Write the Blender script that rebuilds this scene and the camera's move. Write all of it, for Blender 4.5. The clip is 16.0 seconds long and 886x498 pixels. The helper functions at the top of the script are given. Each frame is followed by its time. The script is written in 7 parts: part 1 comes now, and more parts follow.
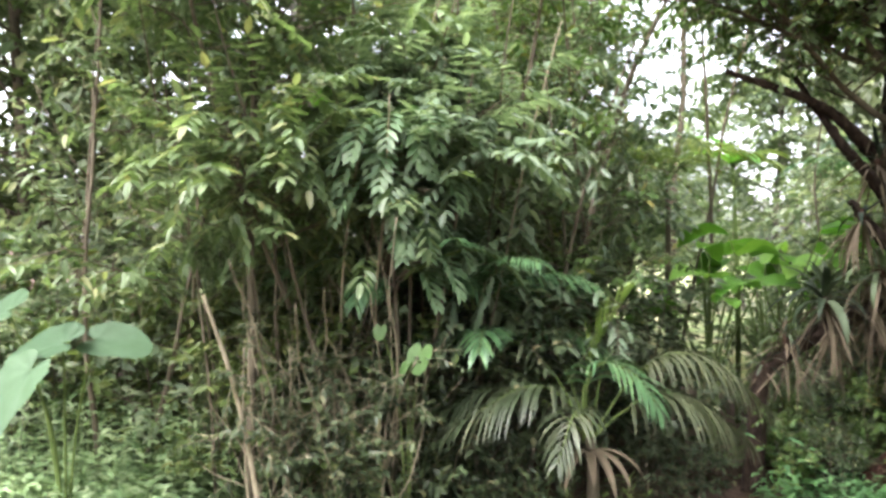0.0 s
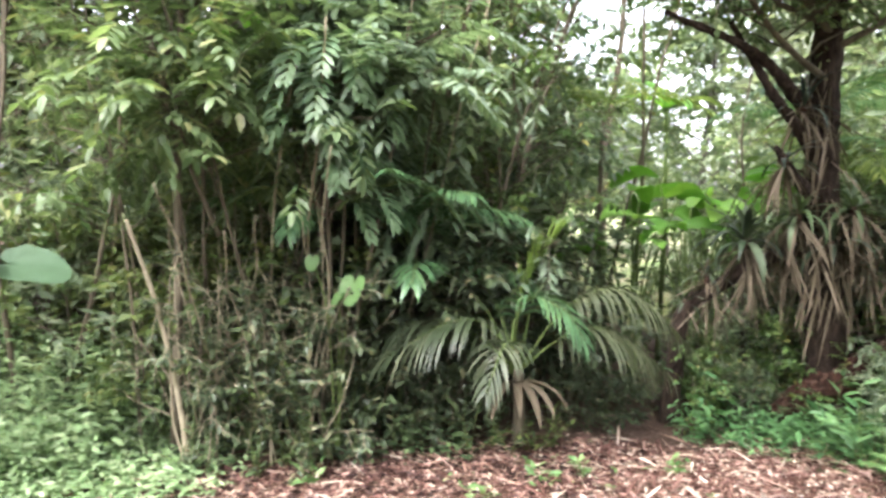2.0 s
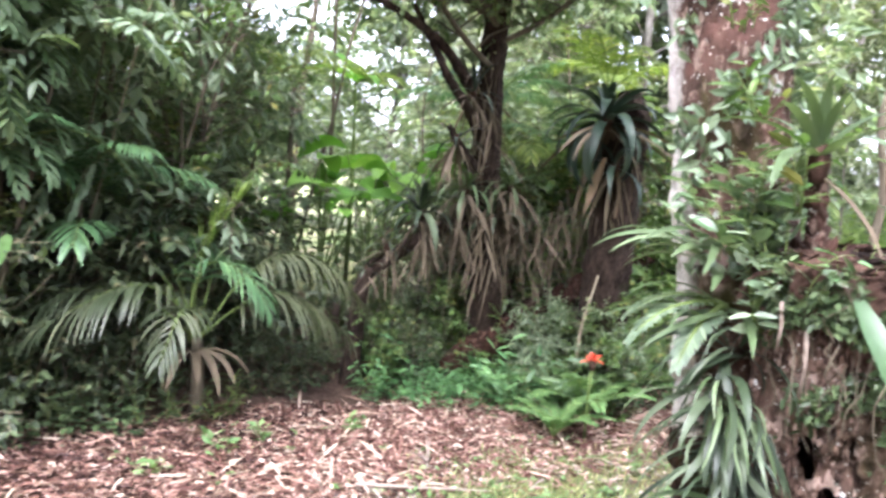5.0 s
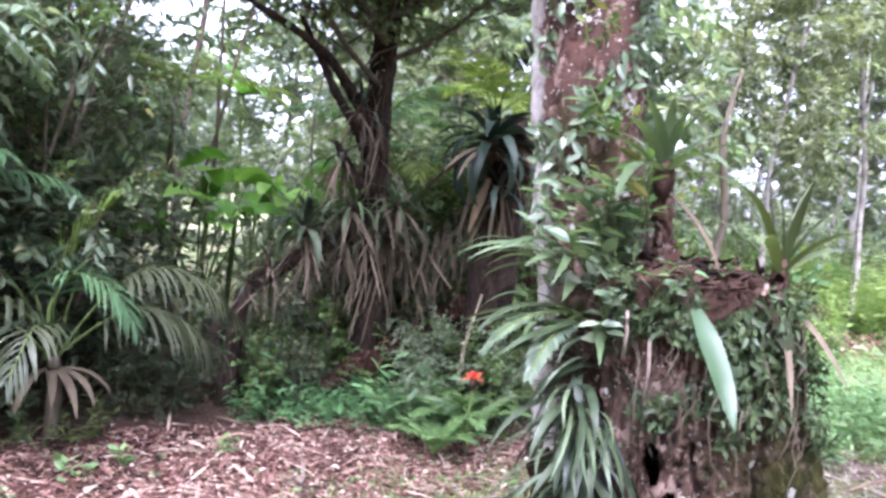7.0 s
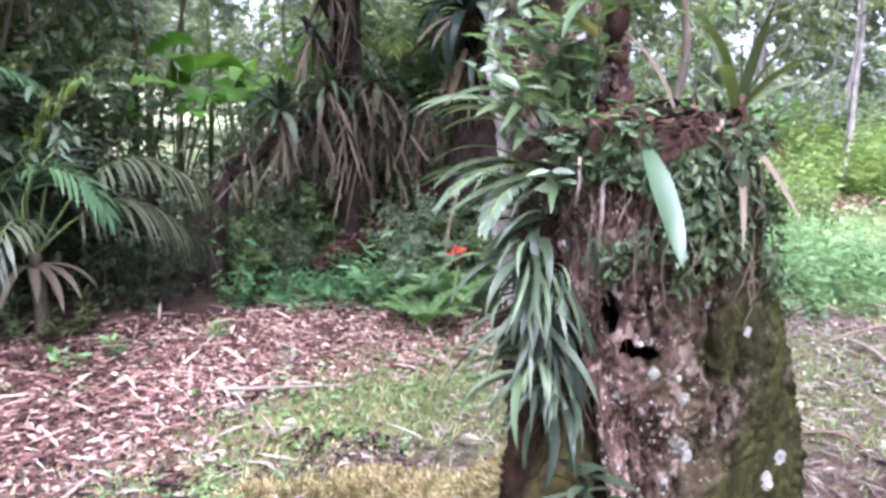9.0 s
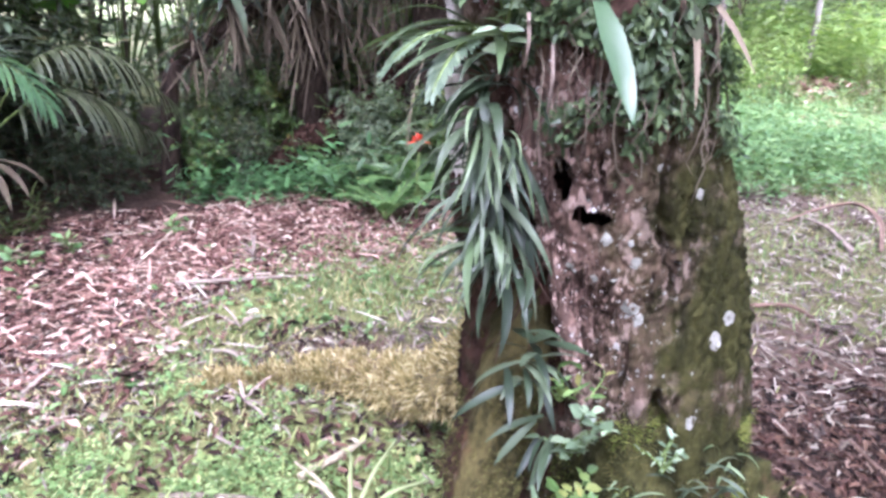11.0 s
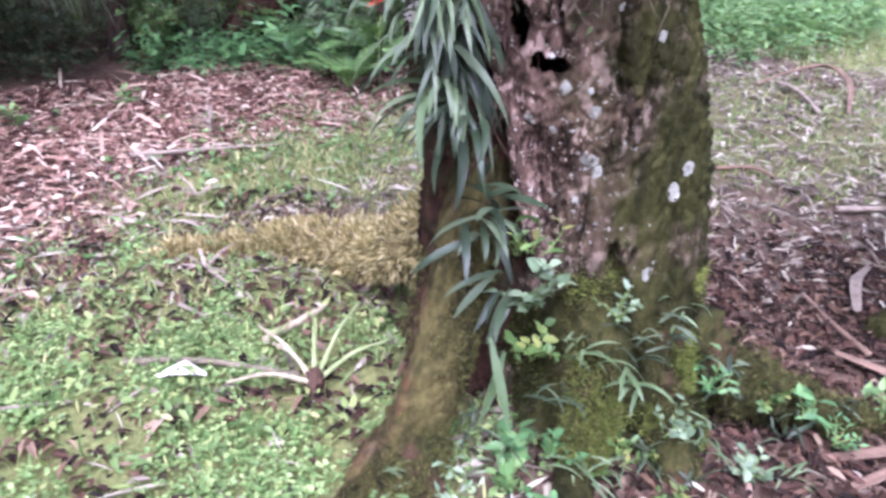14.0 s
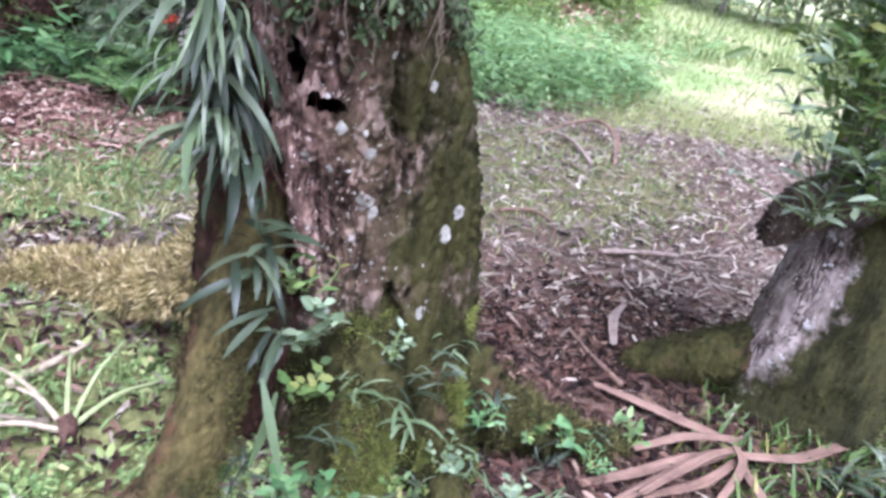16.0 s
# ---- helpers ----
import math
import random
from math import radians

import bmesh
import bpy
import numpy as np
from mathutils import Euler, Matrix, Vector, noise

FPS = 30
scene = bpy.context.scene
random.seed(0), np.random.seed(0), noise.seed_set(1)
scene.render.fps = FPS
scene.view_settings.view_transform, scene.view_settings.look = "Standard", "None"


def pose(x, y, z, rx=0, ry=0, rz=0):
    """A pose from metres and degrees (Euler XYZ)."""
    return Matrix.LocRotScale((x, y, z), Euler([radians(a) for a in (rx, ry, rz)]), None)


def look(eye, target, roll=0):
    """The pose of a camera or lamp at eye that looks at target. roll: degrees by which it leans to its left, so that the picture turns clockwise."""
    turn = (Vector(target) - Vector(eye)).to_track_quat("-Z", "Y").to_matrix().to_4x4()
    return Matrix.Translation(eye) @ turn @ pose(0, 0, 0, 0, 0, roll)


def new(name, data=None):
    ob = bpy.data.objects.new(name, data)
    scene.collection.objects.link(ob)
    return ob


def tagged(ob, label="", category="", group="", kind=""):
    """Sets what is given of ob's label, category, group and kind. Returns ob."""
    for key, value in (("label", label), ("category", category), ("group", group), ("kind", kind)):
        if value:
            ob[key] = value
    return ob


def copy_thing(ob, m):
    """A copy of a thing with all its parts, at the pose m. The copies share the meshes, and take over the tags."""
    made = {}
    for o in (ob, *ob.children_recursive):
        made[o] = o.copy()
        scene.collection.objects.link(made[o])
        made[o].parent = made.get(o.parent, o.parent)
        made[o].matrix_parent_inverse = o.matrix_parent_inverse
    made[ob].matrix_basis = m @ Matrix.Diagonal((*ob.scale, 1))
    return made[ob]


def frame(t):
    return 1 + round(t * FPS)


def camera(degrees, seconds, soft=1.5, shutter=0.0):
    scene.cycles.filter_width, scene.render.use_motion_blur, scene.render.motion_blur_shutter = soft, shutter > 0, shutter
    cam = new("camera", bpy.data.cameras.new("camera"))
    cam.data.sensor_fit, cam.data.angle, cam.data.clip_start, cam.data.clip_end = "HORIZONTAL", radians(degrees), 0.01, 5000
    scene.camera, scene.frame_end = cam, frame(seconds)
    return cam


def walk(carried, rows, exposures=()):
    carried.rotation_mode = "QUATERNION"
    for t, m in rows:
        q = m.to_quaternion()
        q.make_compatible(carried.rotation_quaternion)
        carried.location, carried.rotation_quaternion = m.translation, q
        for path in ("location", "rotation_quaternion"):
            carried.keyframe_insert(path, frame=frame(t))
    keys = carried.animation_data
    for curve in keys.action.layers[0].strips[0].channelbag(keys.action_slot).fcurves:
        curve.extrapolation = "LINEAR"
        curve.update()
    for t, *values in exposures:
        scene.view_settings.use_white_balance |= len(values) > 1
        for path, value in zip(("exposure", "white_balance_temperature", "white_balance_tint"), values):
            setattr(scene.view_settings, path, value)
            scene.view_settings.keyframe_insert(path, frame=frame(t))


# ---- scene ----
cam = camera(62.7, 16.0, soft=3.0, shutter=0.4)
METRES, EYE, TILT, LEAN, TURN = 0.62, 1.65, 0.0, 0.0, 0.0
ROWS = [
    (0.0, 0.0, 0.0, 0.0, 0.0, 0.0, -0.0),
    (0.5, -0.0003, 0.0189, -0.0307, -0.3, -1.36, -0.67),
    (1.0, -0.007, 0.0345, -0.0521, -0.62, -2.69, -1.63),
    (1.5, -0.0038, 0.0426, -0.0741, -2.26, -3.96, -1.91),
    (2.0, -0.0046, 0.0408, -0.0912, -5.15, -4.48, -1.75),
    (2.5, -0.01, 0.0443, -0.1151, -8.77, -5.0, -2.56),
    (3.0, -0.0037, 0.046, -0.1228, -13.41, -5.43, -3.07),
    (3.5, 0.0, 0.0499, -0.1354, -17.19, -5.84, -3.4),
    (4.0, 0.0076, 0.045, -0.1477, -20.26, -6.2, -3.8),
    (4.5, 0.0421, 0.0401, -0.153, -24.18, -6.3, -4.48),
    (5.0, 0.0707, 0.0296, -0.1547, -28.85, -5.26, -5.15),
    (7.5, 0.2622, -0.0224, -0.2153, -37.07, -2.75, -6.87),
    (8.0, 0.3028, -0.04, -0.2359, -33.64, -5.85, -5.3),
    (8.5, 0.3506, -0.0529, -0.2613, -35.74, -9.32, -4.21),
    (9.0, 0.396, -0.0562, -0.2887, -37.51, -11.58, -3.71),
    (9.5, 0.4238, -0.0612, -0.3078, -38.38, -13.15, -3.46),
    (10.0, 0.4491, -0.0649, -0.3415, -39.52, -15.14, -3.13),
    (12.5, 0.5054, -0.0689, -0.4451, -39.78, -24.95, -2.37),
    (13.0, 0.5167, -0.0828, -0.4685, -40.17, -26.27, -2.12),
    (13.5, 0.528, -0.0864, -0.4839, -41.01, -27.62, -2.4),
    (14.0, 0.5508, -0.0856, -0.4906, -42.64, -28.94, -2.8),
    (14.5, 0.5821, -0.1011, -0.4981, -46.41, -29.37, -5.1),
    (15.0, 0.6031, -0.1269, -0.4938, -50.71, -29.14, -8.87),
    (15.5, 0.6191, -0.1408, -0.4844, -53.21, -27.48, -10.88),
    (16.0, 0.6298, -0.1529, -0.4575, -55.77, -24.92, -10.76),
]
walk(cam, [(t, pose(0, 0, EYE, TILT, LEAN, TURN) @ pose(METRES * x, METRES * y, METRES * z, 90 + pitch, roll, yaw)) for t, x, y, z, yaw, pitch, roll in ROWS],
     [(0, 3.32, 6250, 16), (3.5, 3.6, 6000, 17), (5, 3.5, 5800, 22), (7.5, 3.17, 5350, 34), (10, 3.2, 5300, 34), (14.5, 2.9, 5250, 36), (16, 2.87, 5250, 32)])
from mathutils.bvhtree import BVHTree

rng0 = np.random.default_rng(7)

# ---------------------------------------------------------------- world and light
world = bpy.data.worlds.new("overcast_sky")
scene.world = world
world.use_nodes = True
wn = world.node_tree
sky = wn.nodes.new("ShaderNodeTexSky")
sky.sky_type = "NISHITA"
sky.sun_disc = False
sky.sun_elevation, sky.sun_rotation = radians(59), radians(230)
sky.air_density, sky.dust_density, sky.ozone_density = 1.0, 5.0, 0.3
veil = wn.nodes.new("ShaderNodeHueSaturation")
veil.inputs["Saturation"].default_value = 0.3
wn.links.new(sky.outputs[0], veil.inputs["Color"])
wn.links.new(veil.outputs[0], wn.nodes["Background"].inputs[0])
wn.nodes["Background"].inputs[1].default_value = 0.15
sun = new("sun", bpy.data.lights.new("sun", "SUN"))
sun.data.energy, sun.data.angle, sun.data.color = 1.15, radians(60), (1.0, 0.98, 0.94)
sun.matrix_world = look((-3.2, -2.0, 8.5), (0.6, 1.2, 0))


# ---------------------------------------------------------------- materials
def nodes_of(name):
    m = bpy.data.materials.new(name)
    m.use_nodes = True
    nt = m.node_tree
    return m, nt, nt.nodes["Principled BSDF"]


def ramp(nt, stops, fac):
    r = nt.nodes.new("ShaderNodeValToRGB")
    while len(r.color_ramp.elements) < len(stops):
        r.color_ramp.elements.new(0.5)
    for e, (p, c) in zip(r.color_ramp.elements, stops):
        e.position, e.color = p, (*c, 1)
    nt.links.new(fac, r.inputs[0])
    return r.outputs[0]


def noise_tex(nt, scale, detail=6, rough=0.6, coords="Object", stretch=None):
    tc = nt.nodes.new("ShaderNodeTexCoord")
    n = nt.nodes.new("ShaderNodeTexNoise")
    n.inputs["Scale"].default_value, n.inputs["Detail"].default_value, n.inputs["Roughness"].default_value = scale, detail, rough
    src = tc.outputs[coords]
    if stretch:
        mp = nt.nodes.new("ShaderNodeMapping")
        mp.inputs["Scale"].default_value = stretch
        nt.links.new(src, mp.inputs[0])
        src = mp.outputs[0]
    nt.links.new(src, n.inputs["Vector"])
    return n.outputs["Fac"]


def blend(nt, fac, a, b, mode="MIX"):
    x = nt.nodes.new("ShaderNodeMix")
    x.data_type, x.blend_type = "RGBA", mode
    if isinstance(fac, float):
        x.inputs["Factor"].default_value = fac
    else:
        nt.links.new(fac, x.inputs["Factor"])
    for s, v in ((x.inputs["A"], a), (x.inputs["B"], b)):
        if isinstance(v, tuple):
            s.default_value = (*v, 1)
        else:
            nt.links.new(v, s)
    return x.outputs["Result"]


def span(nt, src, lo, hi):
    r = nt.nodes.new("ShaderNodeMapRange")
    r.inputs["From Min"].default_value, r.inputs["From Max"].default_value = lo, hi
    nt.links.new(src, r.inputs[0])
    return r.outputs[0]


def bump(nt, bs, height, strength, dist):
    b = nt.nodes.new("ShaderNodeBump")
    b.inputs["Strength"].default_value, b.inputs["Distance"].default_value = strength, dist
    nt.links.new(height, b.inputs["Height"])
    nt.links.new(b.outputs[0], bs.inputs["Normal"])


def leaf_mat(name, stops, rough=0.42, through_light=0.3, per="island", spots=None, spec=0.28):
    """Foliage: every leaf its own tone, a little light let through."""
    m, nt, bs = nodes_of(name)
    if per == "island":
        pick = nt.nodes.new("ShaderNodeNewGeometry").outputs["Random Per Island"]
    else:
        pick = nt.nodes.new("ShaderNodeObjectInfo").outputs["Random"]
    col = ramp(nt, stops, pick)
    patch = noise_tex(nt, 9.0, 3)
    col = blend(nt, span(nt, patch, 0.3, 0.75), col, blend(nt, 1.0, col, (0.72, 0.78, 0.66), "MULTIPLY"))
    if spots:
        col = blend(nt, span(nt, noise_tex(nt, 38.0, 4), 0.62, 0.7), col, spots)
    nt.links.new(col, bs.inputs["Base Color"])
    bs.inputs["Roughness"].default_value = rough
    bs.inputs["Specular IOR Level"].default_value = spec
    bump(nt, bs, noise_tex(nt, 60.0, 3), 0.25, 0.004)
    if through_light:
        tr = nt.nodes.new("ShaderNodeBsdfTranslucent")
        nt.links.new(blend(nt, 1.0, col, (1.0, 1.05, 0.6), "MULTIPLY"), tr.inputs[0])
        mx = nt.nodes.new("ShaderNodeMixShader")
        mx.inputs[0].default_value = through_light
        nt.links.new(bs.outputs[0], mx.inputs[1])
        nt.links.new(tr.outputs[0], mx.inputs[2])
        nt.links.new(mx.outputs[0], nt.nodes["Material Output"].inputs[0])
    return m


def bark_mat(name, dark, light, moss=None, moss_lo=0.5, moss_hi=0.62, lichen=0.0, red=None, scale=1.0, depth=0.012, toward=None, foot=0.0, bleach=None, flakes=None):
    m, nt, bs = nodes_of(name)
    grain = noise_tex(nt, 26.0 * scale, 8, 0.7, stretch=(1, 1, 0.35))
    big = noise_tex(nt, 5.0 * scale, 4, 0.6)
    col = ramp(nt, [(0.36, dark), (0.5, tuple((a + b) / 2 for a, b in zip(dark, light))), (0.64, light)], grain)
    tc = nt.nodes.new("ShaderNodeTexCoord")
    mp = nt.nodes.new("ShaderNodeMapping")
    mp.inputs["Scale"].default_value = (1, 1, 0.28)
    nt.links.new(tc.outputs["Object"], mp.inputs[0])
    wob = nt.nodes.new("ShaderNodeVectorMath")
    wob.operation = "MULTIPLY_ADD"
    nz = nt.nodes.new("ShaderNodeTexNoise")
    nz.inputs["Scale"].default_value = 14.0 * scale
    nt.links.new(mp.outputs[0], nz.inputs["Vector"])
    nt.links.new(nz.outputs["Color"], wob.inputs[0])
    wob.inputs[1].default_value = (0.16 / scale,) * 3
    nt.links.new(mp.outputs[0], wob.inputs[2])
    vor = nt.nodes.new("ShaderNodeTexVoronoi")
    vor.feature = "DISTANCE_TO_EDGE"
    vor.inputs["Scale"].default_value = 34.0 * scale
    nt.links.new(wob.outputs[0], vor.inputs["Vector"])
    open_up = nt.nodes.new("ShaderNodeMath")
    open_up.operation = "ADD"
    nt.links.new(vor.outputs["Distance"], open_up.inputs[0])
    nt.links.new(span(nt, noise_tex(nt, 8.0 * scale, 5, 0.7), 0.42, 0.7), open_up.inputs[1])
    crack = span(nt, open_up.outputs[0], 0.0, 0.16)
    col = blend(nt, crack, blend(nt, 1.0, col, (0.26, 0.23, 0.21), "MULTIPLY"), col)
    col = blend(nt, span(nt, big, 0.35, 0.7), col, blend(nt, 1.0, col, (0.62, 0.58, 0.55), "MULTIPLY"))
    if red:
        col = blend(nt, span(nt, noise_tex(nt, 7.0 * scale, 6), 0.5, 0.62), col, red)
    if lichen:
        spots = noise_tex(nt, 17.0 * scale, 4, 0.6)
        col = blend(nt, span(nt, spots, 0.67 - 0.05 * lichen, 0.69 - 0.05 * lichen), col, (0.46, 0.46, 0.43))
        fleck = noise_tex(nt, 75.0 * scale, 3, 0.5)
        col = blend(nt, span(nt, fleck, 0.64, 0.67), col, (0.38, 0.36, 0.32))
    if flakes:
        fl = noise_tex(nt, 30.0 * scale, 4, 0.55, stretch=(1, 1, 0.6))
        col = blend(nt, span(nt, fl, 0.56, 0.61), col, blend(nt, crack, blend(nt, 1.0, flakes, (0.6, 0.55, 0.52), "MULTIPLY"), flakes))
    if bleach:
        pos = nt.nodes.new("ShaderNodeTexCoord").outputs["Object"]
        dot = nt.nodes.new("ShaderNodeVectorMath")
        dot.operation = "DOT_PRODUCT"
        nt.links.new(pos, dot.inputs[0])
        dot.inputs[1].default_value = bleach[:3]
        side = nt.nodes.new("ShaderNodeMath")
        side.operation = "MULTIPLY_ADD"
        nt.links.new(noise_tex(nt, 9.0, 6, 0.7), side.inputs[0])
        side.inputs[1].default_value = 1.2
        nt.links.new(span(nt, dot.outputs["Value"], bleach[3], bleach[4]), side.inputs[2])
        col = blend(nt, span(nt, side.outputs[0], 1.0, 1.25), col, ramp(nt, [(0.3, (0.34, 0.31, 0.27)), (0.7, (0.68, 0.65, 0.6))], grain))
    if moss:
        mix = noise_tex(nt, 4.5 * scale, 7, 0.65)
        green = ramp(nt, [(0.3, tuple(c * 0.45 for c in moss)), (0.7, moss)], noise_tex(nt, 55.0, 5, 0.7))
        streak = noise_tex(nt, 16.0 * scale, 5, 0.7, stretch=(1, 1, 0.2))
        green = blend(nt, span(nt, streak, 0.38, 0.6), blend(nt, 1.0, green, (0.3, 0.32, 0.34), "MULTIPLY"), green)
        if toward:
            pos = nt.nodes.new("ShaderNodeTexCoord").outputs["Object"]
            dot = nt.nodes.new("ShaderNodeVectorMath")
            dot.operation = "DOT_PRODUCT"
            nt.links.new(pos, dot.inputs[0])
            dot.inputs[1].default_value = toward[:3]
            bias = nt.nodes.new("ShaderNodeMath")
            bias.operation = "MULTIPLY_ADD"
            nt.links.new(span(nt, dot.outputs["Value"], toward[3], toward[4]), bias.inputs[0])
            bias.inputs[1].default_value = 0.42
            nt.links.new(mix, bias.inputs[2])
            mix = bias.outputs[0]
        if foot:
            pz = nt.nodes.new("ShaderNodeSeparateXYZ")
            nt.links.new(nt.nodes.new("ShaderNodeTexCoord").outputs["Object"], pz.inputs[0])
            up = nt.nodes.new("ShaderNodeMath")
            up.operation = "MULTIPLY_ADD"
            nt.links.new(span(nt, pz.outputs[2], foot, foot * 0.3), up.inputs[0])
            up.inputs[1].default_value = 0.3
            nt.links.new(mix, up.inputs[2])
            mix = up.outputs[0]
        col = blend(nt, span(nt, mix, moss_lo, moss_hi), col, green)
    nt.links.new(col, bs.inputs["Base Color"])
    bs.inputs["Roughness"].default_value = 0.85
    bs.inputs["Specular IOR Level"].default_value = 0.08
    both = nt.nodes.new("ShaderNodeMath")
    both.operation = "MULTIPLY_ADD"
    nt.links.new(crack, both.inputs[0])
    both.inputs[1].default_value = 0.35
    nt.links.new(grain, both.inputs[2])
    bump(nt, bs, both.outputs[0], 1.0, depth * 1.5)
    return m


def plain_mat(name, a, b, scale=20.0, rough=0.7, stretch=None, per=False, spec=0.12, depth=0.004):
    m, nt, bs = nodes_of(name)
    g = noise_tex(nt, scale, 6, 0.65, stretch=stretch)
    col = ramp(nt, [(0.3, a), (0.7, b)], g)
    if per:
        r = nt.nodes.new("ShaderNodeObjectInfo").outputs["Random"]
        col = blend(nt, 1.0, col, ramp(nt, [(0.0, (0.65, 0.65, 0.65)), (1.0, (1.0, 1.0, 1.0))], r), "MULTIPLY")
    nt.links.new(col, bs.inputs["Base Color"])
    bs.inputs["Roughness"].default_value = rough
    bs.inputs["Specular IOR Level"].default_value = spec
    bump(nt, bs, g, 0.5, depth)
    return m


LEAF_MID = leaf_mat("leaf_mid_green", [(0.0, (0.05, 0.095, 0.028)), (0.5, (0.085, 0.145, 0.042)), (0.85, (0.13, 0.195, 0.06)), (1.0, (0.22, 0.20, 0.06))], through_light=0.42)
LEAF_LIGHT = leaf_mat("leaf_light_green", [(0.0, (0.09, 0.135, 0.06)), (0.5, (0.135, 0.19, 0.09)), (0.85, (0.19, 0.25, 0.13)), (1.0, (0.27, 0.27, 0.13))], through_light=0.5, spec=0.45)
LEAF_DARK = leaf_mat("leaf_dark_green", [(0.0, (0.09, 0.135, 0.085)), (0.6, (0.15, 0.2, 0.13)), (1.0, (0.22, 0.27, 0.18))], through_light=0.45, rough=0.36, spec=0.5)
LEAF_BLUE = leaf_mat("leaf_blue_green", [(0.0, (0.07, 0.125, 0.06)), (0.6, (0.115, 0.185, 0.095)), (1.0, (0.18, 0.25, 0.14))], rough=0.36, through_light=0.4, spec=0.5)
LEAF_GREY = leaf_mat("leaf_grey_green", [(0.0, (0.1, 0.145, 0.095)), (0.6, (0.16, 0.215, 0.145)), (1.0, (0.24, 0.3, 0.21))], rough=0.4, through_light=0.5, spec=0.5)
# dark leaf tone that paints the undergrowth's shade into its colour
LEAF_SHADE_TONE = leaf_mat("leaf_shade_tone", [(0.0, (0.028, 0.042, 0.02)), (0.6, (0.052, 0.073, 0.035)), (0.9, (0.09, 0.115, 0.055)), (1.0, (0.19, 0.165, 0.095))], through_light=0.3)
LEAF_EPI = leaf_mat("leaf_epiphyte", [(0.0, (0.07, 0.105, 0.06)), (0.6, (0.125, 0.175, 0.105)), (1.0, (0.22, 0.28, 0.18))], rough=0.36, through_light=0.3, spec=0.45)
LEAF_COMPOUND = leaf_mat("leaf_compound", [(0.0, (0.07, 0.13, 0.065)), (0.6, (0.13, 0.2, 0.11)), (1.0, (0.21, 0.29, 0.18))], rough=0.34, through_light=0.35)
# the creeper's own dark green; on the floor herbs it stands in for shade
LEAF_VINE_AND_SHADE = leaf_mat("leaf_vine_and_shade", [(0.0, (0.03, 0.05, 0.022)), (0.6, (0.058, 0.088, 0.038)), (1.0, (0.11, 0.15, 0.068))], through_light=0.3)
LEAF_YELLOW = leaf_mat("leaf_yellow_green", [(0.0, (0.075, 0.11, 0.035)), (0.6, (0.115, 0.155, 0.05)), (1.0, (0.19, 0.2, 0.075))], through_light=0.4)
LEAF_BRIGHT = leaf_mat("leaf_bright_green", [(0.0, (0.09, 0.22, 0.035)), (0.6, (0.15, 0.33, 0.05)), (1.0, (0.24, 0.42, 0.08))], through_light=0.5, per="object")
# pale green foliage; its extra paleness paints haze into the background
LEAF_PALE_HAZE = leaf_mat("leaf_pale_haze", [(0.0, (0.125, 0.17, 0.11)), (0.6, (0.205, 0.255, 0.175)), (1.0, (0.31, 0.35, 0.25))], rough=0.5, through_light=0.6)
# far foliage greyed and lightened so that its colour holds the haze
LEAF_HAZED = leaf_mat("leaf_wood_hazed", [(0.0, (0.17, 0.195, 0.15)), (0.6, (0.27, 0.3, 0.24)), (1.0, (0.4, 0.42, 0.35))], rough=0.5, through_light=0.55)
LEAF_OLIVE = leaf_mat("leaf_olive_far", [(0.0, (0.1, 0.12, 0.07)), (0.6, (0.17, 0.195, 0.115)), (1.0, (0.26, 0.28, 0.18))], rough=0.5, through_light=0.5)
HERB = leaf_mat("leaf_herb", [(0.0, (0.055, 0.125, 0.05)), (0.6, (0.088, 0.185, 0.072)), (1.0, (0.14, 0.25, 0.10))], through_light=0.35)
HERB_LIGHT = leaf_mat("leaf_herb_light", [(0.0, (0.075, 0.145, 0.05)), (0.6, (0.12, 0.21, 0.075)), (1.0, (0.2, 0.29, 0.115))], through_light=0.35)
CLOVER = leaf_mat("leaf_clover", [(0.0, (0.075, 0.13, 0.042)), (0.6, (0.15, 0.225, 0.078)), (1.0, (0.29, 0.35, 0.15))], through_light=0.35)
HERB_CLEAR = leaf_mat("leaf_clearing_herb", [(0.0, (0.08, 0.155, 0.06)), (0.6, (0.14, 0.24, 0.095)), (1.0, (0.24, 0.34, 0.155))], through_light=0.4)
COVER = leaf_mat("leaf_pale_cover", [(0.0, (0.14, 0.215, 0.1)), (0.6, (0.23, 0.32, 0.165)), (1.0, (0.36, 0.43, 0.26))], through_light=0.4)
GRASS = leaf_mat("grass_green", [(0.0, (0.085, 0.135, 0.046)), (0.6, (0.15, 0.205, 0.075)), (0.9, (0.25, 0.29, 0.11)), (1.0, (0.4, 0.34, 0.19))], through_light=0.35)
DRY_GRASS = leaf_mat("dry_grass", [(0.0, (0.14, 0.12, 0.05)), (0.5, (0.27, 0.235, 0.11)), (1.0, (0.45, 0.4, 0.24))], rough=0.7, through_light=0.25, spec=0.1)
GRASS_FIELD = leaf_mat("grass_field", [(0.0, (0.13, 0.175, 0.07)), (0.6, (0.22, 0.27, 0.115)), (1.0, (0.36, 0.39, 0.21))], through_light=0.4)
MOSS_TUFT = leaf_mat("moss_yellow", [(0.0, (0.03, 0.032, 0.010)), (0.5, (0.07, 0.07, 0.022)), (1.0, (0.16, 0.14, 0.055))], rough=0.8, spec=0.1)
MOSS_TAN = leaf_mat("moss_tan", [(0.0, (0.11, 0.09, 0.036)), (0.45, (0.29, 0.235, 0.105)), (0.8, (0.43, 0.35, 0.18)), (1.0, (0.6, 0.52, 0.34))], rough=0.8, spec=0.08)
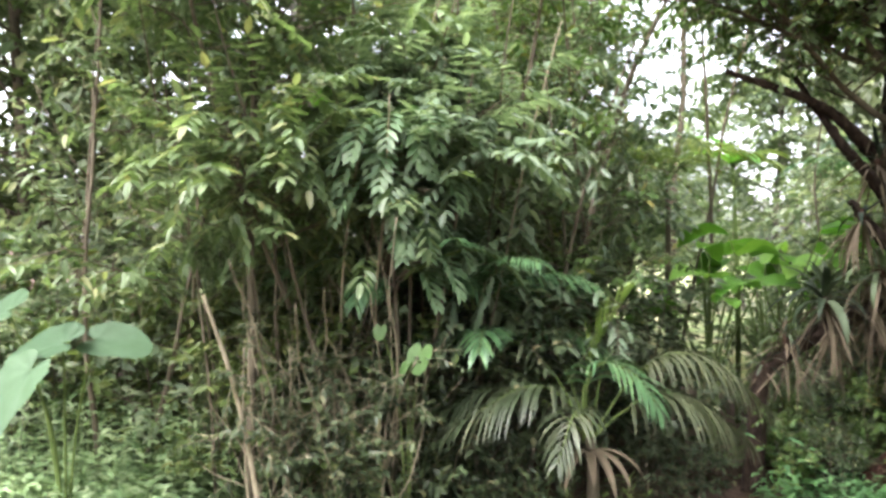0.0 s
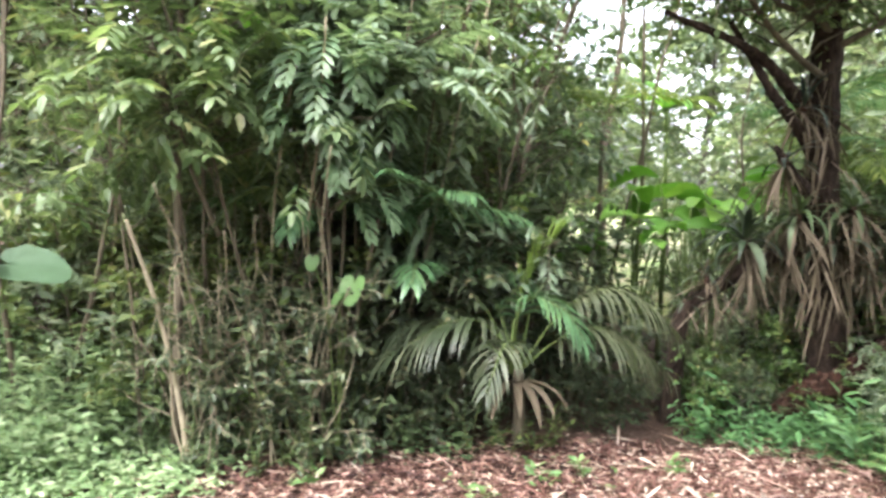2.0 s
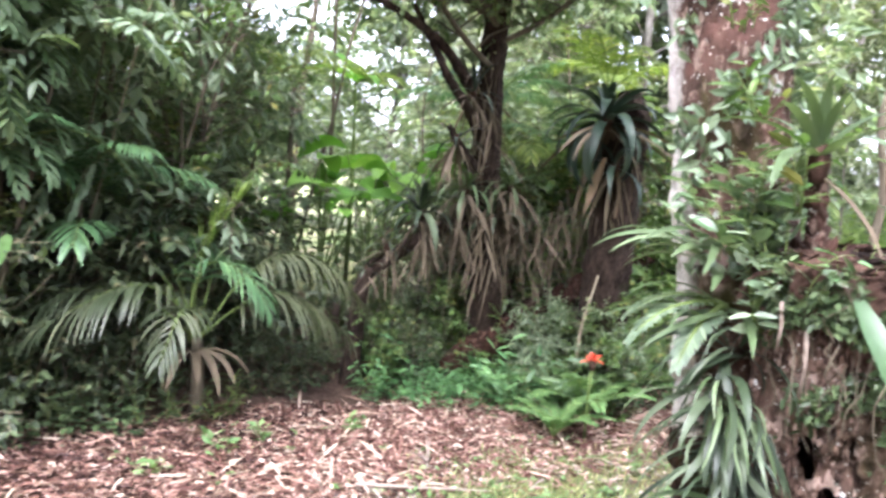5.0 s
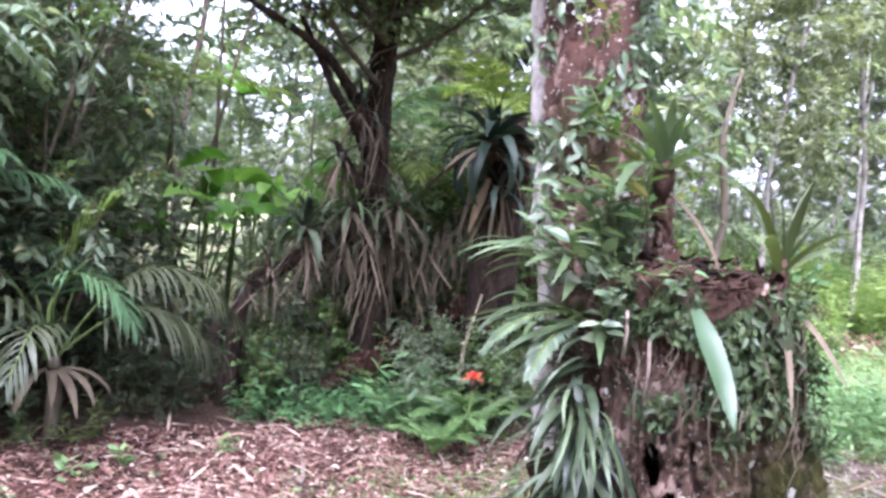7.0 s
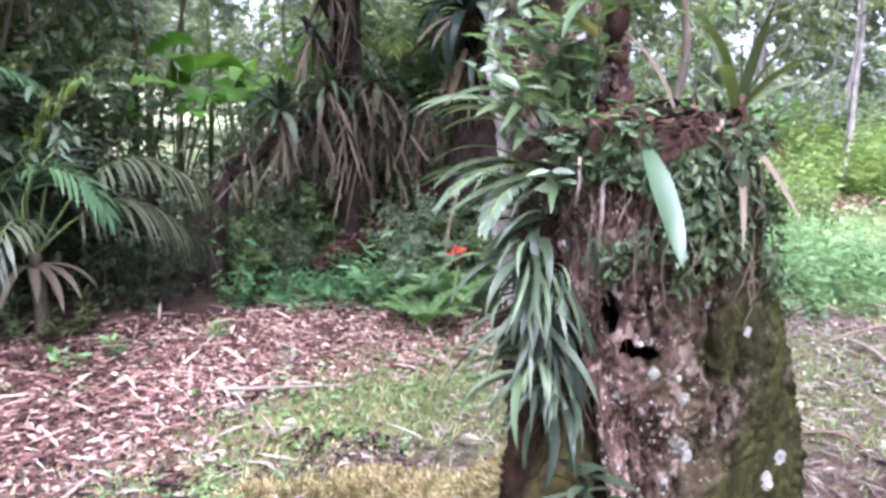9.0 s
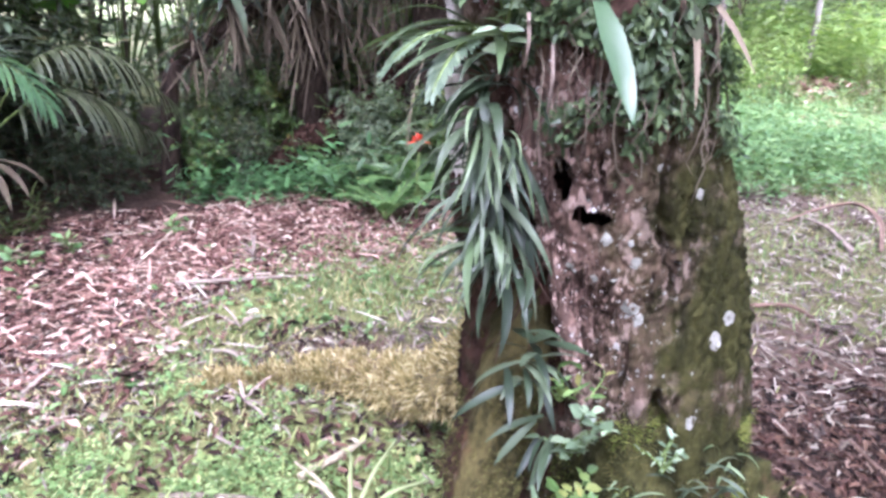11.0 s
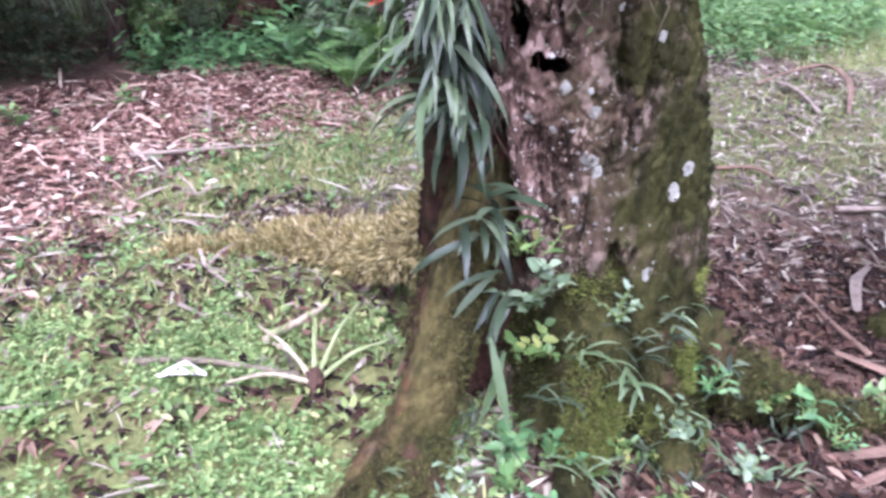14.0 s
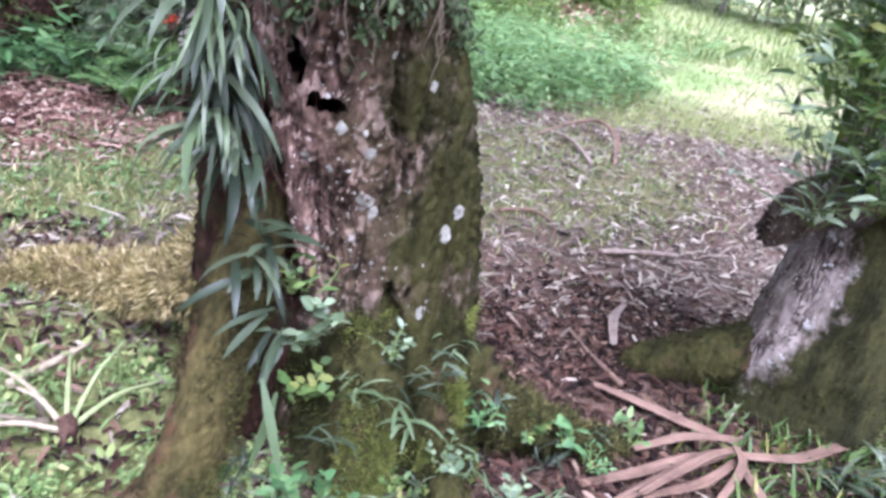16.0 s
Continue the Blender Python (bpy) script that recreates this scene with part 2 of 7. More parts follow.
MOSS_GREEN = leaf_mat("moss_green", [(0.0, (0.016, 0.019, 0.006)), (0.5, (0.03, 0.033, 0.010)), (1.0, (0.06, 0.06, 0.018))], rough=0.85, spec=0.1)
PALM_LEAF = leaf_mat("palm_leaflet", [(0.0, (0.028, 0.04, 0.02)), (0.6, (0.045, 0.058, 0.031)), (1.0, (0.085, 0.094, 0.055))], rough=0.4, through_light=0.25)
PALM_DRYISH = leaf_mat("palm_leaflet_pale", [(0.0, (0.038, 0.046, 0.022)), (0.6, (0.066, 0.076, 0.04)), (1.0, (0.12, 0.13, 0.074))], rough=0.38, through_light=0.25)
PALM_FRESH = leaf_mat("palm_leaflet_fresh", [(0.0, (0.05, 0.11, 0.05)), (0.6, (0.08, 0.16, 0.07)), (1.0, (0.12, 0.21, 0.09))], rough=0.38, through_light=0.3)
PALM_YELLOW = leaf_mat("palm_leaflet_yellow", [(0.0, (0.10, 0.15, 0.03)), (0.6, (0.17, 0.23, 0.05)), (1.0, (0.3, 0.33, 0.09))], rough=0.4, through_light=0.45)
PALM_SPEAR = leaf_mat("palm_spear", [(0.0, (0.14, 0.22, 0.04)), (1.0, (0.24, 0.33, 0.08))], rough=0.45)
STRAP = leaf_mat("strap_leaf", [(0.0, (0.012, 0.02, 0.011)), (0.5, (0.03, 0.046, 0.024)), (1.0, (0.085, 0.108, 0.066))], rough=0.45, through_light=0.2, per="object")
STRAP_DARK = leaf_mat("strap_leaf_dark", [(0.0, (0.010, 0.02, 0.014)), (0.6, (0.02, 0.036, 0.025)), (1.0, (0.04, 0.062, 0.042))], rough=0.45, through_light=0.12, per="object")
STRAP_LIGHT = leaf_mat("strap_leaf_light", [(0.0, (0.06, 0.09, 0.042)), (0.6, (0.09, 0.13, 0.062)), (1.0, (0.16, 0.205, 0.12))], rough=0.45, through_light=0.3, per="object")
STRAP_BROM = leaf_mat("strap_leaf_olive", [(0.0, (0.03, 0.042, 0.014)), (0.6, (0.055, 0.075, 0.025)), (1.0, (0.1, 0.13, 0.05))], rough=0.45, through_light=0.3, per="object")
POD = leaf_mat("broad_hanging_leaf", [(0.0, (0.034, 0.066, 0.028)), (1.0, (0.045, 0.082, 0.038))], rough=0.32, through_light=0.2, per="object")
DEAD = leaf_mat("dead_leaf", [(0.0, (0.026, 0.02, 0.014)), (0.5, (0.09, 0.07, 0.05)), (0.85, (0.21, 0.168, 0.122)), (1.0, (0.36, 0.31, 0.24))], rough=0.75, through_light=0.15, spec=0.08)
LITTER = leaf_mat("leaf_litter", [(0.0, (0.045, 0.02, 0.016)), (0.3, (0.12, 0.062, 0.05)), (0.6, (0.225, 0.132, 0.108)), (0.85, (0.35, 0.24, 0.2)), (1.0, (0.5, 0.42, 0.36))], rough=0.75, through_light=0.08, spec=0.08)
POD_DULL = leaf_mat("dull_hanging_leaf", [(0.0, (0.026, 0.034, 0.014)), (1.0, (0.036, 0.044, 0.018))], rough=0.5, through_light=0.15, per="object")
WEED = leaf_mat("leaf_bright_weed", [(0.0, (0.12, 0.2, 0.05)), (0.6, (0.2, 0.29, 0.085)), (1.0, (0.31, 0.38, 0.14))], through_light=0.45)
LICHEN = plain_mat("white_lichen", (0.09, 0.09, 0.07), (0.23, 0.23, 0.2), 110, 0.9)
LITTER_GREY = leaf_mat("leaf_litter_grey", [(0.0, (0.06, 0.045, 0.04)), (0.4, (0.14, 0.112, 0.093)), (0.75, (0.23, 0.19, 0.16)), (1.0, (0.38, 0.34, 0.29))], rough=0.75, through_light=0.08, spec=0.08)
# dark brown leaves; round the tree's foot the tone also carries shade
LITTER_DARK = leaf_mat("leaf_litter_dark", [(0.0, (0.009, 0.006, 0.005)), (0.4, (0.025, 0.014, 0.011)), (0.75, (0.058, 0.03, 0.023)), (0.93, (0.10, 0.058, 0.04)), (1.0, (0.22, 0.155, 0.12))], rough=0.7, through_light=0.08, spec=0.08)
DRY_TAN = leaf_mat("dry_tan_leaf", [(0.0, (0.08, 0.055, 0.036)), (1.0, (0.17, 0.12, 0.08))], rough=0.7, through_light=0.15, spec=0.1, per="object")
# maroon litter tone with the thicket's shade put into its colour
LITTER_SHADE = leaf_mat("leaf_litter_shade", [(0.0, (0.018, 0.009, 0.007)), (0.4, (0.05, 0.023, 0.019)), (0.8, (0.105, 0.052, 0.041)), (1.0, (0.26, 0.17, 0.135))], rough=0.6, through_light=0.08, spec=0.15)
RED = leaf_mat("red_bract", [(0.0, (0.55, 0.04, 0.02)), (1.0, (0.75, 0.10, 0.05))], rough=0.45, through_light=0.3)
TARO = leaf_mat("taro_leaf", [(0.0, (0.05, 0.092, 0.05)), (1.0, (0.078, 0.13, 0.074))], rough=0.5, through_light=0.3, per="object")
STALK_PALE = plain_mat("pale_green_stalk", (0.12, 0.15, 0.06), (0.2, 0.23, 0.11), 30)
STALK = plain_mat("green_stalk", (0.07, 0.11, 0.03), (0.12, 0.16, 0.05), 30)
TWIG = plain_mat("twig_bark", (0.05, 0.042, 0.03), (0.13, 0.11, 0.075), 40, 0.8, (1, 1, 0.3))
TWIG_PALE = plain_mat("twig_pale_bark", (0.14, 0.12, 0.08), (0.27, 0.235, 0.16), 40, 0.8, (1, 1, 0.3))
BARK = bark_mat("bark_mossy_trunk", (0.013, 0.008, 0.006), (0.22, 0.145, 0.112), moss=(0.042, 0.041, 0.012), moss_lo=0.5, moss_hi=0.86, flakes=(0.34, 0.25, 0.205), lichen=0.1, toward=(0.6, -0.8, 0.0, 0.20, 0.50), foot=0.55)
BARK_STEM = bark_mat("bark_flaky_stem", (0.018, 0.011, 0.009), (0.125, 0.08, 0.06), moss=(0.08, 0.072, 0.024), moss_lo=0.52, moss_hi=0.68, lichen=0.6, red=(0.08, 0.043, 0.033), bleach=(-0.69, 0.72, -0.17, -0.38, -0.27), flakes=(0.2, 0.145, 0.115))
BARK_MOSS = bark_mat("bark_moss_root", (0.035, 0.02, 0.015), (0.13, 0.068, 0.048), moss=(0.052, 0.05, 0.015), moss_lo=0.28, moss_hi=0.46)
BARK_BUTT = bark_mat("bark_red_buttress", (0.035, 0.016, 0.011), (0.15, 0.074, 0.05), red=(0.165, 0.06, 0.038), moss=(0.085, 0.072, 0.025), moss_lo=0.5, moss_hi=0.78, toward=(0.55, -0.84, 0.0, -0.20, -0.07), foot=0.24, flakes=(0.18, 0.115, 0.085))
BARK_TAN = bark_mat("bark_tan_moss", (0.09, 0.07, 0.035), (0.26, 0.2, 0.11), moss=(0.26, 0.21, 0.09), moss_lo=0.35, moss_hi=0.5)
BARK_PALE = bark_mat("bark_pale_lichen", (0.07, 0.055, 0.045), (0.40, 0.35, 0.31), moss=(0.045, 0.045, 0.016), moss_lo=0.62, moss_hi=0.74, lichen=1.0, foot=0.42, toward=(0.3, -1.0, 0.0, -0.16, 0.04))
BARK_DARK = bark_mat("bark_dark", (0.012, 0.008, 0.007), (0.055, 0.040, 0.030), moss=(0.05, 0.06, 0.02), moss_lo=0.6, moss_hi=0.7)
# rotten red bark of the log; on the stem's foot it stands in for shade
BARK_RED = bark_mat("bark_red_rot_and_shade", (0.016, 0.009, 0.007), (0.062, 0.032, 0.022), moss=(0.05, 0.055, 0.022), moss_lo=0.58, moss_hi=0.7)
BARK_COLLAR = bark_mat("bark_dark_collar", (0.04, 0.03, 0.024), (0.19, 0.155, 0.12), moss=(0.07, 0.07, 0.026), moss_lo=0.5, moss_hi=0.7, lichen=0.5)
BARK_LOG = bark_mat("bark_rotten_log", (0.012, 0.007, 0.005), (0.06, 0.03, 0.021), red=(0.058, 0.026, 0.018), flakes=(0.09, 0.054, 0.04))
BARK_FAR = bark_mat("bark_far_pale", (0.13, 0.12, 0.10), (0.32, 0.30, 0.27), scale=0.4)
ROOT_HAIR = plain_mat("fibrous_root_mat", (0.02, 0.012, 0.009), (0.075, 0.043, 0.03), 60, 0.9, depth=0.01)
SHEATH = plain_mat("dry_palm_sheath", (0.06, 0.038, 0.027), (0.16, 0.105, 0.075), 9, 0.6)
STICK = plain_mat("bleached_stick", (0.11, 0.085, 0.065), (0.26, 0.21, 0.17), 30, 0.6, per=True)
WHITE = plain_mat("pale_dry_leaf", (0.4, 0.37, 0.33), (0.58, 0.56, 0.52), 15, 0.5)

SOIL, nt, bs = nodes_of("ground_soil")
cov = nt.nodes.new("ShaderNodeAttribute")
cov.attribute_name = "cover"
fine = noise_tex(nt, 45.0, 8, 0.7)
mid = noise_tex(nt, 6.0, 5, 0.6)
earth = ramp(nt, [(0.25, (0.03, 0.02, 0.015)), (0.5, (0.085, 0.058, 0.044)), (0.8, (0.2, 0.145, 0.112))], fine)
earth = blend(nt, span(nt, mid, 0.35, 0.7), earth, blend(nt, 1.0, earth, (0.7, 0.66, 0.62), "MULTIPLY"))
turf = ramp(nt, [(0.3, (0.05, 0.055, 0.02)), (0.7, (0.15, 0.16, 0.06))], fine)
lush = ramp(nt, [(0.3, (0.08, 0.125, 0.04)), (0.7, (0.18, 0.245, 0.095))], fine)
lush = blend(nt, span(nt, noise_tex(nt, 1.1, 5, 0.6), 0.42, 0.62), lush, ramp(nt, [(0.3, (0.16, 0.13, 0.08)), (0.7, (0.36, 0.32, 0.2))], fine))
sep = nt.nodes.new("ShaderNodeSeparateColor")
nt.links.new(cov.outputs["Color"], sep.inputs[0])
edge = noise_tex(nt, 12.0, 4)
add = nt.nodes.new("ShaderNodeMath")
add.operation = "ADD"
nt.links.new(sep.outputs[0], add.inputs[0])
nt.links.new(edge, add.inputs[1])
col = blend(nt, span(nt, add.outputs[0], 0.75, 1.15), earth, turf)
col = blend(nt, sep.outputs[1], col, lush)
nt.links.new(col, bs.inputs["Base Color"])
bs.inputs["Roughness"].default_value = 0.95
bs.inputs["Specular IOR Level"].default_value = 0.06
bump(nt, bs, fine, 0.8, 0.015)


# ---------------------------------------------------------------- mesh tools
class Geo:
    """Triangles gathered for one mesh."""

    def __init__(self):
        self.v, self.f, self.n = [], [], 0

    def add(self, v, f):
        v, f = np.asarray(v, float).reshape(-1, 3), np.asarray(f, int).reshape(-1, 3)
        self.v.append(v)
        self.f.append(f + self.n)
        self.n += len(v)
        return self

    def mesh(self, name, mat, smooth=True):
        me = bpy.data.meshes.new(name)
        if self.n:
            v, f = np.concatenate(self.v), np.concatenate(self.f)
            me.vertices.add(len(v))
            me.vertices.foreach_set("co", v.astype(np.float32).ravel())
            me.loops.add(f.size)
            me.loops.foreach_set("vertex_index", f.astype(np.int32).ravel())
            me.polygons.add(len(f))
            me.polygons.foreach_set("loop_start", np.arange(0, f.size, 3, dtype=np.int32))
            me.polygons.foreach_set("use_smooth", np.full(len(f), smooth, dtype=bool))
            me.update(calc_edges=True)
        me.materials.append(mat)
        return me


def thing(name, at, label, category, group="", kind=""):
    ob = new(name)
    ob.location = at
    ob.empty_display_size = 0.05
    return tagged(ob, label, category, group, kind)


def part(name, me, parent, label="", m=None):
    ob = new(name, me)
    ob.parent = parent
    if m is not None:
        ob.matrix_basis = m
    return tagged(ob, label)


def alone(name, me, at, label, category, group="", kind=""):
    ob = new(name, me)
    ob.location = at
    return tagged(ob, label, category, group, kind)


def unit(a):
    return a / (np.linalg.norm(a, axis=-1, keepdims=True) + 1e-9)


def tube(pts, radii, sides=6, rough=0.0, seed=0, squash=None):
    """A closed tapered tube along pts; returns vertices and triangles."""
    pts, radii = np.asarray(pts, float), np.asarray(radii, float)
    n = len(pts)
    tan = unit(np.gradient(pts, axis=0))
    ref = np.array([0.0, 0.0, 1.0]) if abs(tan[:, 2]).mean() < 0.8 else np.array([1.0, 0.0, 0.0])
    u = unit(np.cross(tan, ref))
    w = np.cross(tan, u)
    a = np.linspace(0, 2 * np.pi, sides, endpoint=False)
    ring = u[:, None] * np.cos(a)[None, :, None] + w[:, None] * np.sin(a)[None, :, None]
    rr = np.repeat(radii[:, None], sides, 1)
    if rough:
        r = np.random.default_rng(seed)
        rr = rr * (1 + rough * r.normal(size=rr.shape))
    v = (pts[:, None] + ring * rr[..., None]).reshape(-1, 3)
    i, j = np.meshgrid(np.arange(n - 1), np.arange(sides), indexing="ij")
    p, q = i * sides + j, i * sides + (j + 1) % sides
    f = np.concatenate([np.stack([p, q, q + sides], -1).reshape(-1, 3), np.stack([p, q + sides, p + sides], -1).reshape(-1, 3)])
    v = np.concatenate([v, pts[:1], pts[-1:]])
    k = np.arange(sides)
    f = np.concatenate([f, np.stack([np.full(sides, n * sides), (k + 1) % sides, k], -1),
                        np.stack([np.full(sides, n * sides + 1), (n - 1) * sides + k, (n - 1) * sides + (k + 1) % sides], -1)])
    return v, f


def smooth_path(pts, n):
    """Catmull-Rom through rows of numbers."""
    p = np.asarray(pts, float)
    p = np.concatenate([2 * p[:1] - p[1:2], p, 2 * p[-1:] - p[-2:-1]])
    t = np.linspace(0, len(p) - 3 - 1e-6, n)
    k, s = t.astype(int), (t - t.astype(int))[:, None]
    a, b, c, d = p[k], p[k + 1], p[k + 2], p[k + 3]
    return 0.5 * (2 * b + (c - a) * s + (2 * a - 5 * b + 4 * c - d) * s ** 2 + (3 * b - a - 3 * c + d) * s ** 3)


def blade(width, droop=0.12, fold=0.25, belly=0.45):
    """A leaf of length 1 along +y: eight triangles, folded along its midrib."""
    ys, ws = (0.0, belly * 0.6, belly * 1.5, 1.0), (0.0, 0.5 * width, 0.42 * width, 0.0)
    v = [(0, 0, 0)]
    for y, w in zip(ys[1:3], ws[1:3]):
        z = -droop * y * y
        v += [(-w, y, z + fold * w), (0, y, z), (w, y, z + fold * w)]
    v += [(0, 1, -droop)]
    f = [(0, 2, 1), (0, 3, 2), (1, 2, 5), (1, 5, 4), (2, 3, 6), (2, 6, 5), (4, 5, 7), (5, 6, 7)]
    return np.array(v), np.array(f)


def diamond(width, fold=0.3):
    w = width / 2
    return np.array([(0, 0, 0), (-w, 0.45, fold * w), (w, 0.45, fold * w), (0, 1, -0.06)]), np.array([(0, 3, 1), (0, 2, 3)])


OVATE, LANCE, ROUND, SLIM, CHIP = blade(0.42), blade(0.26, 0.2), blade(0.72, 0.08), blade(0.13, 0.25, 0.4), diamond(0.45)
STRIP = blade(0.07, 0.1, 0.5)


def leaves(geo, P, D, N, S, shape):
    """Adds a leaf at every P, pointing along D, facing N, of length S."""
    P, D, N, S = (np.asarray(a, float) for a in (P, D, N, S))
    if not len(P):
        return
    y = unit(D)
    x = unit(np.cross(y, N))
    z = np.cross(x, y)
    tv, tf = shape
    v = P[:, None] + S[:, None, None] * (tv[None, :, :1] * x[:, None] + tv[None, :, 1:2] * y[:, None] + tv[None, :, 2:] * z[:, None])
    f = tf[None] + (np.arange(len(P)) * len(tv))[:, None, None]
    geo.add(v.reshape(-1, 3), f.reshape(-1, 3))


def wander(r, p, d, length, n, wob=0.12, lift=0.0):
    pts, p, d = [np.array(p, float)], np.array(p, float), unit(np.array(d, float))
    for _ in range(n):
        d = unit(d + r.normal(size=3) * wob + np.array([0, 0, lift]))
        p = p + d * length / n
        pts.append(p)
    return np.array(pts)


def simple_leafer(size, shape, gap=0.05, droop=0.35, spread=0.8):
    def go(r, tw, acc):
        ln = np.linalg.norm(np.diff(tw, axis=0), axis=1).sum()
        n = max(3, int(ln / gap))
        for t, side in zip(np.linspace(0.15, 1, n), [1, -1] * n):
            i = min(int(t * (len(tw) - 1)), len(tw) - 2)
            p = tw[i] + (tw[i + 1] - tw[i]) * (t * (len(tw) - 1) - i)
            ax = unit(tw[i + 1] - tw[i])
            out = unit(np.cross(ax, [0, 0, 1.0]) + 1e-6) * side
            d = ax * 0.6 + out * spread + r.normal(size=3) * 0.3 - np.array([0, 0, droop])
            acc.append((p, d, np.array([0, 0, 1.0]) + r.normal(size=3) * 0.35, size * r.uniform(0.6, 1.25)))
    return go


def pinnate_leafer(length, pairs, leaflet, per_twig=3, droop=0.5):
    def go(r, tw, acc):
        for t in np.linspace(0.3, 1.0, per_twig):
            i = min(int(t * (len(tw) - 1)), len(tw) - 2)
            p, ax = tw[i], unit(tw[i + 1] - tw[i])
            out = unit(ax * 0.5 + r.normal(size=3) * 0.6 + np.array([0, 0, 0.1]))
            L = length * r.uniform(0.7, 1.2)
            ra = wander(r, p, out, L, 6, 0.05, -droop * 0.35)
            for k in range(pairs):
                u = (k + 1.2) / (pairs + 0.4) * 5.99
                a, fr = int(min(u, 5)), u - int(min(u, 5))
                q = ra[a] + (ra[a + 1] - ra[a]) * fr
                dr = unit(ra[a + 1] - ra[a])
                sd = unit(np.cross(dr, [0, 0, 1.0]) + 1e-6)
                for s in (1, -1):
                    acc.append((q, dr * 0.55 + sd * s + np.array([0, 0, -0.25]) + r.normal(size=3) * 0.12,
                                np.array([0, 0, 1.0]) + r.normal(size=3) * 0.2, leaflet * r.uniform(0.8, 1.15) * (1 - 0.25 * abs(k / pairs - 0.45))))
            acc.append((ra[-1], ra[-1] - ra[-2], np.array([0, 0, 1.0]), leaflet))
    return go


def plant(name, at, label, category, stems, leafer, leafmat, shape, woodmat=TWIG, seed=0, kids=7, reach=0.9, twigs=5, twig=0.35, start=0.35, lift=0.05, group="", wob=0.1, outward=0.8, own_twigs=True):
    """A shrub or small tree. stems: (offset, direction, length, radius) each; branches carry twigs, twigs carry leaves."""
    r = np.random.default_rng(seed)
    top = thing(name, at, label, category, group)
    acc, wood = [], Geo()
    for off, d, ln, rad in stems:
        st = wander(r, off, d, ln, 14, wob * 0.5, 0.02)
        g = Geo().add(*tube(smooth_path(st, 24), np.linspace(rad, rad * 0.35, 24), 7, 0.05, seed))
        part("stem", g.mesh("stem", woodmat), top)
        for k in range(kids):
            t = start + (1 - start) * (k + r.uniform(0, 0.8)) / kids
            i = min(int(t * 14), 13)
            p = st[i] + (st[i + 1] - st[i]) * (t * 14 - i)
            az = k * 2.4 + r.uniform(-0.6, 0.6)
            bd = np.array([np.cos(az) * outward, np.sin(az) * outward, r.uniform(0.1, 0.8)])
            bl = reach * (1.15 - 0.6 * t) * r.uniform(0.7, 1.2)
            br = wander(r, p, bd, bl, 8, wob, lift - 0.05)
            wood.add(*tube(br[::2], np.linspace(max(rad * 0.4 * (1.1 - t), 0.005), 0.003, 5), 4))
            for m in range(twigs):
                u = 0.25 + 0.75 * (m + r.uniform(0, 0.9)) / twigs
                a = min(int(u * 8), 7)
                q = br[a] + (br[a + 1] - br[a]) * (u * 8 - a)
                bdir = unit(br[a + 1] - br[a])
                td = bdir * 0.7 + r.normal(size=3) * 0.7
                tw = wander(r, q, td, twig * r.uniform(0.6, 1.2), 4, 0.15, -0.03)
                if own_twigs:
                    wood.add(*tube(tw[::2], (0.004, 0.003, 0.0015), 3))
                leafer(r, tw, acc)
    tagged(part("twiggery", wood.mesh("twiggery", woodmat), top), kind="stuff")
    g = Geo()
    leaves(g, *[np.array(x) for x in zip(*acc)], shape)
    tagged(part("foliage", g.mesh("foliage", leafmat, False), top), kind="stuff")
    return top


def strap_mesh(name, length, width, e0, bend, mat, channel=0.25, segs=9, base=0.6, tip=0.0, wave=0.0):
    """A strap leaf that leaves the origin along +y at elevation e0 and bends down by bend degrees."""
    L, R, C, p = [], [], [], np.zeros(3)
    for i in range(segs + 1):
        t = i / segs
        e = radians(e0 - bend * t ** 1.3)
        d = np.array([0, np.cos(e), np.sin(e)])
        up = np.array([0, -np.sin(e), np.cos(e)])
        w = width / 2 * min(1.0, base + (1 - base) * t * 3) * (1 - max(0.0, (t - 0.45) / 0.55) ** 2 * (1 - tip)) + 0.0006
        x = np.array([1.0, 0, 0])
        C.append(p.copy())
        L.append(p - x * w + up * (channel * w + wave * math.sin(9 * t)))
        R.append(p + x * w + up * (channel * w - wave * math.sin(9 * t)))
        p = p + d * length / segs
    n = segs + 1
    v = np.array(L + C + R)
    f = []
    for i in range(segs):
        for a, b in ((0, n), (n, 2 * n)):
            f += [(a + i, b + i, b + i + 1), (a + i, b + i + 1, a + i + 1)]
    return Geo().add(v, f).mesh(name, mat)


STRAPS = {}


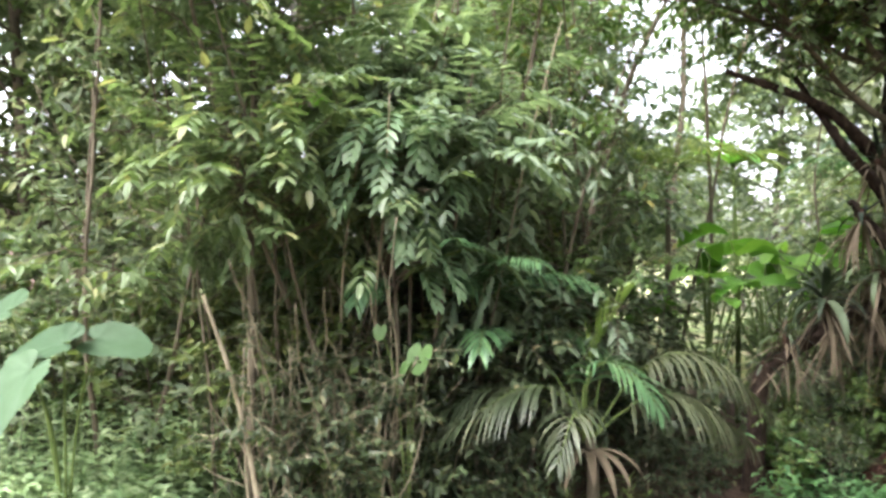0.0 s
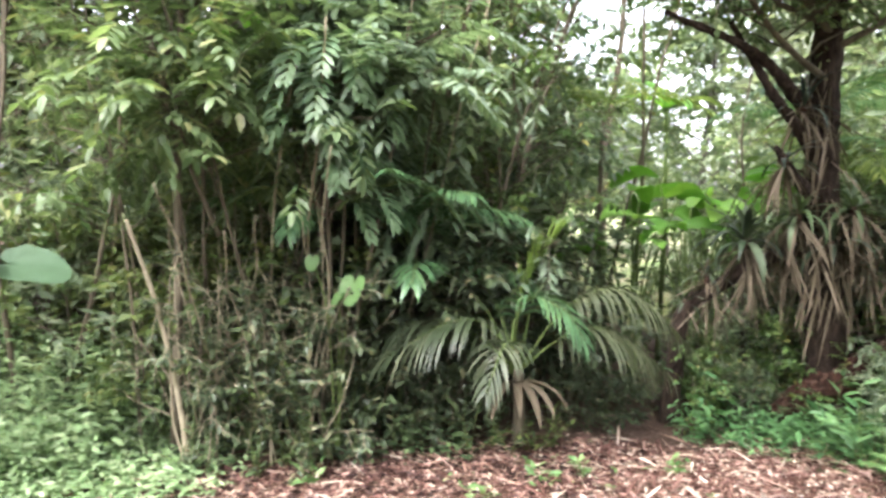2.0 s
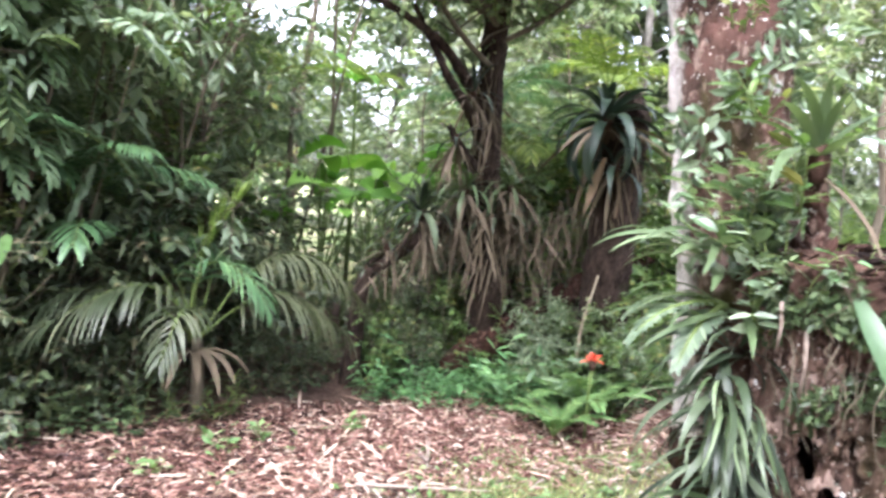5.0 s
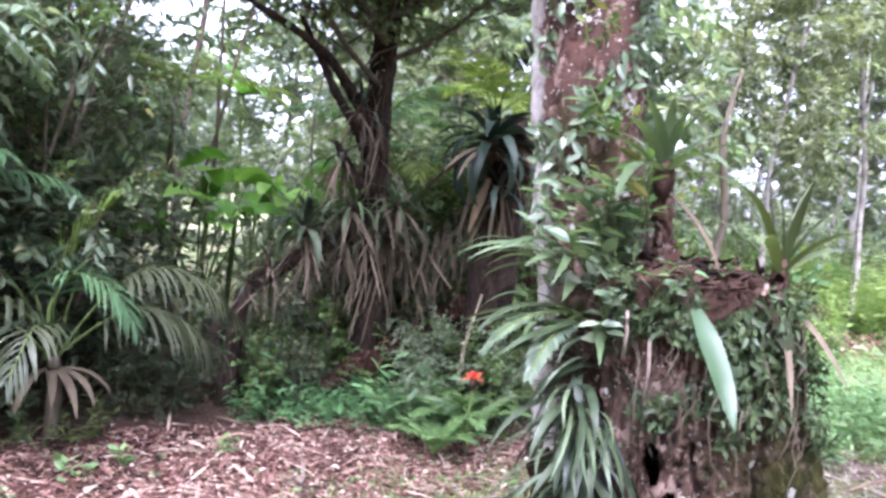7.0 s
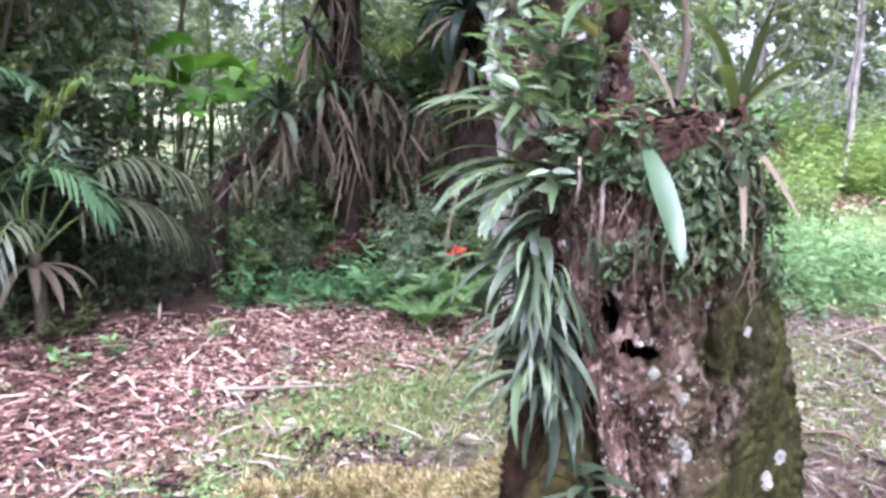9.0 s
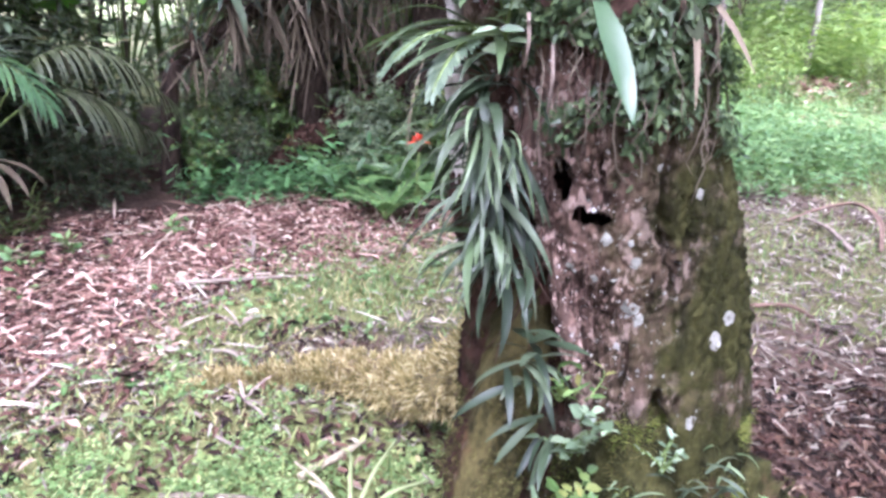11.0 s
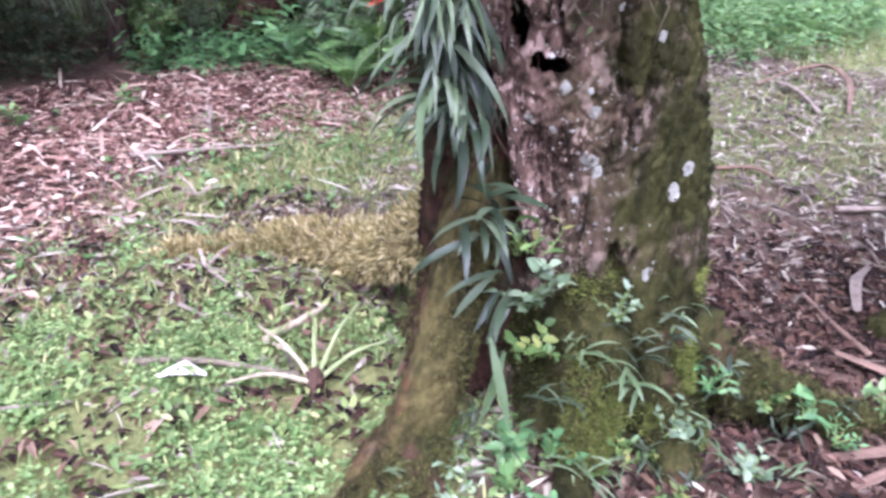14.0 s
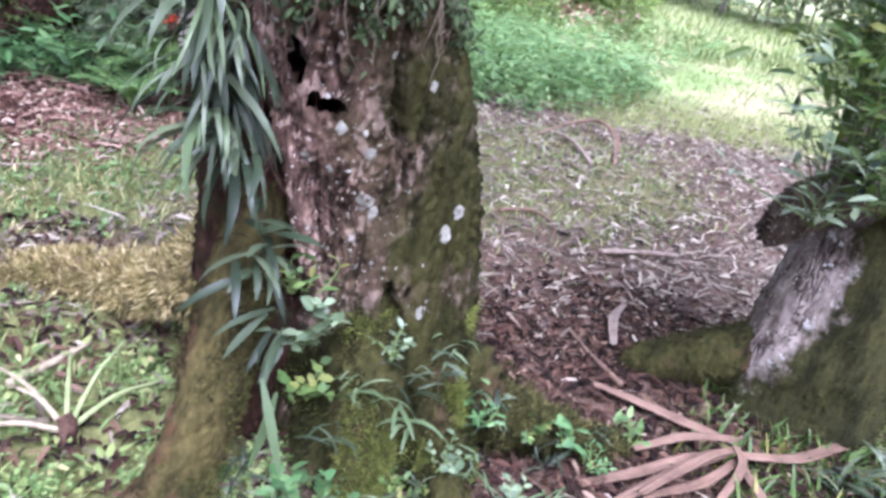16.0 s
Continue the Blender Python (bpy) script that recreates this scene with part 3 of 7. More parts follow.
def rosette(name, at, label, category, mat, n=18, length=0.4, width=0.04, e=(15, 80), bend=(50, 120), tilt=(0, 0), seed=0, dead=0, group="", channel=0.3):
    """A bromeliad or strap fern: leaves round a short core."""
    r = np.random.default_rng(seed)
    top = thing(name, at, label, category, group)
    top.rotation_euler = (radians(tilt[0]), radians(tilt[1]), r.uniform(0, 6.28) if tilt == (0, 0) else 0)
    core = Geo().add(*tube([(0, 0, -0.04), (0, 0, 0.0), (0, 0, 0.05)], [width * 0.5, width * 0.9, width * 0.5], 8))
    part("core", core.mesh("core", ROOT_HAIR), top)
    key = (mat.name, length, width, e, bend)
    if key not in STRAPS:
        STRAPS[key] = [strap_mesh("leaf", length * s, width * q, e[0] + (e[1] - e[0]) * u, bend[0] + (bend[1] - bend[0]) * (1 - u) * b, mat, channel)
                       for s, q, u, b in ((1, 1, 0.0, 1), (0.95, 1, 0.2, 0.8), (1.05, 0.9, 0.4, 1.1), (0.9, 1, 0.6, 0.9), (0.85, 0.9, 0.8, 1.0), (0.7, 0.85, 1.0, 1.0))]
    for i in range(n):
        me = STRAPS[key][min(5, int(i / n * 6))]
        part("leaf", me, top, m=pose(0, 0, 0.01, 0, r.uniform(-8, 8), i * 137.5 + r.uniform(-15, 15)) @ Matrix.Scale(r.uniform(0.8, 1.12), 4))
    for i in range(dead):
        me = strap_mesh("dry_leaf", length * r.uniform(0.7, 1.3), width * 0.6, r.uniform(-75, 0), r.uniform(10, 70), DEAD, 0.6)
        part("dry_leaf", me, top, "dry brown hanging leaf", m=pose(0, 0, -0.02, 0, r.uniform(-15, 15), r.uniform(0, 360)))
    return top


def frond_geo(length, e0, bend, pinna, n, droop, seed, side=0.0, width=0.022, shut=1.0):
    """A palm frond along +y; returns leaflets and rachis."""
    r = np.random.default_rng(seed)
    segs = 24
    pts, p = [], np.zeros(3)
    for i in range(segs + 1):
        t = i / segs
        e, s = radians(e0 - bend * t ** 1.2), radians(side * t)
        pts.append(p.copy())
        p = p + np.array([math.sin(s) * math.cos(e), math.cos(s) * math.cos(e), math.sin(e)]) * length / segs
    pts = np.array(pts)
    rach = Geo().add(*tube(pts, np.linspace(0.009, 0.002, segs + 1), 6))
    g = Geo()
    for k in range(n):
        t = 0.2 + 0.8 * k / (n - 1)
        i = min(int(t * segs), segs - 1)
        q = pts[i] + (pts[i + 1] - pts[i]) * (t * segs - i)
        tan = unit(pts[i + 1] - pts[i])
        sd = unit(np.cross(tan, [0, 0, 1.0]))
        up = np.cross(sd, tan)
        for s in (1, -1):
            L = pinna * (0.45 + 0.55 * math.sin(math.pi * min(1, t * 0.95 + 0.08))) * r.uniform(0.88, 1.08)
            d = unit(sd * s * shut * (1.0 - 0.35 * t) + tan * (0.5 + 0.6 * t) + up * 0.22 + r.normal(size=3) * 0.05)
            w = width * r.uniform(0.8, 1.15)
            c, row = q.copy(), []
            wd = unit(np.cross(d, up))
            for m in range(6):
                u = m / 5
                hw = w / 2 * (0.35 + 1.3 * u if u < 0.5 else 1.0 * (1 - (u - 0.5) / 0.5) ** 0.7 + 0.02)
                row.append((c - wd * hw + up * hw * 0.35, c.copy(), c + wd * hw + up * hw * 0.35))
                d = unit(d + np.array([0, 0, -droop * 0.34]))
                c = c + d * L / 5
            v = np.array(row).reshape(-1, 3)
            f = []
            for m in range(5):
                a = m * 3
                f += [(a, a + 1, a + 4), (a, a + 4, a + 3), (a + 1, a + 2, a + 5), (a + 1, a + 5, a + 4)]
            g.add(v, f)
    return g, rach


def frond(parent, az, at, length, e0, bend, pinna, n, droop, seed, mat, side=0.0, width=0.022, roll=0):
    g, ra = frond_geo(length, e0, bend, pinna, n, droop, seed, side, width)
    fr = part("frond", g.mesh("frond", mat), parent, m=pose(*at, 0, 0, az) @ pose(0, 0, 0, 0, roll, 0))
    part("rachis", ra.mesh("rachis", STALK), fr)
    return fr


def heart_mesh(name, size, mat, cup=0.15, droop=0.25):
    """A broad heart-shaped leaf of length about 1 x size, stalk joint at the origin, tip along +y."""
    na, nr = 32, 5
    v = [(0, 0, 0)]
    for k in range(1, nr + 1):
        s = k / nr
        for j in range(na):
            a = 2 * np.pi * j / na
            c = math.cos(a)
            rad = 0.42 + 0.16 * c + 0.30 * max(0, c) ** 5 - 0.34 * max(0, -c) ** 10
            x, y = math.sin(a) * rad * 1.05 * s, c * rad * s
            z = cup * abs(x) ** 1.2 - droop * max(0, y) ** 2 + 0.012 * math.cos(a * 9) * s
            v.append((x, y, z))
    f = [(0, 1 + j, 1 + (j + 1) % na) for j in range(na)]
    for k in range(nr - 1):
        for j in range(na):
            a, b = 1 + k * na + j, 1 + k * na + (j + 1) % na
            f += [(a, a + na, b + na), (a, b + na, b)]
    return Geo().add(np.array(v) * size, f).mesh(name, mat)


def rough_trunk(name, path, mat, sides=96, rings=150, lobes=(), bark=0.012, seed=0, cap=0.0, dents=(), flat=None):
    """A trunk or root from rows (x, y, z, radius): lobes (count, depth, z where they fade), and bark ridges."""
    rows = smooth_path(path, rings)
    pts, rad = rows[:, :3], np.maximum(rows[:, 3], 0.004)
    v, f = tube(pts, rad, sides)
    v = v.copy()
    c = np.repeat(pts, sides, 0)
    out = v[:rings * sides] - c
    gone = set()
    for i in range(rings * sides):
        p, o = v[i], out[i]
        ang = math.atan2(o[1], o[0])
        k = 0.0
        for cnt, depth, fade in lobes:
            k += depth * max(0.0, 1 - p[2] / fade) * math.cos(cnt * ang + seed)
        q = Vector((p[0] * 1.0, p[1] * 1.0, p[2] * 0.45))
        big = noise.noise(Vector(p) * 5 + Vector((seed, 0, 0))) * (0.045 if flat else 0.11)
        ridge = 0.6 * (abs(noise.noise(q * 30 + Vector((0, seed, 0)))) - 0.25) + 0.7 * (abs(noise.noise(q * 75 + Vector((seed, 0, 0)))) - 0.25)
        small = noise.noise(Vector(p) * 70) * 0.25
        push = 0.0
        for dx, dy, dz, wide, tall, depth in dents:
            w = 0.012 * noise.noise(Vector((3 * dz, seed, p[2] * 9)))
            if flat:
                if o[0] * flat[0] + o[1] * flat[1] > 0:
                    continue
                away = ((p[0] - dx) * flat[1] - (p[1] - dy) * flat[0] - w) ** 2
            else:
                away = (p[0] - dx - w) ** 2 + (p[1] - dy - w) ** 2
            e = away / wide ** 2 + ((p[2] - dz) / tall) ** 2
            if e < 2:
                e += 0.4 * noise.noise(Vector(p) * 45)
            if e < 1 and flat and depth > 0.1:
                gone.add(i)
            elif e < 1:
                push += depth * min(1.0, (9.0 if flat else 4.0) * (1 - e))
        v[i] = c[i] + o * (1 + k + big) + unit(o) * (bark * (ridge * 2.0 + small) - push)
    if gone:
        f = f[~np.isin(f, list(gone)).all(1)]
    if flat:
        e = np.array([flat[0], flat[1], 0.0])
        off = v[:rings * sides] - c
        v[:rings * sides] -= ((off @ e) * (1 - flat[2]))[:, None] * e
    if cap:
        v[-1, 2] += cap
    return Geo().add(v, f).mesh(name, mat)


# ---------------------------------------------------------------- ground
def fbm(x, y, s):
    return (np.sin(x * 1.7 * s + 1.3 * np.sin(y * 1.1 * s)) * np.cos(y * 1.9 * s + 0.7 + 1.1 * np.sin(x * 0.9 * s)) + 0.5 * np.sin(x * 3.9 * s + y * 2.7 * s) * np.cos(y * 4.3 * s - x * 1.3 * s)) / 1.5


def ell(x, y, cx, cy, rx, ry, soft=0.35):
    """1 inside an ellipse, falling to 0 outside, with a ragged rim."""
    d = np.sqrt(((x - cx) / rx) ** 2 + ((y - cy) / ry) ** 2) + 0.18 * fbm(x, y, 2.3)
    return np.clip((1 + soft - d) / (2 * soft), 0, 1)


def field_weight(x, y):
    return np.clip((x + 0.4 * y - 8.4 + 0.8 * fbm(x, y, 0.6)) / 1.6, 0, 1)


def turf_weight(x, y):
    w = ell(x, y, 0.75, 1.55, 1.0, 0.85)
    w = np.maximum(w, ell(x, y, 2.0, 2.72, 0.75, 0.33))
    w = np.maximum(w, 0.55 * ell(x, y, 2.7, 2.7, 1.0, 0.9))
    w = np.maximum(w, 0.5 * ell(x, y, 4.6, 1.6, 1.5, 1.0))
    w = np.maximum(w, ell(x, y, 2.85, -0.7, 0.8, 0.7))
    w = np.maximum(w, ell(x, y, -1.9, 4.3, 1.3, 0.7))
    w = np.maximum(w, np.clip((x + 0.5 * y - 7.3 + 0.5 * fbm(x, y, 0.9)) / 0.8, 0, 1) * 0.9)
    return np.maximum(w, field_weight(x, y))


def red_weight(x, y):
    return np.clip((y - 2.35 - 0.12 * x + 0.35 * fbm(x, y, 1.2)) / 0.7, 0, 1) * np.clip((5.0 - x) / 0.8, 0, 1) * np.clip((4.55 - y + 0.25 * fbm(x, y, 1.5)) / 0.3, 0, 1)


def ground_z(x, y):
    return 0.018 * fbm(x, y, 1.6) + 0.008 * fbm(x, y, 6.0) + 0.05 * np.exp(-((x - 1.75) ** 2 + (y - 0.95) ** 2) / 0.25) + 0.04 * field_weight(x, y)


gx = np.unique(np.concatenate([np.arange(-4.5, 9.01, 0.1), np.geomspace(9.3, 400, 45), -np.geomspace(4.9, 400, 45)]))
gy = np.unique(np.concatenate([np.arange(-2.5, 8.01, 0.1), np.geomspace(8.3, 400, 45), -np.geomspace(2.9, 400, 45)]))
X, Y = np.meshgrid(gx, gy, indexing="ij")
near = np.exp(-np.maximum(0, np.hypot(X - 2, Y - 3) - 8) / 4)
Z = ground_z(X, Y) * near + 0.006 * rng0.normal(size=X.shape) * near
nx, ny = X.shape
idx = np.arange(nx * ny).reshape(nx, ny)
a, b, c, d = idx[:-1, :-1].ravel(), idx[1:, :-1].ravel(), idx[1:, 1:].ravel(), idx[:-1, 1:].ravel()
me = Geo().add(np.stack([X, Y, Z], -1).reshape(-1, 3), np.concatenate([np.stack([a, b, c], 1), np.stack([a, c, d], 1)])).mesh("ground", SOIL)
att = me.color_attributes.new("cover", "FLOAT_COLOR", "POINT")
cv = np.zeros((nx * ny, 4), np.float32)
cv[:, 0], cv[:, 1], cv[:, 3] = turf_weight(X, Y).ravel(), field_weight(X, Y).ravel(), 1
att.data.foreach_set("color", cv.ravel())
alone("ground", me, (0, 0, 0), "forest ground of brown soil with patches of turf", "ground", kind="structure")


def spread(r, n, x0, x1, y0, y1, weight):
    """Points thrown over a stretch of ground, kept by weight."""
    x, y = r.uniform(x0, x1, n), r.uniform(y0, y1, n)
    k = r.uniform(size=n) < weight(x, y)
    x, y = x[k], y[k]
    return x, y, ground_z(x, y)


def litter(name, r, n, box, weight, mat, label, shape, lo, hi, lift=0.02, tilt=0.35):
    x, y, z = spread(r, n, *box, weight)
    m = len(x)
    az = r.uniform(0, 2 * np.pi, m)
    D = np.stack([np.cos(az), np.sin(az), r.normal(size=m) * tilt * 0.5], 1)
    N = np.stack([r.normal(size=m) * tilt, r.normal(size=m) * tilt, np.ones(m)], 1)
    g = Geo()
    leaves(g, np.stack([x, y, z + r.uniform(0.004, lift, m)], 1), D, N, r.uniform(lo, hi, m), shape)
    alone(name, g.mesh(name, mat, False), (0, 0, 0), label, "leaf litter", kind="stuff")


THIN = diamond(0.13, 0.5)
FLAKE = diamond(0.42, 0.6)
CURL, CURL2 = blade(0.45, -0.35, 0.5), blade(0.32, 0.4, 0.7)
not_field = lambda x, y: 1 - field_weight(x, y)
litter("red_litter", rng0, 60000, (-1.6, 5.2, 2.0, 5.4), lambda x, y: red_weight(x, y) * (1 - 0.8 * turf_weight(x, y)), LITTER, "reddish brown fallen leaves on the ground", FLAKE, 0.018, 0.072, 0.025, 0.32)
# darker litter, denser towards the thicket, paints the shade cast there
litter("damp_litter", rng0, 22000, (-1.6, 2.4, 2.6, 4.7), lambda x, y: np.clip((1.5 - x + 0.7 * (y - 3.6) + 0.5 * fbm(x, y, 1.8)) / 1.4, 0, 1) * red_weight(x, y), LITTER_SHADE, "dark maroon damp leaves towards the thicket", FLAKE, 0.025, 0.075, 0.035, 0.32)
litter("red_straw_litter", rng0, 12000, (-1.6, 5.2, 2.0, 5.2), lambda x, y: red_weight(x, y) * (1 - 0.8 * turf_weight(x, y)), LITTER, "pinkish brown narrow strips of fallen leaf", STRIP, 0.08, 0.26, 0.03)
litter("grey_litter", rng0, 30000, (0.2, 8.5, -1.4, 3.4), lambda x, y: np.clip(1 - red_weight(x, y), 0.05, 1) * (1 - 0.9 * turf_weight(x, y)) * not_field(x, y) * np.clip(np.hypot(x - 2.1, y - 0.2) - 0.6, 0.04, 1), LITTER_GREY, "grey brown fallen leaves on the ground", CURL2, 0.025, 0.085)
litter("grey_straw_litter", rng0, 14000, (0.6, 8.5, -1.4, 3.2), lambda x, y: np.clip(1 - red_weight(x, y), 0.05, 1) * (1 - 0.85 * turf_weight(x, y)) * not_field(x, y) * np.clip(np.hypot(x - 2.1, y - 0.2) - 0.6, 0.06, 1), LITTER_GREY, "grey brown thin stalks and strips of litter", STRIP, 0.06, 0.2, 0.03)
# brown litter, its colour darkened to hold the shade between the trunks
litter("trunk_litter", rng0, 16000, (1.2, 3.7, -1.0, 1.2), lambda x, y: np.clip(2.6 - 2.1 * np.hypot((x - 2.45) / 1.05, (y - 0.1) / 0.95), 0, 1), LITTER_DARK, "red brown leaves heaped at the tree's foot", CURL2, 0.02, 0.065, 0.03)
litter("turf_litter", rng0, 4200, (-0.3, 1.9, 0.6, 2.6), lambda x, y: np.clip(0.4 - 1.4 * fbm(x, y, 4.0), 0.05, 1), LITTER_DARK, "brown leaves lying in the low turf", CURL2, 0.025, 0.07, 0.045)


def grass(name, r, n, box, weight, mat, label, lo, hi, shape=SLIM, lean=0.7):
    x, y, z = spread(r, n, *box, weight)
    m = len(x)
    az = r.uniform(0, 2 * np.pi, m)
    k = r.uniform(0.1, lean, m)
    D = np.stack([np.cos(az) * k, np.sin(az) * k, np.ones(m)], 1)
    N = np.stack([np.cos(az + 1.57), np.sin(az + 1.57), np.full(m, 0.3)], 1)
    N = np.cross(D, N)
    g = Geo()
    leaves(g, np.stack([x, y, z - 0.004], 1), D, N, r.uniform(lo, hi, m), shape)
    alone(name, g.mesh(name, mat, False), (0, 0, 0), label, "grass", kind="stuff")


near_cover = lambda x, y: 1 - 0.72 * ell(x, y, 0.7, 1.55, 1.0, 0.8)
grass("turf_grass", rng0, 66000, (-0.3, 5.8, 0.3, 3.6), lambda x, y: turf_weight(x, y) ** 1.5 * 0.9 * near_cover(x, y) * np.clip(0.7 + 0.9 * fbm(x, y, 5.0), 0.1, 1), GRASS, "short green grass on the ground", 0.02, 0.07)
grass("dry_grass", rng0, 15000, (-0.2, 3.6, 1.7, 3.5), lambda x, y: np.clip(0.9 * ell(x, y, 1.3, 2.35, 1.3, 0.55) + 0.35 * ell(x, y, 2.6, 2.8, 1.0, 0.6), 0, 1) * np.clip(0.6 + 1.0 * fbm(x, y, 3.0), 0.1, 1), DRY_GRASS, "thin tan dry grass and moss between litter and turf", 0.02, 0.06, SLIM, 1.4)
grass("near_turf_grass", rng0, 3000, (2.0, 3.7, -1.4, 0.1), turf_weight, LEAF_MID, "green grass beside the pale tree", 0.04, 0.12)
grass("field_grass", rng0, 60000, (5.5, 16.0, -3.0, 8.0), lambda x, y: turf_weight(x, y) * np.clip(8 / np.hypot(x, y), 0, 1), GRASS_FIELD, "bright green grass of the clearing", 0.03, 0.09, THIN)
grass("far_field_grass", rng0, 60000, (12.0, 40.0, -10.0, 24.0), lambda x, y: field_weight(x, y) * np.clip(14 / np.hypot(x, y), 0, 1), GRASS_FIELD, "bright yellow-green grass of the far clearing", 0.1, 0.3, THIN)


def herbs(name, r, n, box, weight, mat, label, height, size, shape=OVATE, per=7, cat="ground cover"):
    x, y, z = spread(r, n, *box, weight)
    m = len(x)
    h = height * r.uniform(0.3, 1.0, m)
    P, D, N, S = [], [], [], []
    for k in range(per):
        t = (k + 1) / per
        az = k * 2.4 + r.uniform(0, 6.28, m)
        P.append(np.stack([x + r.normal(size=m) * 0.02, y + r.normal(size=m) * 0.02, z + h * t], 1))
        D.append(np.stack([np.cos(az), np.sin(az), r.uniform(-0.25, 0.5, m)], 1))
        N.append(np.stack([r.normal(size=m) * 0.25, r.normal(size=m) * 0.25, np.ones(m)], 1))
        S.append(size * r.uniform(0.6, 1.2, m))
    g = Geo()
    leaves(g, np.concatenate(P), np.concatenate(D), np.concatenate(N), np.concatenate(S), shape)
    st = Geo()
    for i in range(0, m, 1 if m < 500 else 3):
        st.add(*tube([(x[i], y[i], z[i] - 0.01), (x[i] + 0.01, y[i], z[i] + h[i])], [0.002, 0.0012], 3))
    g.add(np.concatenate(st.v), np.concatenate(st.f))
    alone(name, g.mesh(name, mat, False), (0, 0, 0), label, cat, kind="stuff")


herbs("clover_cover", rng0, 10500, (-0.4, 1.8, 0.5, 2.6), lambda x, y: ell(x, y, 0.7, 1.55, 1.0, 0.8) * np.clip(0.42 + 1.5 * fbm(x, y, 4.0) + 0.5 * fbm(x, y, 11.0), 0.03, 1), CLOVER, "low light green creeping plants on the ground", 0.045, 0.0165, ROUND, 5)
herbs("turf_sprigs", rng0, 420, (-0.3, 1.75, 0.5, 2.6), lambda x, y: ell(x, y, 0.7, 1.55, 1.0, 0.8) * 0.8, GRASS, "small leafy sprigs standing in the low turf", 0.09, 0.04, OVATE, 6)
herbs("left_tall_herbs", rng0, 800, (-3.4, -1.25, 4.3, 5.5), lambda x, y: np.full_like(x, 0.8), COVER, "pale green tall herbs beside the taro", 0.75, 0.085, LANCE, 10)
herbs("sparse_cover", rng0, 900, (0.4, 4.4, 2.2, 4.2), lambda x, y: turf_weight(x, y) * 0.6 + 0.06, HERB_LIGHT, "scattered small green seedlings on the litter", 0.05, 0.045, OVATE, 5)
herbs("edge_herbs", rng0, 1300, (2.0, 4.9, 3.9, 6.0), lambda x, y: ell(x, y, 2.7, 4.55, 0.62, 0.35) + ell(x, y, 3.6, 4.2, 0.7, 0.4) + 0.4 * ell(x, y, 3.6, 5.2, 1.2, 0.6), HERB, "knee-high green herbs along the litter's edge", 0.26, 0.085, LANCE, 9)
herbs("left_ground_cover", rng0, 5200, (-3.6, -0.4, 3.2, 5.6), lambda x, y: ell(x, y, -2.1, 4.1, 1.15, 0.7), COVER, "low bright green cover at the thicket's foot", 0.14, 0.06, OVATE, 8)
herbs("pale_edge_herbs", rng0, 900, (-3.2, -1.3, 3.75, 4.7), lambda x, y: np.clip((-1.3 - x) / 0.35, 0, 1) * 0.9, COVER, "pale green low herbs at the thicket's sunny edge", 0.36, 0.075, OVATE, 9)
# herbs coloured dark to paint in the shade under the thicket
herbs("thicket_floor_herbs", rng0, 1500, (-2.6, 1.2, 4.1, 6.5), lambda x, y: np.clip(0.45 - 0.4 * x, 0.05, 0.7), LEAF_VINE_AND_SHADE, "shaded low herbs under the thicket", 0.28, 0.07, OVATE, 9)
herbs("clearing_herbs", rng0, 3000, (5.6, 9.4, 1.4, 5.4), lambda x, y: ell(x, y, 7.3, 2.95, 1.5, 0.75) + ell(x, y, 7.4, 4.3, 1.5, 0.8), HERB_CLEAR, "tall green herbs at the clearing's edge", 0.5, 0.10, LANCE, 9)
herbs("tall_clearing_weeds", rng0, 2600, (8.5, 16.5, 3.8, 10.5), lambda x, y: np.clip((x + 0.8 * y - 13.2 + fbm(x, y, 0.9)) / 2.0, 0, 1) * np.clip((y - 0.42 * x) / 1.0, 0, 1), WEED, "tall yellow-green weeds in the sunny clearing", 0.95, 0.17, LANCE, 11)
herbs("far_clearing_weeds", rng0, 3600, (14.0, 24.0, 4.0, 15.0), lambda x, y: np.clip((y - 0.3 * x) / 1.0, 0, 1) * np.clip((0.85 * x - y) / 2.0, 0, 1), WEED, "tall yellow-green growth across the sunny clearing", 1.75, 0.24, LANCE, 12)
herbs("far_clearing_herbs", rng0, 1600, (7.5, 15.0, 2.5, 9.0), lambda x, y: np.full_like(x, 0.35), HERB_LIGHT, "low green herbs of the clearing", 0.4, 0.14, LANCE, 8)

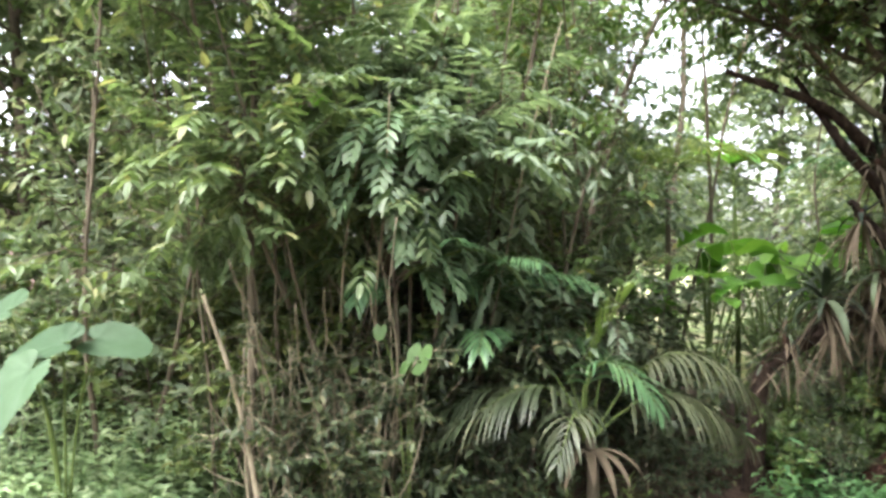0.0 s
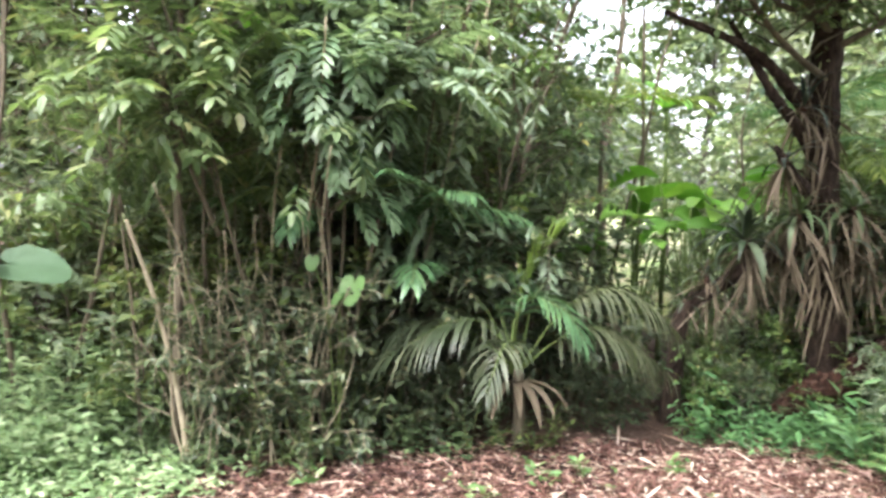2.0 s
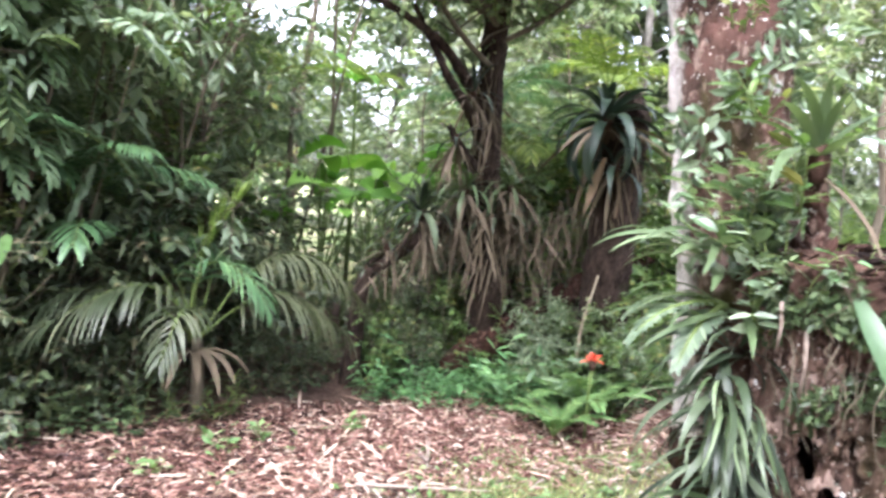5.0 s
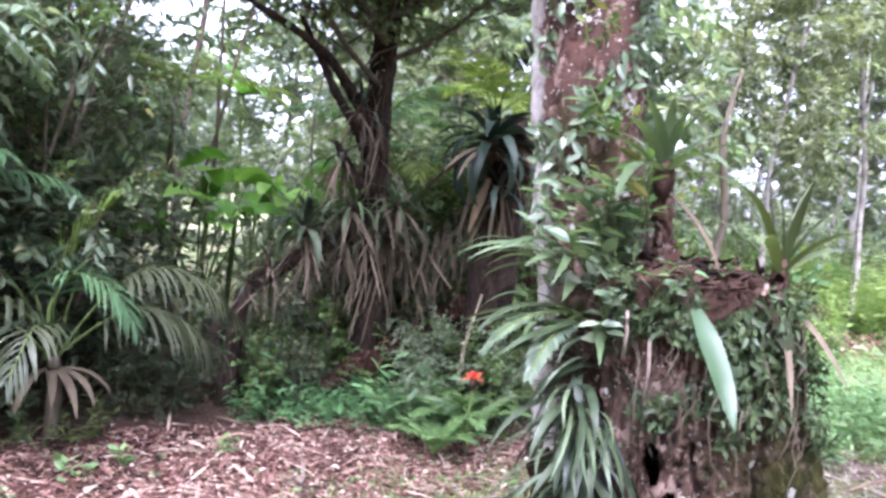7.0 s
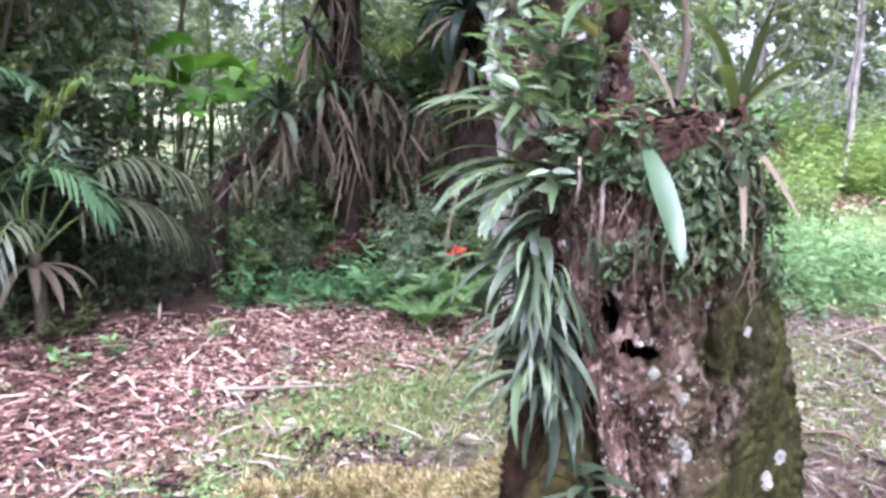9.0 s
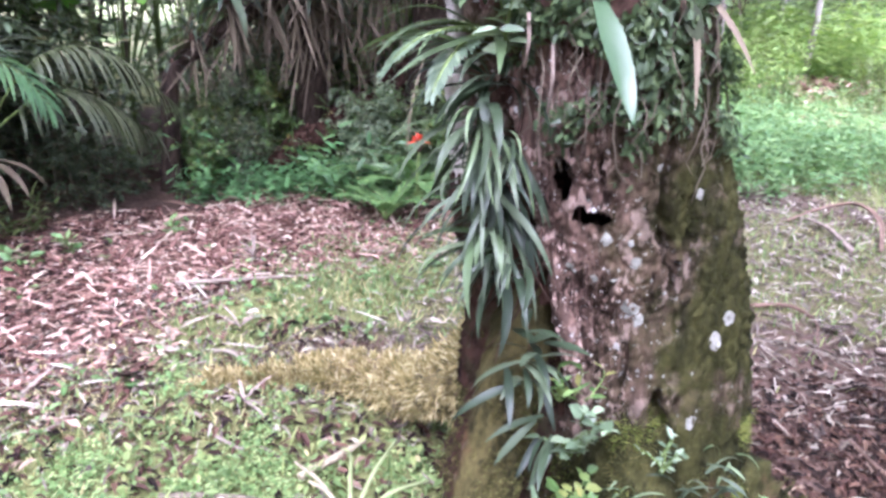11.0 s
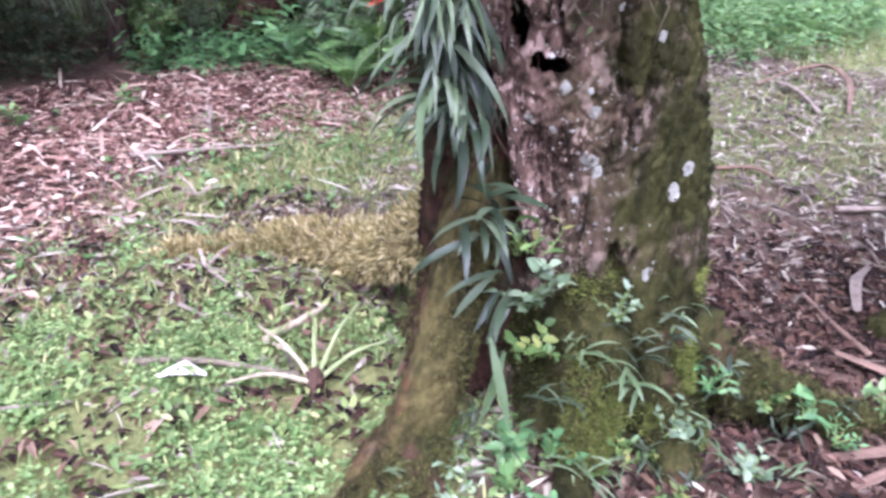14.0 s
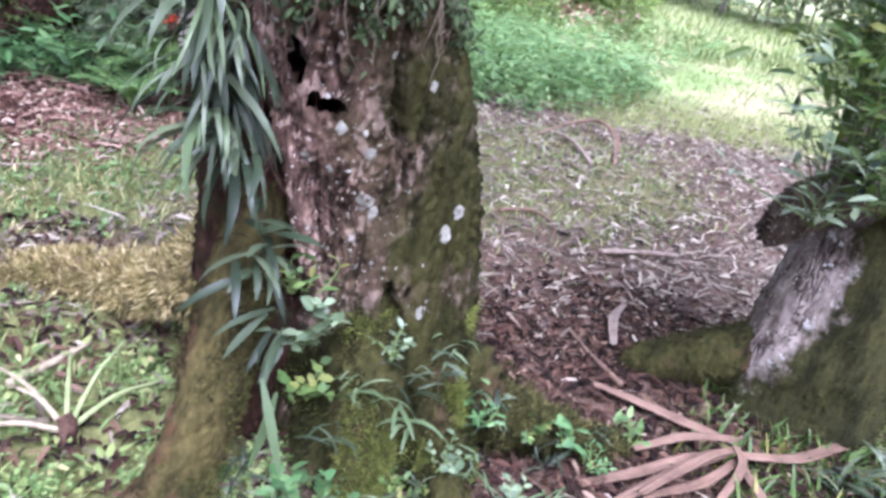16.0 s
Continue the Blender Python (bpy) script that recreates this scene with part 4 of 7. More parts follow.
# ---------------------------------------------------------------- the forked tree
tree = thing("forked_tree", (0, 0, 0), "old mossy forked tree with a hollow cleft and broken limb", "tree")
TRUNK_ROWS = [(1.755, 0.776, -0.12, 0.33), (1.755, 0.776, 0.06, 0.29), (1.757, 0.79, 0.28, 0.235), (1.761, 0.804, 0.56, 0.207), (1.743, 0.831, 0.75, 0.207), (1.716, 0.853, 0.85, 0.212), (1.677, 0.878, 0.97, 0.214), (1.625, 0.901, 1.12, 0.205), (1.58, 0.897, 1.25, 0.192), (1.534, 0.89, 1.4, 0.178)]
part("trunk", rough_trunk("trunk", TRUNK_ROWS + [(1.52, 0.89, 1.46, 0.12)], BARK, 240, 310, ((5, 0.13, 0.45), (3, 0.03, 1.6)), 0.013, 2, 0.0,
                            ((1.498, 0.864, 0.976, 0.034, 0.022, 0.160), (1.506, 0.839, 0.980, 0.025, 0.019, 0.144), (1.494, 0.883, 0.978, 0.021, 0.024, 0.144), (1.472, 0.922, 1.037, 0.023, 0.038, 0.144), (1.462, 0.919, 1.079, 0.018, 0.024, 0.112),
                             (1.457, 0.882, 1.120, 0.016, 0.024, 0.080), (1.476, 0.862, 1.064, 0.010, 0.010, 0.072), (1.478, 0.837, 1.099, 0.008, 0.030, 0.048), (1.489, 0.835, 1.055, 0.008, 0.035, 0.054), (1.499, 0.829, 1.021, 0.009, 0.025, 0.060),
                             (1.563, 0.736, 1.134, 0.008, 0.060, 0.036), (1.569, 0.736, 1.070, 0.008, 0.050, 0.036), (1.571, 0.737, 1.015, 0.010, 0.050, 0.054), (1.580, 0.733, 0.963, 0.011, 0.045, 0.060), (1.594, 0.725, 0.910, 0.011, 0.045, 0.060),
                             (1.612, 0.714, 0.855, 0.010, 0.045, 0.048), (1.629, 0.698, 0.946, 0.012, 0.060, 0.024), (1.569, 0.829, 0.736, 0.008, 0.030, 0.036), (1.586, 0.789, 0.642, 0.009, 0.045, 0.042), (1.588, 0.790, 0.583, 0.010, 0.040, 0.042),
                             (1.624, 0.707, 0.528, 0.018, 0.060, 0.072), (1.626, 0.689, 0.468, 0.023, 0.072, 0.096), (1.630, 0.671, 0.398, 0.028, 0.072, 0.108), (1.655, 0.673, 0.548, 0.009, 0.030, 0.036), (1.589, 0.747, 0.818, 0.006, 0.050, 0.019),
                             (1.542, 0.892, 0.822, 0.006, 0.040, 0.022), (1.553, 0.849, 0.793, 0.006, 0.050, 0.022)),
                            (0.837, 0.548, 0.8)), tree, "broad grey brown trunk with moss and white lichen")
# dark bark here paints the shade inside the hollow cleft
part("stem_foot", rough_trunk("stem_foot", [(1.66, 1.12, -0.1, 0.25), (1.66, 1.13, 0.3, 0.19), (1.66, 1.16, 0.7, 0.168), (1.62, 1.22, 1.0, 0.158), (1.61, 1.23, 1.05, 0.05)], BARK_RED, 60, 90, ((4, 0.12, 0.5),), 0.02, 5), tree, "dark rotten lower stem in the hollow")
part("stem", rough_trunk("stem", [(1.66, 1.16, 0.8, 0.12), (1.63, 1.205, 0.95, 0.155), (1.62, 1.22, 1.1, 0.155), (1.58, 1.27, 1.5, 0.145), (1.52, 1.33, 2.1, 0.135), (1.48, 1.4, 3.0, 0.125), (1.5, 1.45, 4.6, 0.11), (1.56, 1.5, 6.5, 0.08)],
                           BARK_STEM, 84, 200, (), 0.012, 5), tree, "tall flaky reddish stem with pale bark")
for rows, mat, lab in (
    ([(1.66, 1.12, 0.85, 0.05), (1.53, 1.06, 0.62, 0.075), (1.41, 1.0, 0.42, 0.075), (1.32, 0.96, 0.24, 0.07), (1.24, 0.95, 0.1, 0.075), (1.13, 0.95, 0.03, 0.06), (0.98, 0.90, -0.02, 0.04), (0.85, 0.86, -0.06, 0.02)], BARK_BUTT, "buttress root under yellow green moss"),
    ([(1.65, 1.16, 0.62, 0.08), (1.66, 1.34, 0.34, 0.09), (1.68, 1.56, 0.18, 0.085), (1.69, 1.78, 0.085, 0.075), (1.63, 1.98, 0.03, 0.07), (1.5, 2.12, 0.0, 0.06), (1.33, 2.22, -0.02, 0.045), (1.15, 2.28, -0.03, 0.03)], BARK_TAN, "long mossy surface root"),
    ([(1.74, 0.82, 0.55, 0.06), (1.85, 0.68, 0.32, 0.09), (1.95, 0.54, 0.17, 0.085), (2.06, 0.42, 0.10, 0.07), (2.2, 0.3, 0.04, 0.055), (2.36, 0.18, -0.03, 0.03)], BARK_MOSS, "mossy root reaching out along the ground"),
    ([(1.70, 0.82, 0.55, 0.06), (1.61, 0.71, 0.34, 0.07), (1.54, 0.65, 0.2, 0.055), (1.47, 0.62, 0.08, 0.05), (1.40, 0.57, -0.04, 0.04)], BARK_MOSS, "short mossy root"),
    ([(1.74, 0.80, 0.55, 0.05), (1.74, 0.66, 0.36, 0.07), (1.73, 0.57, 0.18, 0.05), (1.69, 0.48, 0.04, 0.05), (1.68, 0.43, -0.05, 0.03)], BARK_MOSS, "short mossy root"),
    ([(1.25, 0.90, 0.08, 0.06), (1.1, 0.78, 0.03, 0.05), (0.98, 0.70, -0.03, 0.03)], BARK_MOSS, "low mossy root"),
):
    part("root", rough_trunk("root", rows, mat, 44, 80, ((3, 0.1, 9),), 0.045 if "long" in lab else 0.016, 3), tree, lab)
litter("clearing_litter", rng0, 3000, (11.5, 16.0, 3.5, 7.5), lambda x, y: ell(x, y, 13.6, 5.4, 1.5, 0.7), LITTER, "brown leaf heap in the clearing", CURL, 0.06, 0.16, 0.25)
# crown out of view, added to shade the ground below
crown_acc, crown_wood = [], Geo()
rc = np.random.default_rng(64)
for k in range(26):
    az, z0 = k * 2.4, 3.9 + 2.2 * (k / 26)
    br = wander(rc, (1.5, 1.43, z0), (math.cos(az), math.sin(az), 0.45), rc.uniform(1.8, 3.2), 8, 0.12, 0.02)
    crown_wood.add(*tube(br, np.linspace(0.03, 0.006, 9), 5))
    for m in range(12):
        q = br[2 + m % 7]
        tw = wander(rc, q, rc.normal(size=3), rc.uniform(0.4, 0.9), 4, 0.15)
        crown_wood.add(*tube(tw[::2], (0.005, 0.003, 0.002), 3))
        simple_leafer(0.21, OVATE, 0.06)(rc, tw, crown_acc)
tagged(part("limb", crown_wood.mesh("limb", BARK_STEM), tree), kind="stuff")
g = Geo()
leaves(g, *[np.array(x) for x in zip(*crown_acc)], diamond(0.45, 0.3))
tagged(part("crown", g.mesh("crown", LEAF_MID, False), tree), kind="stuff")

# ---------------------------------------------------------------- the pale tree beside it
pale = thing("pale_tree", (3.06, -0.14, 0), "pale barked tree with white lichen and a mossy foot", "tree")
part("trunk", rough_trunk("trunk", [(0, -0.02, -0.1, 0.29), (0, -0.02, 0.15, 0.265), (0.0, -0.03, 0.45, 0.24), (0.02, -0.05, 0.8, 0.22), (0.08, 0.0, 1.1, 0.21), (0.12, 0, 1.7, 0.19), (0.2, 0, 3.5, 0.17), (0.2, 0.1, 6, 0.13)], BARK_PALE, 80, 150, ((4, 0.1, 0.5),), 0.01, 9), pale)
part("root", rough_trunk("root", [(-0.06, 0.06, 0.3, 0.10), (-0.13, 0.2, 0.16, 0.10), (-0.19, 0.34, 0.09, 0.095), (-0.24, 0.46, 0.03, 0.08), (-0.27, 0.55, -0.05, 0.05)], BARK_MOSS, 40, 60, (), 0.012, 4), pale, "thick moss-covered root")

# ---------------------------------------------------------------- the dark tree with air plants
dark = thing("dark_tree", (3.05, 4.75, 0), "dark leaning tree hung with air plants and dead leaves", "tree")
part("trunk", rough_trunk("trunk", [(0.15, 0.05, -0.1, 0.17), (0.12, 0.05, 0.5, 0.13), (0.0, 0, 1.2, 0.13), (-0.06, -0.05, 1.7, 0.105), (-0.1, -0.05, 2.4, 0.095), (-0.08, -0.05, 3.2, 0.085), (0.0, 0, 5.0, 0.06)], BARK_DARK, 48, 120, (), 0.012, 6), dark)
for rows in ([(-0.05, -0.05, 2.0, 0.05), (-0.35, -0.12, 2.3, 0.045), (-0.7, -0.2, 2.55, 0.03), (-1.3, -0.25, 2.75, 0.015)],
             [(-0.05, -0.05, 1.75, 0.05), (-0.3, -0.15, 2.05, 0.04), (-0.55, -0.2, 2.3, 0.03), (-0.8, -0.1, 2.75, 0.015)],
             [(-0.05, -0.05, 1.6, 0.045), (-0.28, -0.15, 1.72, 0.04), (-0.5, -0.2, 1.95, 0.02)],
             [(0.0, -0.05, 1.3, 0.05), (-0.25, -0.05, 1.27, 0.05), (-0.5, 0.0, 1.16, 0.055), (-0.72, 0.08, 0.98, 0.05), (-0.86, 0.12, 0.88, 0.055), (-0.92, 0.16, 0.7, 0.06), (-0.92, 0.2, 0.35, 0.062), (-0.93, 0.22, -0.05, 0.085)],
             [(-0.08, -0.05, 2.9, 0.04), (-0.5, -0.4, 3.1, 0.03), (-1.0, -0.6, 3.1, 0.012)],
             [(-0.08, -0.05, 3.0, 0.04), (0.5, -0.4, 3.3, 0.03), (1.1, -0.6, 3.4, 0.012)]):
    part("limb", rough_trunk("limb", rows, BARK_DARK, 24, 50, (), 0.012, 7), dark)
alone("fallen_log", rough_trunk("fallen_log", [(2.8, 4.82, 0.1, 0.06), (3.02, 4.78, 0.24, 0.12), (3.3, 4.72, 0.4, 0.14), (3.65, 4.66, 0.62, 0.13), (3.95, 4.6, 0.8, 0.11), (4.3, 4.55, 0.98, 0.08), (4.6, 4.5, 1.1, 0.04)], BARK_LOG, 50, 90, ((3, 0.1, 9),), 0.03, 8), (0, 0, 0), "rotten red brown log leaning off the ground", "log")
alone("fallen_log", rough_trunk("fallen_log", [(2.2, 5.1, 0.06, 0.06), (2.9, 5.2, 0.07, 0.06), (3.7, 5.1, 0.09, 0.05)], BARK_RED, 30, 50, (), 0.014, 8), (0, 0, 0), "thin dark log lying on the ground", "log")
alone("broken_stump", rough_trunk("broken_stump", [(3.85, 4.25, -0.1, 0.24), (3.83, 4.2, 0.7, 0.18), (3.8, 4.15, 1.5, 0.17), (3.78, 4.1, 2.1, 0.15), (3.78, 4.1, 2.32, 0.08)], BARK_DARK, 48, 90, (), 0.02, 9), (0, 0, 0), "dark brown broken stump under hanging dead leaves", "stump")

# ---------------------------------------------------------------- air plants
rosette("bromeliad", (2.46, 4.70, 1.3), "green bromeliad on the leaning limb", "bromeliad", STRAP, 26, 0.42, 0.05, (5, 85), (60, 130), seed=1, dead=10, group="air plants")
rosette("bromeliad", (2.26, 4.8, 1.05), "small bromeliad with dead leaves on the leaning limb", "bromeliad", STRAP, 14, 0.26, 0.026, (0, 80), (60, 130), seed=11, dead=14, group="air plants")
rosette("bromeliad", (2.14, 4.86, 0.86), "small bromeliad with dead leaves on the leaning limb", "bromeliad", STRAP, 12, 0.2, 0.022, (0, 80), (60, 130), seed=12, dead=16, group="air plants")
rosette("bromeliad", (3.0, 4.58, 1.3), "green bromeliad on the dark tree's trunk", "bromeliad", STRAP, 18, 0.36, 0.04, (0, 80), (60, 130), seed=13, dead=10, group="air plants")
rosette("bromeliad", (2.78, 4.62, 1.5), "grey green bromeliad over a skirt of dead leaves", "bromeliad", STRAP_LIGHT, 24, 0.4, 0.034, (-10, 75), (70, 140), seed=2, dead=20, group="air plants")
rosette("bromeliad", (3.15, 4.6, 1.55), "grey green bromeliad over a skirt of dead leaves", "bromeliad", STRAP_LIGHT, 24, 0.4, 0.034, (-10, 75), (70, 140), seed=3, dead=20, group="air plants")
rosette("bromeliad", (3.5, 4.0, 2.06), "large dark glossy bromeliad on the broken stump", "bromeliad", STRAP_DARK, 40, 0.6, 0.075, (-20, 78), (80, 150), seed=4, dead=12, group="air plants")
rosette("bromeliad", (3.62, 4.0, 1.75), "dead leaves hanging from the broken stump", "bromeliad", STRAP_DARK, 10, 0.42, 0.05, (-30, 70), (70, 130), seed=5, dead=3, group="air plants")
rosette("bromeliad", (2.75, 4.6, 2.2), "brown air plant in the dark tree's fork", "bromeliad", STRAP_DARK, 12, 0.34, 0.03, (0, 80), (40, 90), seed=6, dead=20, group="air plants")
rosette("bromeliad", (2.62, 4.55, 1.85), "brown air plant on the dark tree's trunk", "bromeliad", STRAP_DARK, 10, 0.34, 0.03, (0, 60), (40, 90), seed=7, dead=22, group="air plants")
rosette("bromeliad", (1.58, 0.76, 1.47), "upright green bromeliad on the broken trunk's top", "bromeliad", STRAP_BROM, 12, 0.27, 0.022, (40, 88), (15, 70), seed=8, dead=6, group="air plants")
rosette("bromeliad", (1.46, 0.98, 1.66), "fresh green bromeliad on the fork", "bromeliad", STRAP_LIGHT, 18, 0.24, 0.028, (15, 80), (40, 90), seed=9, dead=2, group="air plants")

# ---------------------------------------------------------------- palms
palm = thing("young_palm", (0.92, 4.45, 0), "young palm with arching feathery fronds at the litter's edge", "palm")
part("stem", Geo().add(*tube(smooth_path([(0, 0, -0.05), (0, 0, 0.25), (-0.02, 0, 0.5)], 12), np.linspace(0.045, 0.03, 12), 10)).mesh("stem", TWIG), palm)


def arched_frond(parent, rows, pinna, n, droop, seed, mat, width=0.025, bare=0.3):
    """A frond along a rachis through rows, its leaflets hanging by their own weight."""
    r = np.random.default_rng(seed)
    pts = smooth_path(rows, 30)
    g = Geo()
    for k in range(n):
        t = bare + (1 - bare) * k / (n - 1)
        i = min(int(t * 29), 28)
        q = pts[i] + (pts[i + 1] - pts[i]) * (t * 29 - i)
        tan = unit(pts[i + 1] - pts[i])
        sd = unit(np.cross(tan, [0, 0, 1.0]))
        up = np.cross(sd, tan)
        for s in (1, -1):
            L = pinna * (0.5 + 0.5 * math.sin(math.pi * min(1, (t - bare) / (1 - bare) * 0.8 + 0.2))) * r.uniform(0.85, 1.1)
            d = unit(sd * s * (1.0 - 0.3 * t) + tan * (0.45 + 0.5 * t) + up * 0.3 + r.normal(size=3) * 0.07)
            w, c, row = width * r.uniform(0.75, 1.15), q.copy(), []
            wd = unit(np.cross(d, up))
            for m in range(7):
                u = m / 6
                hw = w / 2 * (0.4 + 1.2 * u if u < 0.5 else (1 - (u - 0.5) / 0.5) ** 0.7 + 0.02)
                row.append((c - wd * hw + up * hw * 0.35, c.copy(), c + wd * hw + up * hw * 0.35))
                d = unit(d + np.array([0, 0, -droop * 0.3 * (0.6 + u)]))
                c = c + d * L / 6
            f = []
            for m in range(6):
                a = m * 3
                f += [(a, a + 1, a + 4), (a, a + 4, a + 3), (a + 1, a + 2, a + 5), (a + 1, a + 5, a + 4)]
            g.add(np.array(row).reshape(-1, 3), f)
    fr = part("frond", g.mesh("frond", mat), parent)
    part("rachis", Geo().add(*tube(pts, np.linspace(0.009, 0.002, 30), 6)).mesh("rachis", STALK), fr)
    return fr


C0 = (-0.02, 0.0, 0.48)
for rows, pin, n, dr, mat in (
    ([C0, (-0.2, -0.1, 0.76), (-0.45, -0.2, 0.84), (-0.85, -0.3, 0.64)], 0.46, 26, 0.85, PALM_LEAF),
    ([C0, (-0.1, -0.2, 0.7), (-0.2, -0.42, 0.72), (-0.3, -0.54, 0.5)], 0.28, 15, 0.8, PALM_LEAF),
    ([C0, (-0.06, -0.1, 0.8), (0.0, -0.2, 0.98), (0.16, -0.36, 0.94), (0.26, -0.45, 0.78)], 0.3, 18, 0.8, PALM_FRESH),
    ([C0, (0.2, -0.05, 0.84), (0.42, -0.12, 1.02), (0.66, -0.18, 0.99), (0.95, -0.22, 0.74)], 0.44, 28, 1.2, PALM_DRYISH),
    ([C0, (0.16, -0.1, 0.68), (0.36, -0.16, 0.80), (0.56, -0.2, 0.76), (0.8, -0.24, 0.58)], 0.48, 26, 1.3, PALM_DRYISH),
    ([C0, (-0.25, 0.1, 0.9), (-0.55, 0.1, 1.1), (-0.95, 0.0, 1.1), (-1.25, -0.05, 0.95)], 0.4, 26, 0.7, PALM_LEAF),
    ([C0, (-0.3, 0.0, 0.72), (-0.65, -0.05, 0.8), (-1.0, -0.1, 0.62)], 0.4, 22, 0.9, PALM_LEAF),
    ([C0, (0.1, 0.2, 0.9), (0.25, 0.5, 1.1), (0.35, 0.8, 1.0)], 0.38, 20, 0.7, PALM_LEAF),
    ([C0, (-0.15, 0.2, 0.9), (-0.35, 0.5, 1.15), (-0.6, 0.8, 1.1)], 0.38, 20, 0.7, PALM_LEAF),
):
    arched_frond(palm, rows, pin, n, dr, int(900 + 70 * rows[-1][0] + 11 * rows[-1][1]), mat)
spear = part("spear_leaf", frond_geo(0.62, 74, 22, 0.3, 22, 0.03, 3, 0, 0.024, 0.28)[0].mesh("spear_leaf", PALM_SPEAR), palm, "half-opened upright yellow green leaf", m=pose(-0.08, -0.1, 0.80, 0, 0, -85))
part("stalk", Geo().add(*tube([(0, 0, -0.3), (0, 0, 0.0), (0, 0.03, 0.1)], [0.012, 0.01, 0.006], 7)).mesh("stalk", STALK), spear)
for az, ln in ((-170, 0.5), (150, 0.45), (-150, 0.42), (-120, 0.4), (175, 0.4)):
    part("dry_frond", strap_mesh("dry_frond", ln, 0.05, 10, 80, DEAD, 0.6), palm, "withered yellow brown hanging frond", m=pose(-0.04, -0.02, 0.42, 0, 0, az))

# every second herb takes the leaf tone darkened for shade
for k, (x, y, h) in enumerate(((0.84, 4.3, 0.3), (0.98, 4.32, 0.24), (0.75, 4.4, 0.34), (1.12, 4.42, 0.26))):
    herb_stem = thing("herb", (x, y, 0), "small leafy herb growing round the palm's foot", "plant", "herbs round the palm")
    rh, acc = np.random.default_rng(960 + k), []
    for m in range(6):
        st = wander(rh, (0, 0, -0.01), (rh.normal() * 0.4, rh.normal() * 0.4, 1), h * rh.uniform(0.6, 1.1), 6, 0.15)
        part("stem", Geo().add(*tube(st, np.linspace(0.003, 0.001, 7), 5)).mesh("stem", STALK), herb_stem)
        simple_leafer(0.07, LANCE, 0.035, 0.1, 0.9)(rh, st, acc)
    gh = Geo()
    leaves(gh, *[np.array(q) for q in zip(*acc)], LANCE)
    tagged(part("foliage", gh.mesh("foliage", LEAF_YELLOW if k % 2 else LEAF_SHADE_TONE, False), herb_stem), kind="stuff")

# ---------------------------------------------------------------- the thicket
pin1, pin2 = pinnate_leafer(0.34, 6, 0.115, 2, 0.25), pinnate_leafer(0.4, 8, 0.12, 3, 0.3)
LANCE2 = blade(0.32, 0.15)
WIDE_LEAF = diamond(0.45, 0.3)
small, mid_leaf = simple_leafer(0.075, OVATE, 0.03), simple_leafer(0.11, LANCE, 0.035)
V3 = lambda *a: np.array(a, float)
plant("sapling", (-1.15, 4.3, 0), "slender forked sapling with feathery mid-green leaves", "tree", [(V3(0, 0, 0), (0.02, 0, 1), 5.2, 0.032), (V3(0, 0, 1.9), (-0.35, -0.1, 1), 2.2, 0.02), (V3(0.25, 0, 1.3), (-0.3, 0, 0.6), 0.8, 0.018)], pin1, LEAF_LIGHT, blade(0.36, 0.15), TWIG, 11, 16, 1.1, 6, 0.35, 0.42)
plant("shrub", (-0.2, 4.5, 0), "shrub with long drooping compound leaves", "shrub", [(V3(0, 0, 0), (-0.02, -0.12, 1), 2.9, 0.016), (V3(0.0, 0, 0), (0.0, -0.06, 1), 2.8, 0.02), (V3(-0.3, 0.1, 0), (0.05, -0.08, 1), 3.1, 0.02)], pin2, LEAF_GREY, LANCE2, TWIG, 12, 7, 0.62, 5, 0.25, 0.55, group="thicket shrubs")
big_pinnate = thing("compound_leaf_shrub", (-0.32, 4.42, 0), "shrub with large grey green feathery compound leaves", "shrub")
part("stem", Geo().add(*tube(smooth_path([(0, 0, -0.03), (0.05, -0.02, 0.9), (0.02, -0.05, 1.7), (0.06, -0.08, 2.5)], 24), np.linspace(0.02, 0.008, 24), 8)).mesh("stem", TWIG), big_pinnate)
rp = np.random.default_rng(411)
for k in range(34):
    z0 = rp.uniform(1.45, 2.35)
    az = math.radians(rp.uniform(185, 355))
    ln = rp.uniform(0.3, 0.5)
    dx, dy = math.cos(az), math.sin(az) * 0.6
    out = rp.uniform(0.0, 0.3)
    p0 = np.array([0.04 + dx * out, -0.06 + dy * out, z0 + 0.1 * out])
    rows = [p0, p0 + np.array([dx * ln * 0.5, dy * ln * 0.5, 0.07]), p0 + np.array([dx * ln * 0.9, dy * ln * 0.9, 0.0]), p0 + np.array([dx * ln * 1.15, dy * ln * 1.15, -0.14])]
    arched_frond(big_pinnate, rows, 0.15, 9, 0.22, 420 + k, LEAF_COMPOUND, 0.036, 0.2)
    part("branchlet", Geo().add(*tube([(0.03, -0.05, z0 - 0.1), p0 * 0.5 + np.array([0.015, -0.025, z0 * 0.5]), p0], [0.007, 0.006, 0.004], 5)).mesh("branchlet", TWIG), big_pinnate)
plant("shrub", (0.6, 5.1, 0), "dense dark green shrub", "shrub", [(V3(0, 0, 0), (0, 0, 1), 3.2, 0.022), (V3(0.2, 0, 0), (0.15, 0, 1), 3.0, 0.016)], mid_leaf, LEAF_DARK, LANCE, TWIG, 13, 12, 0.9, 7, 0.35, 0.2, group="thicket shrubs")
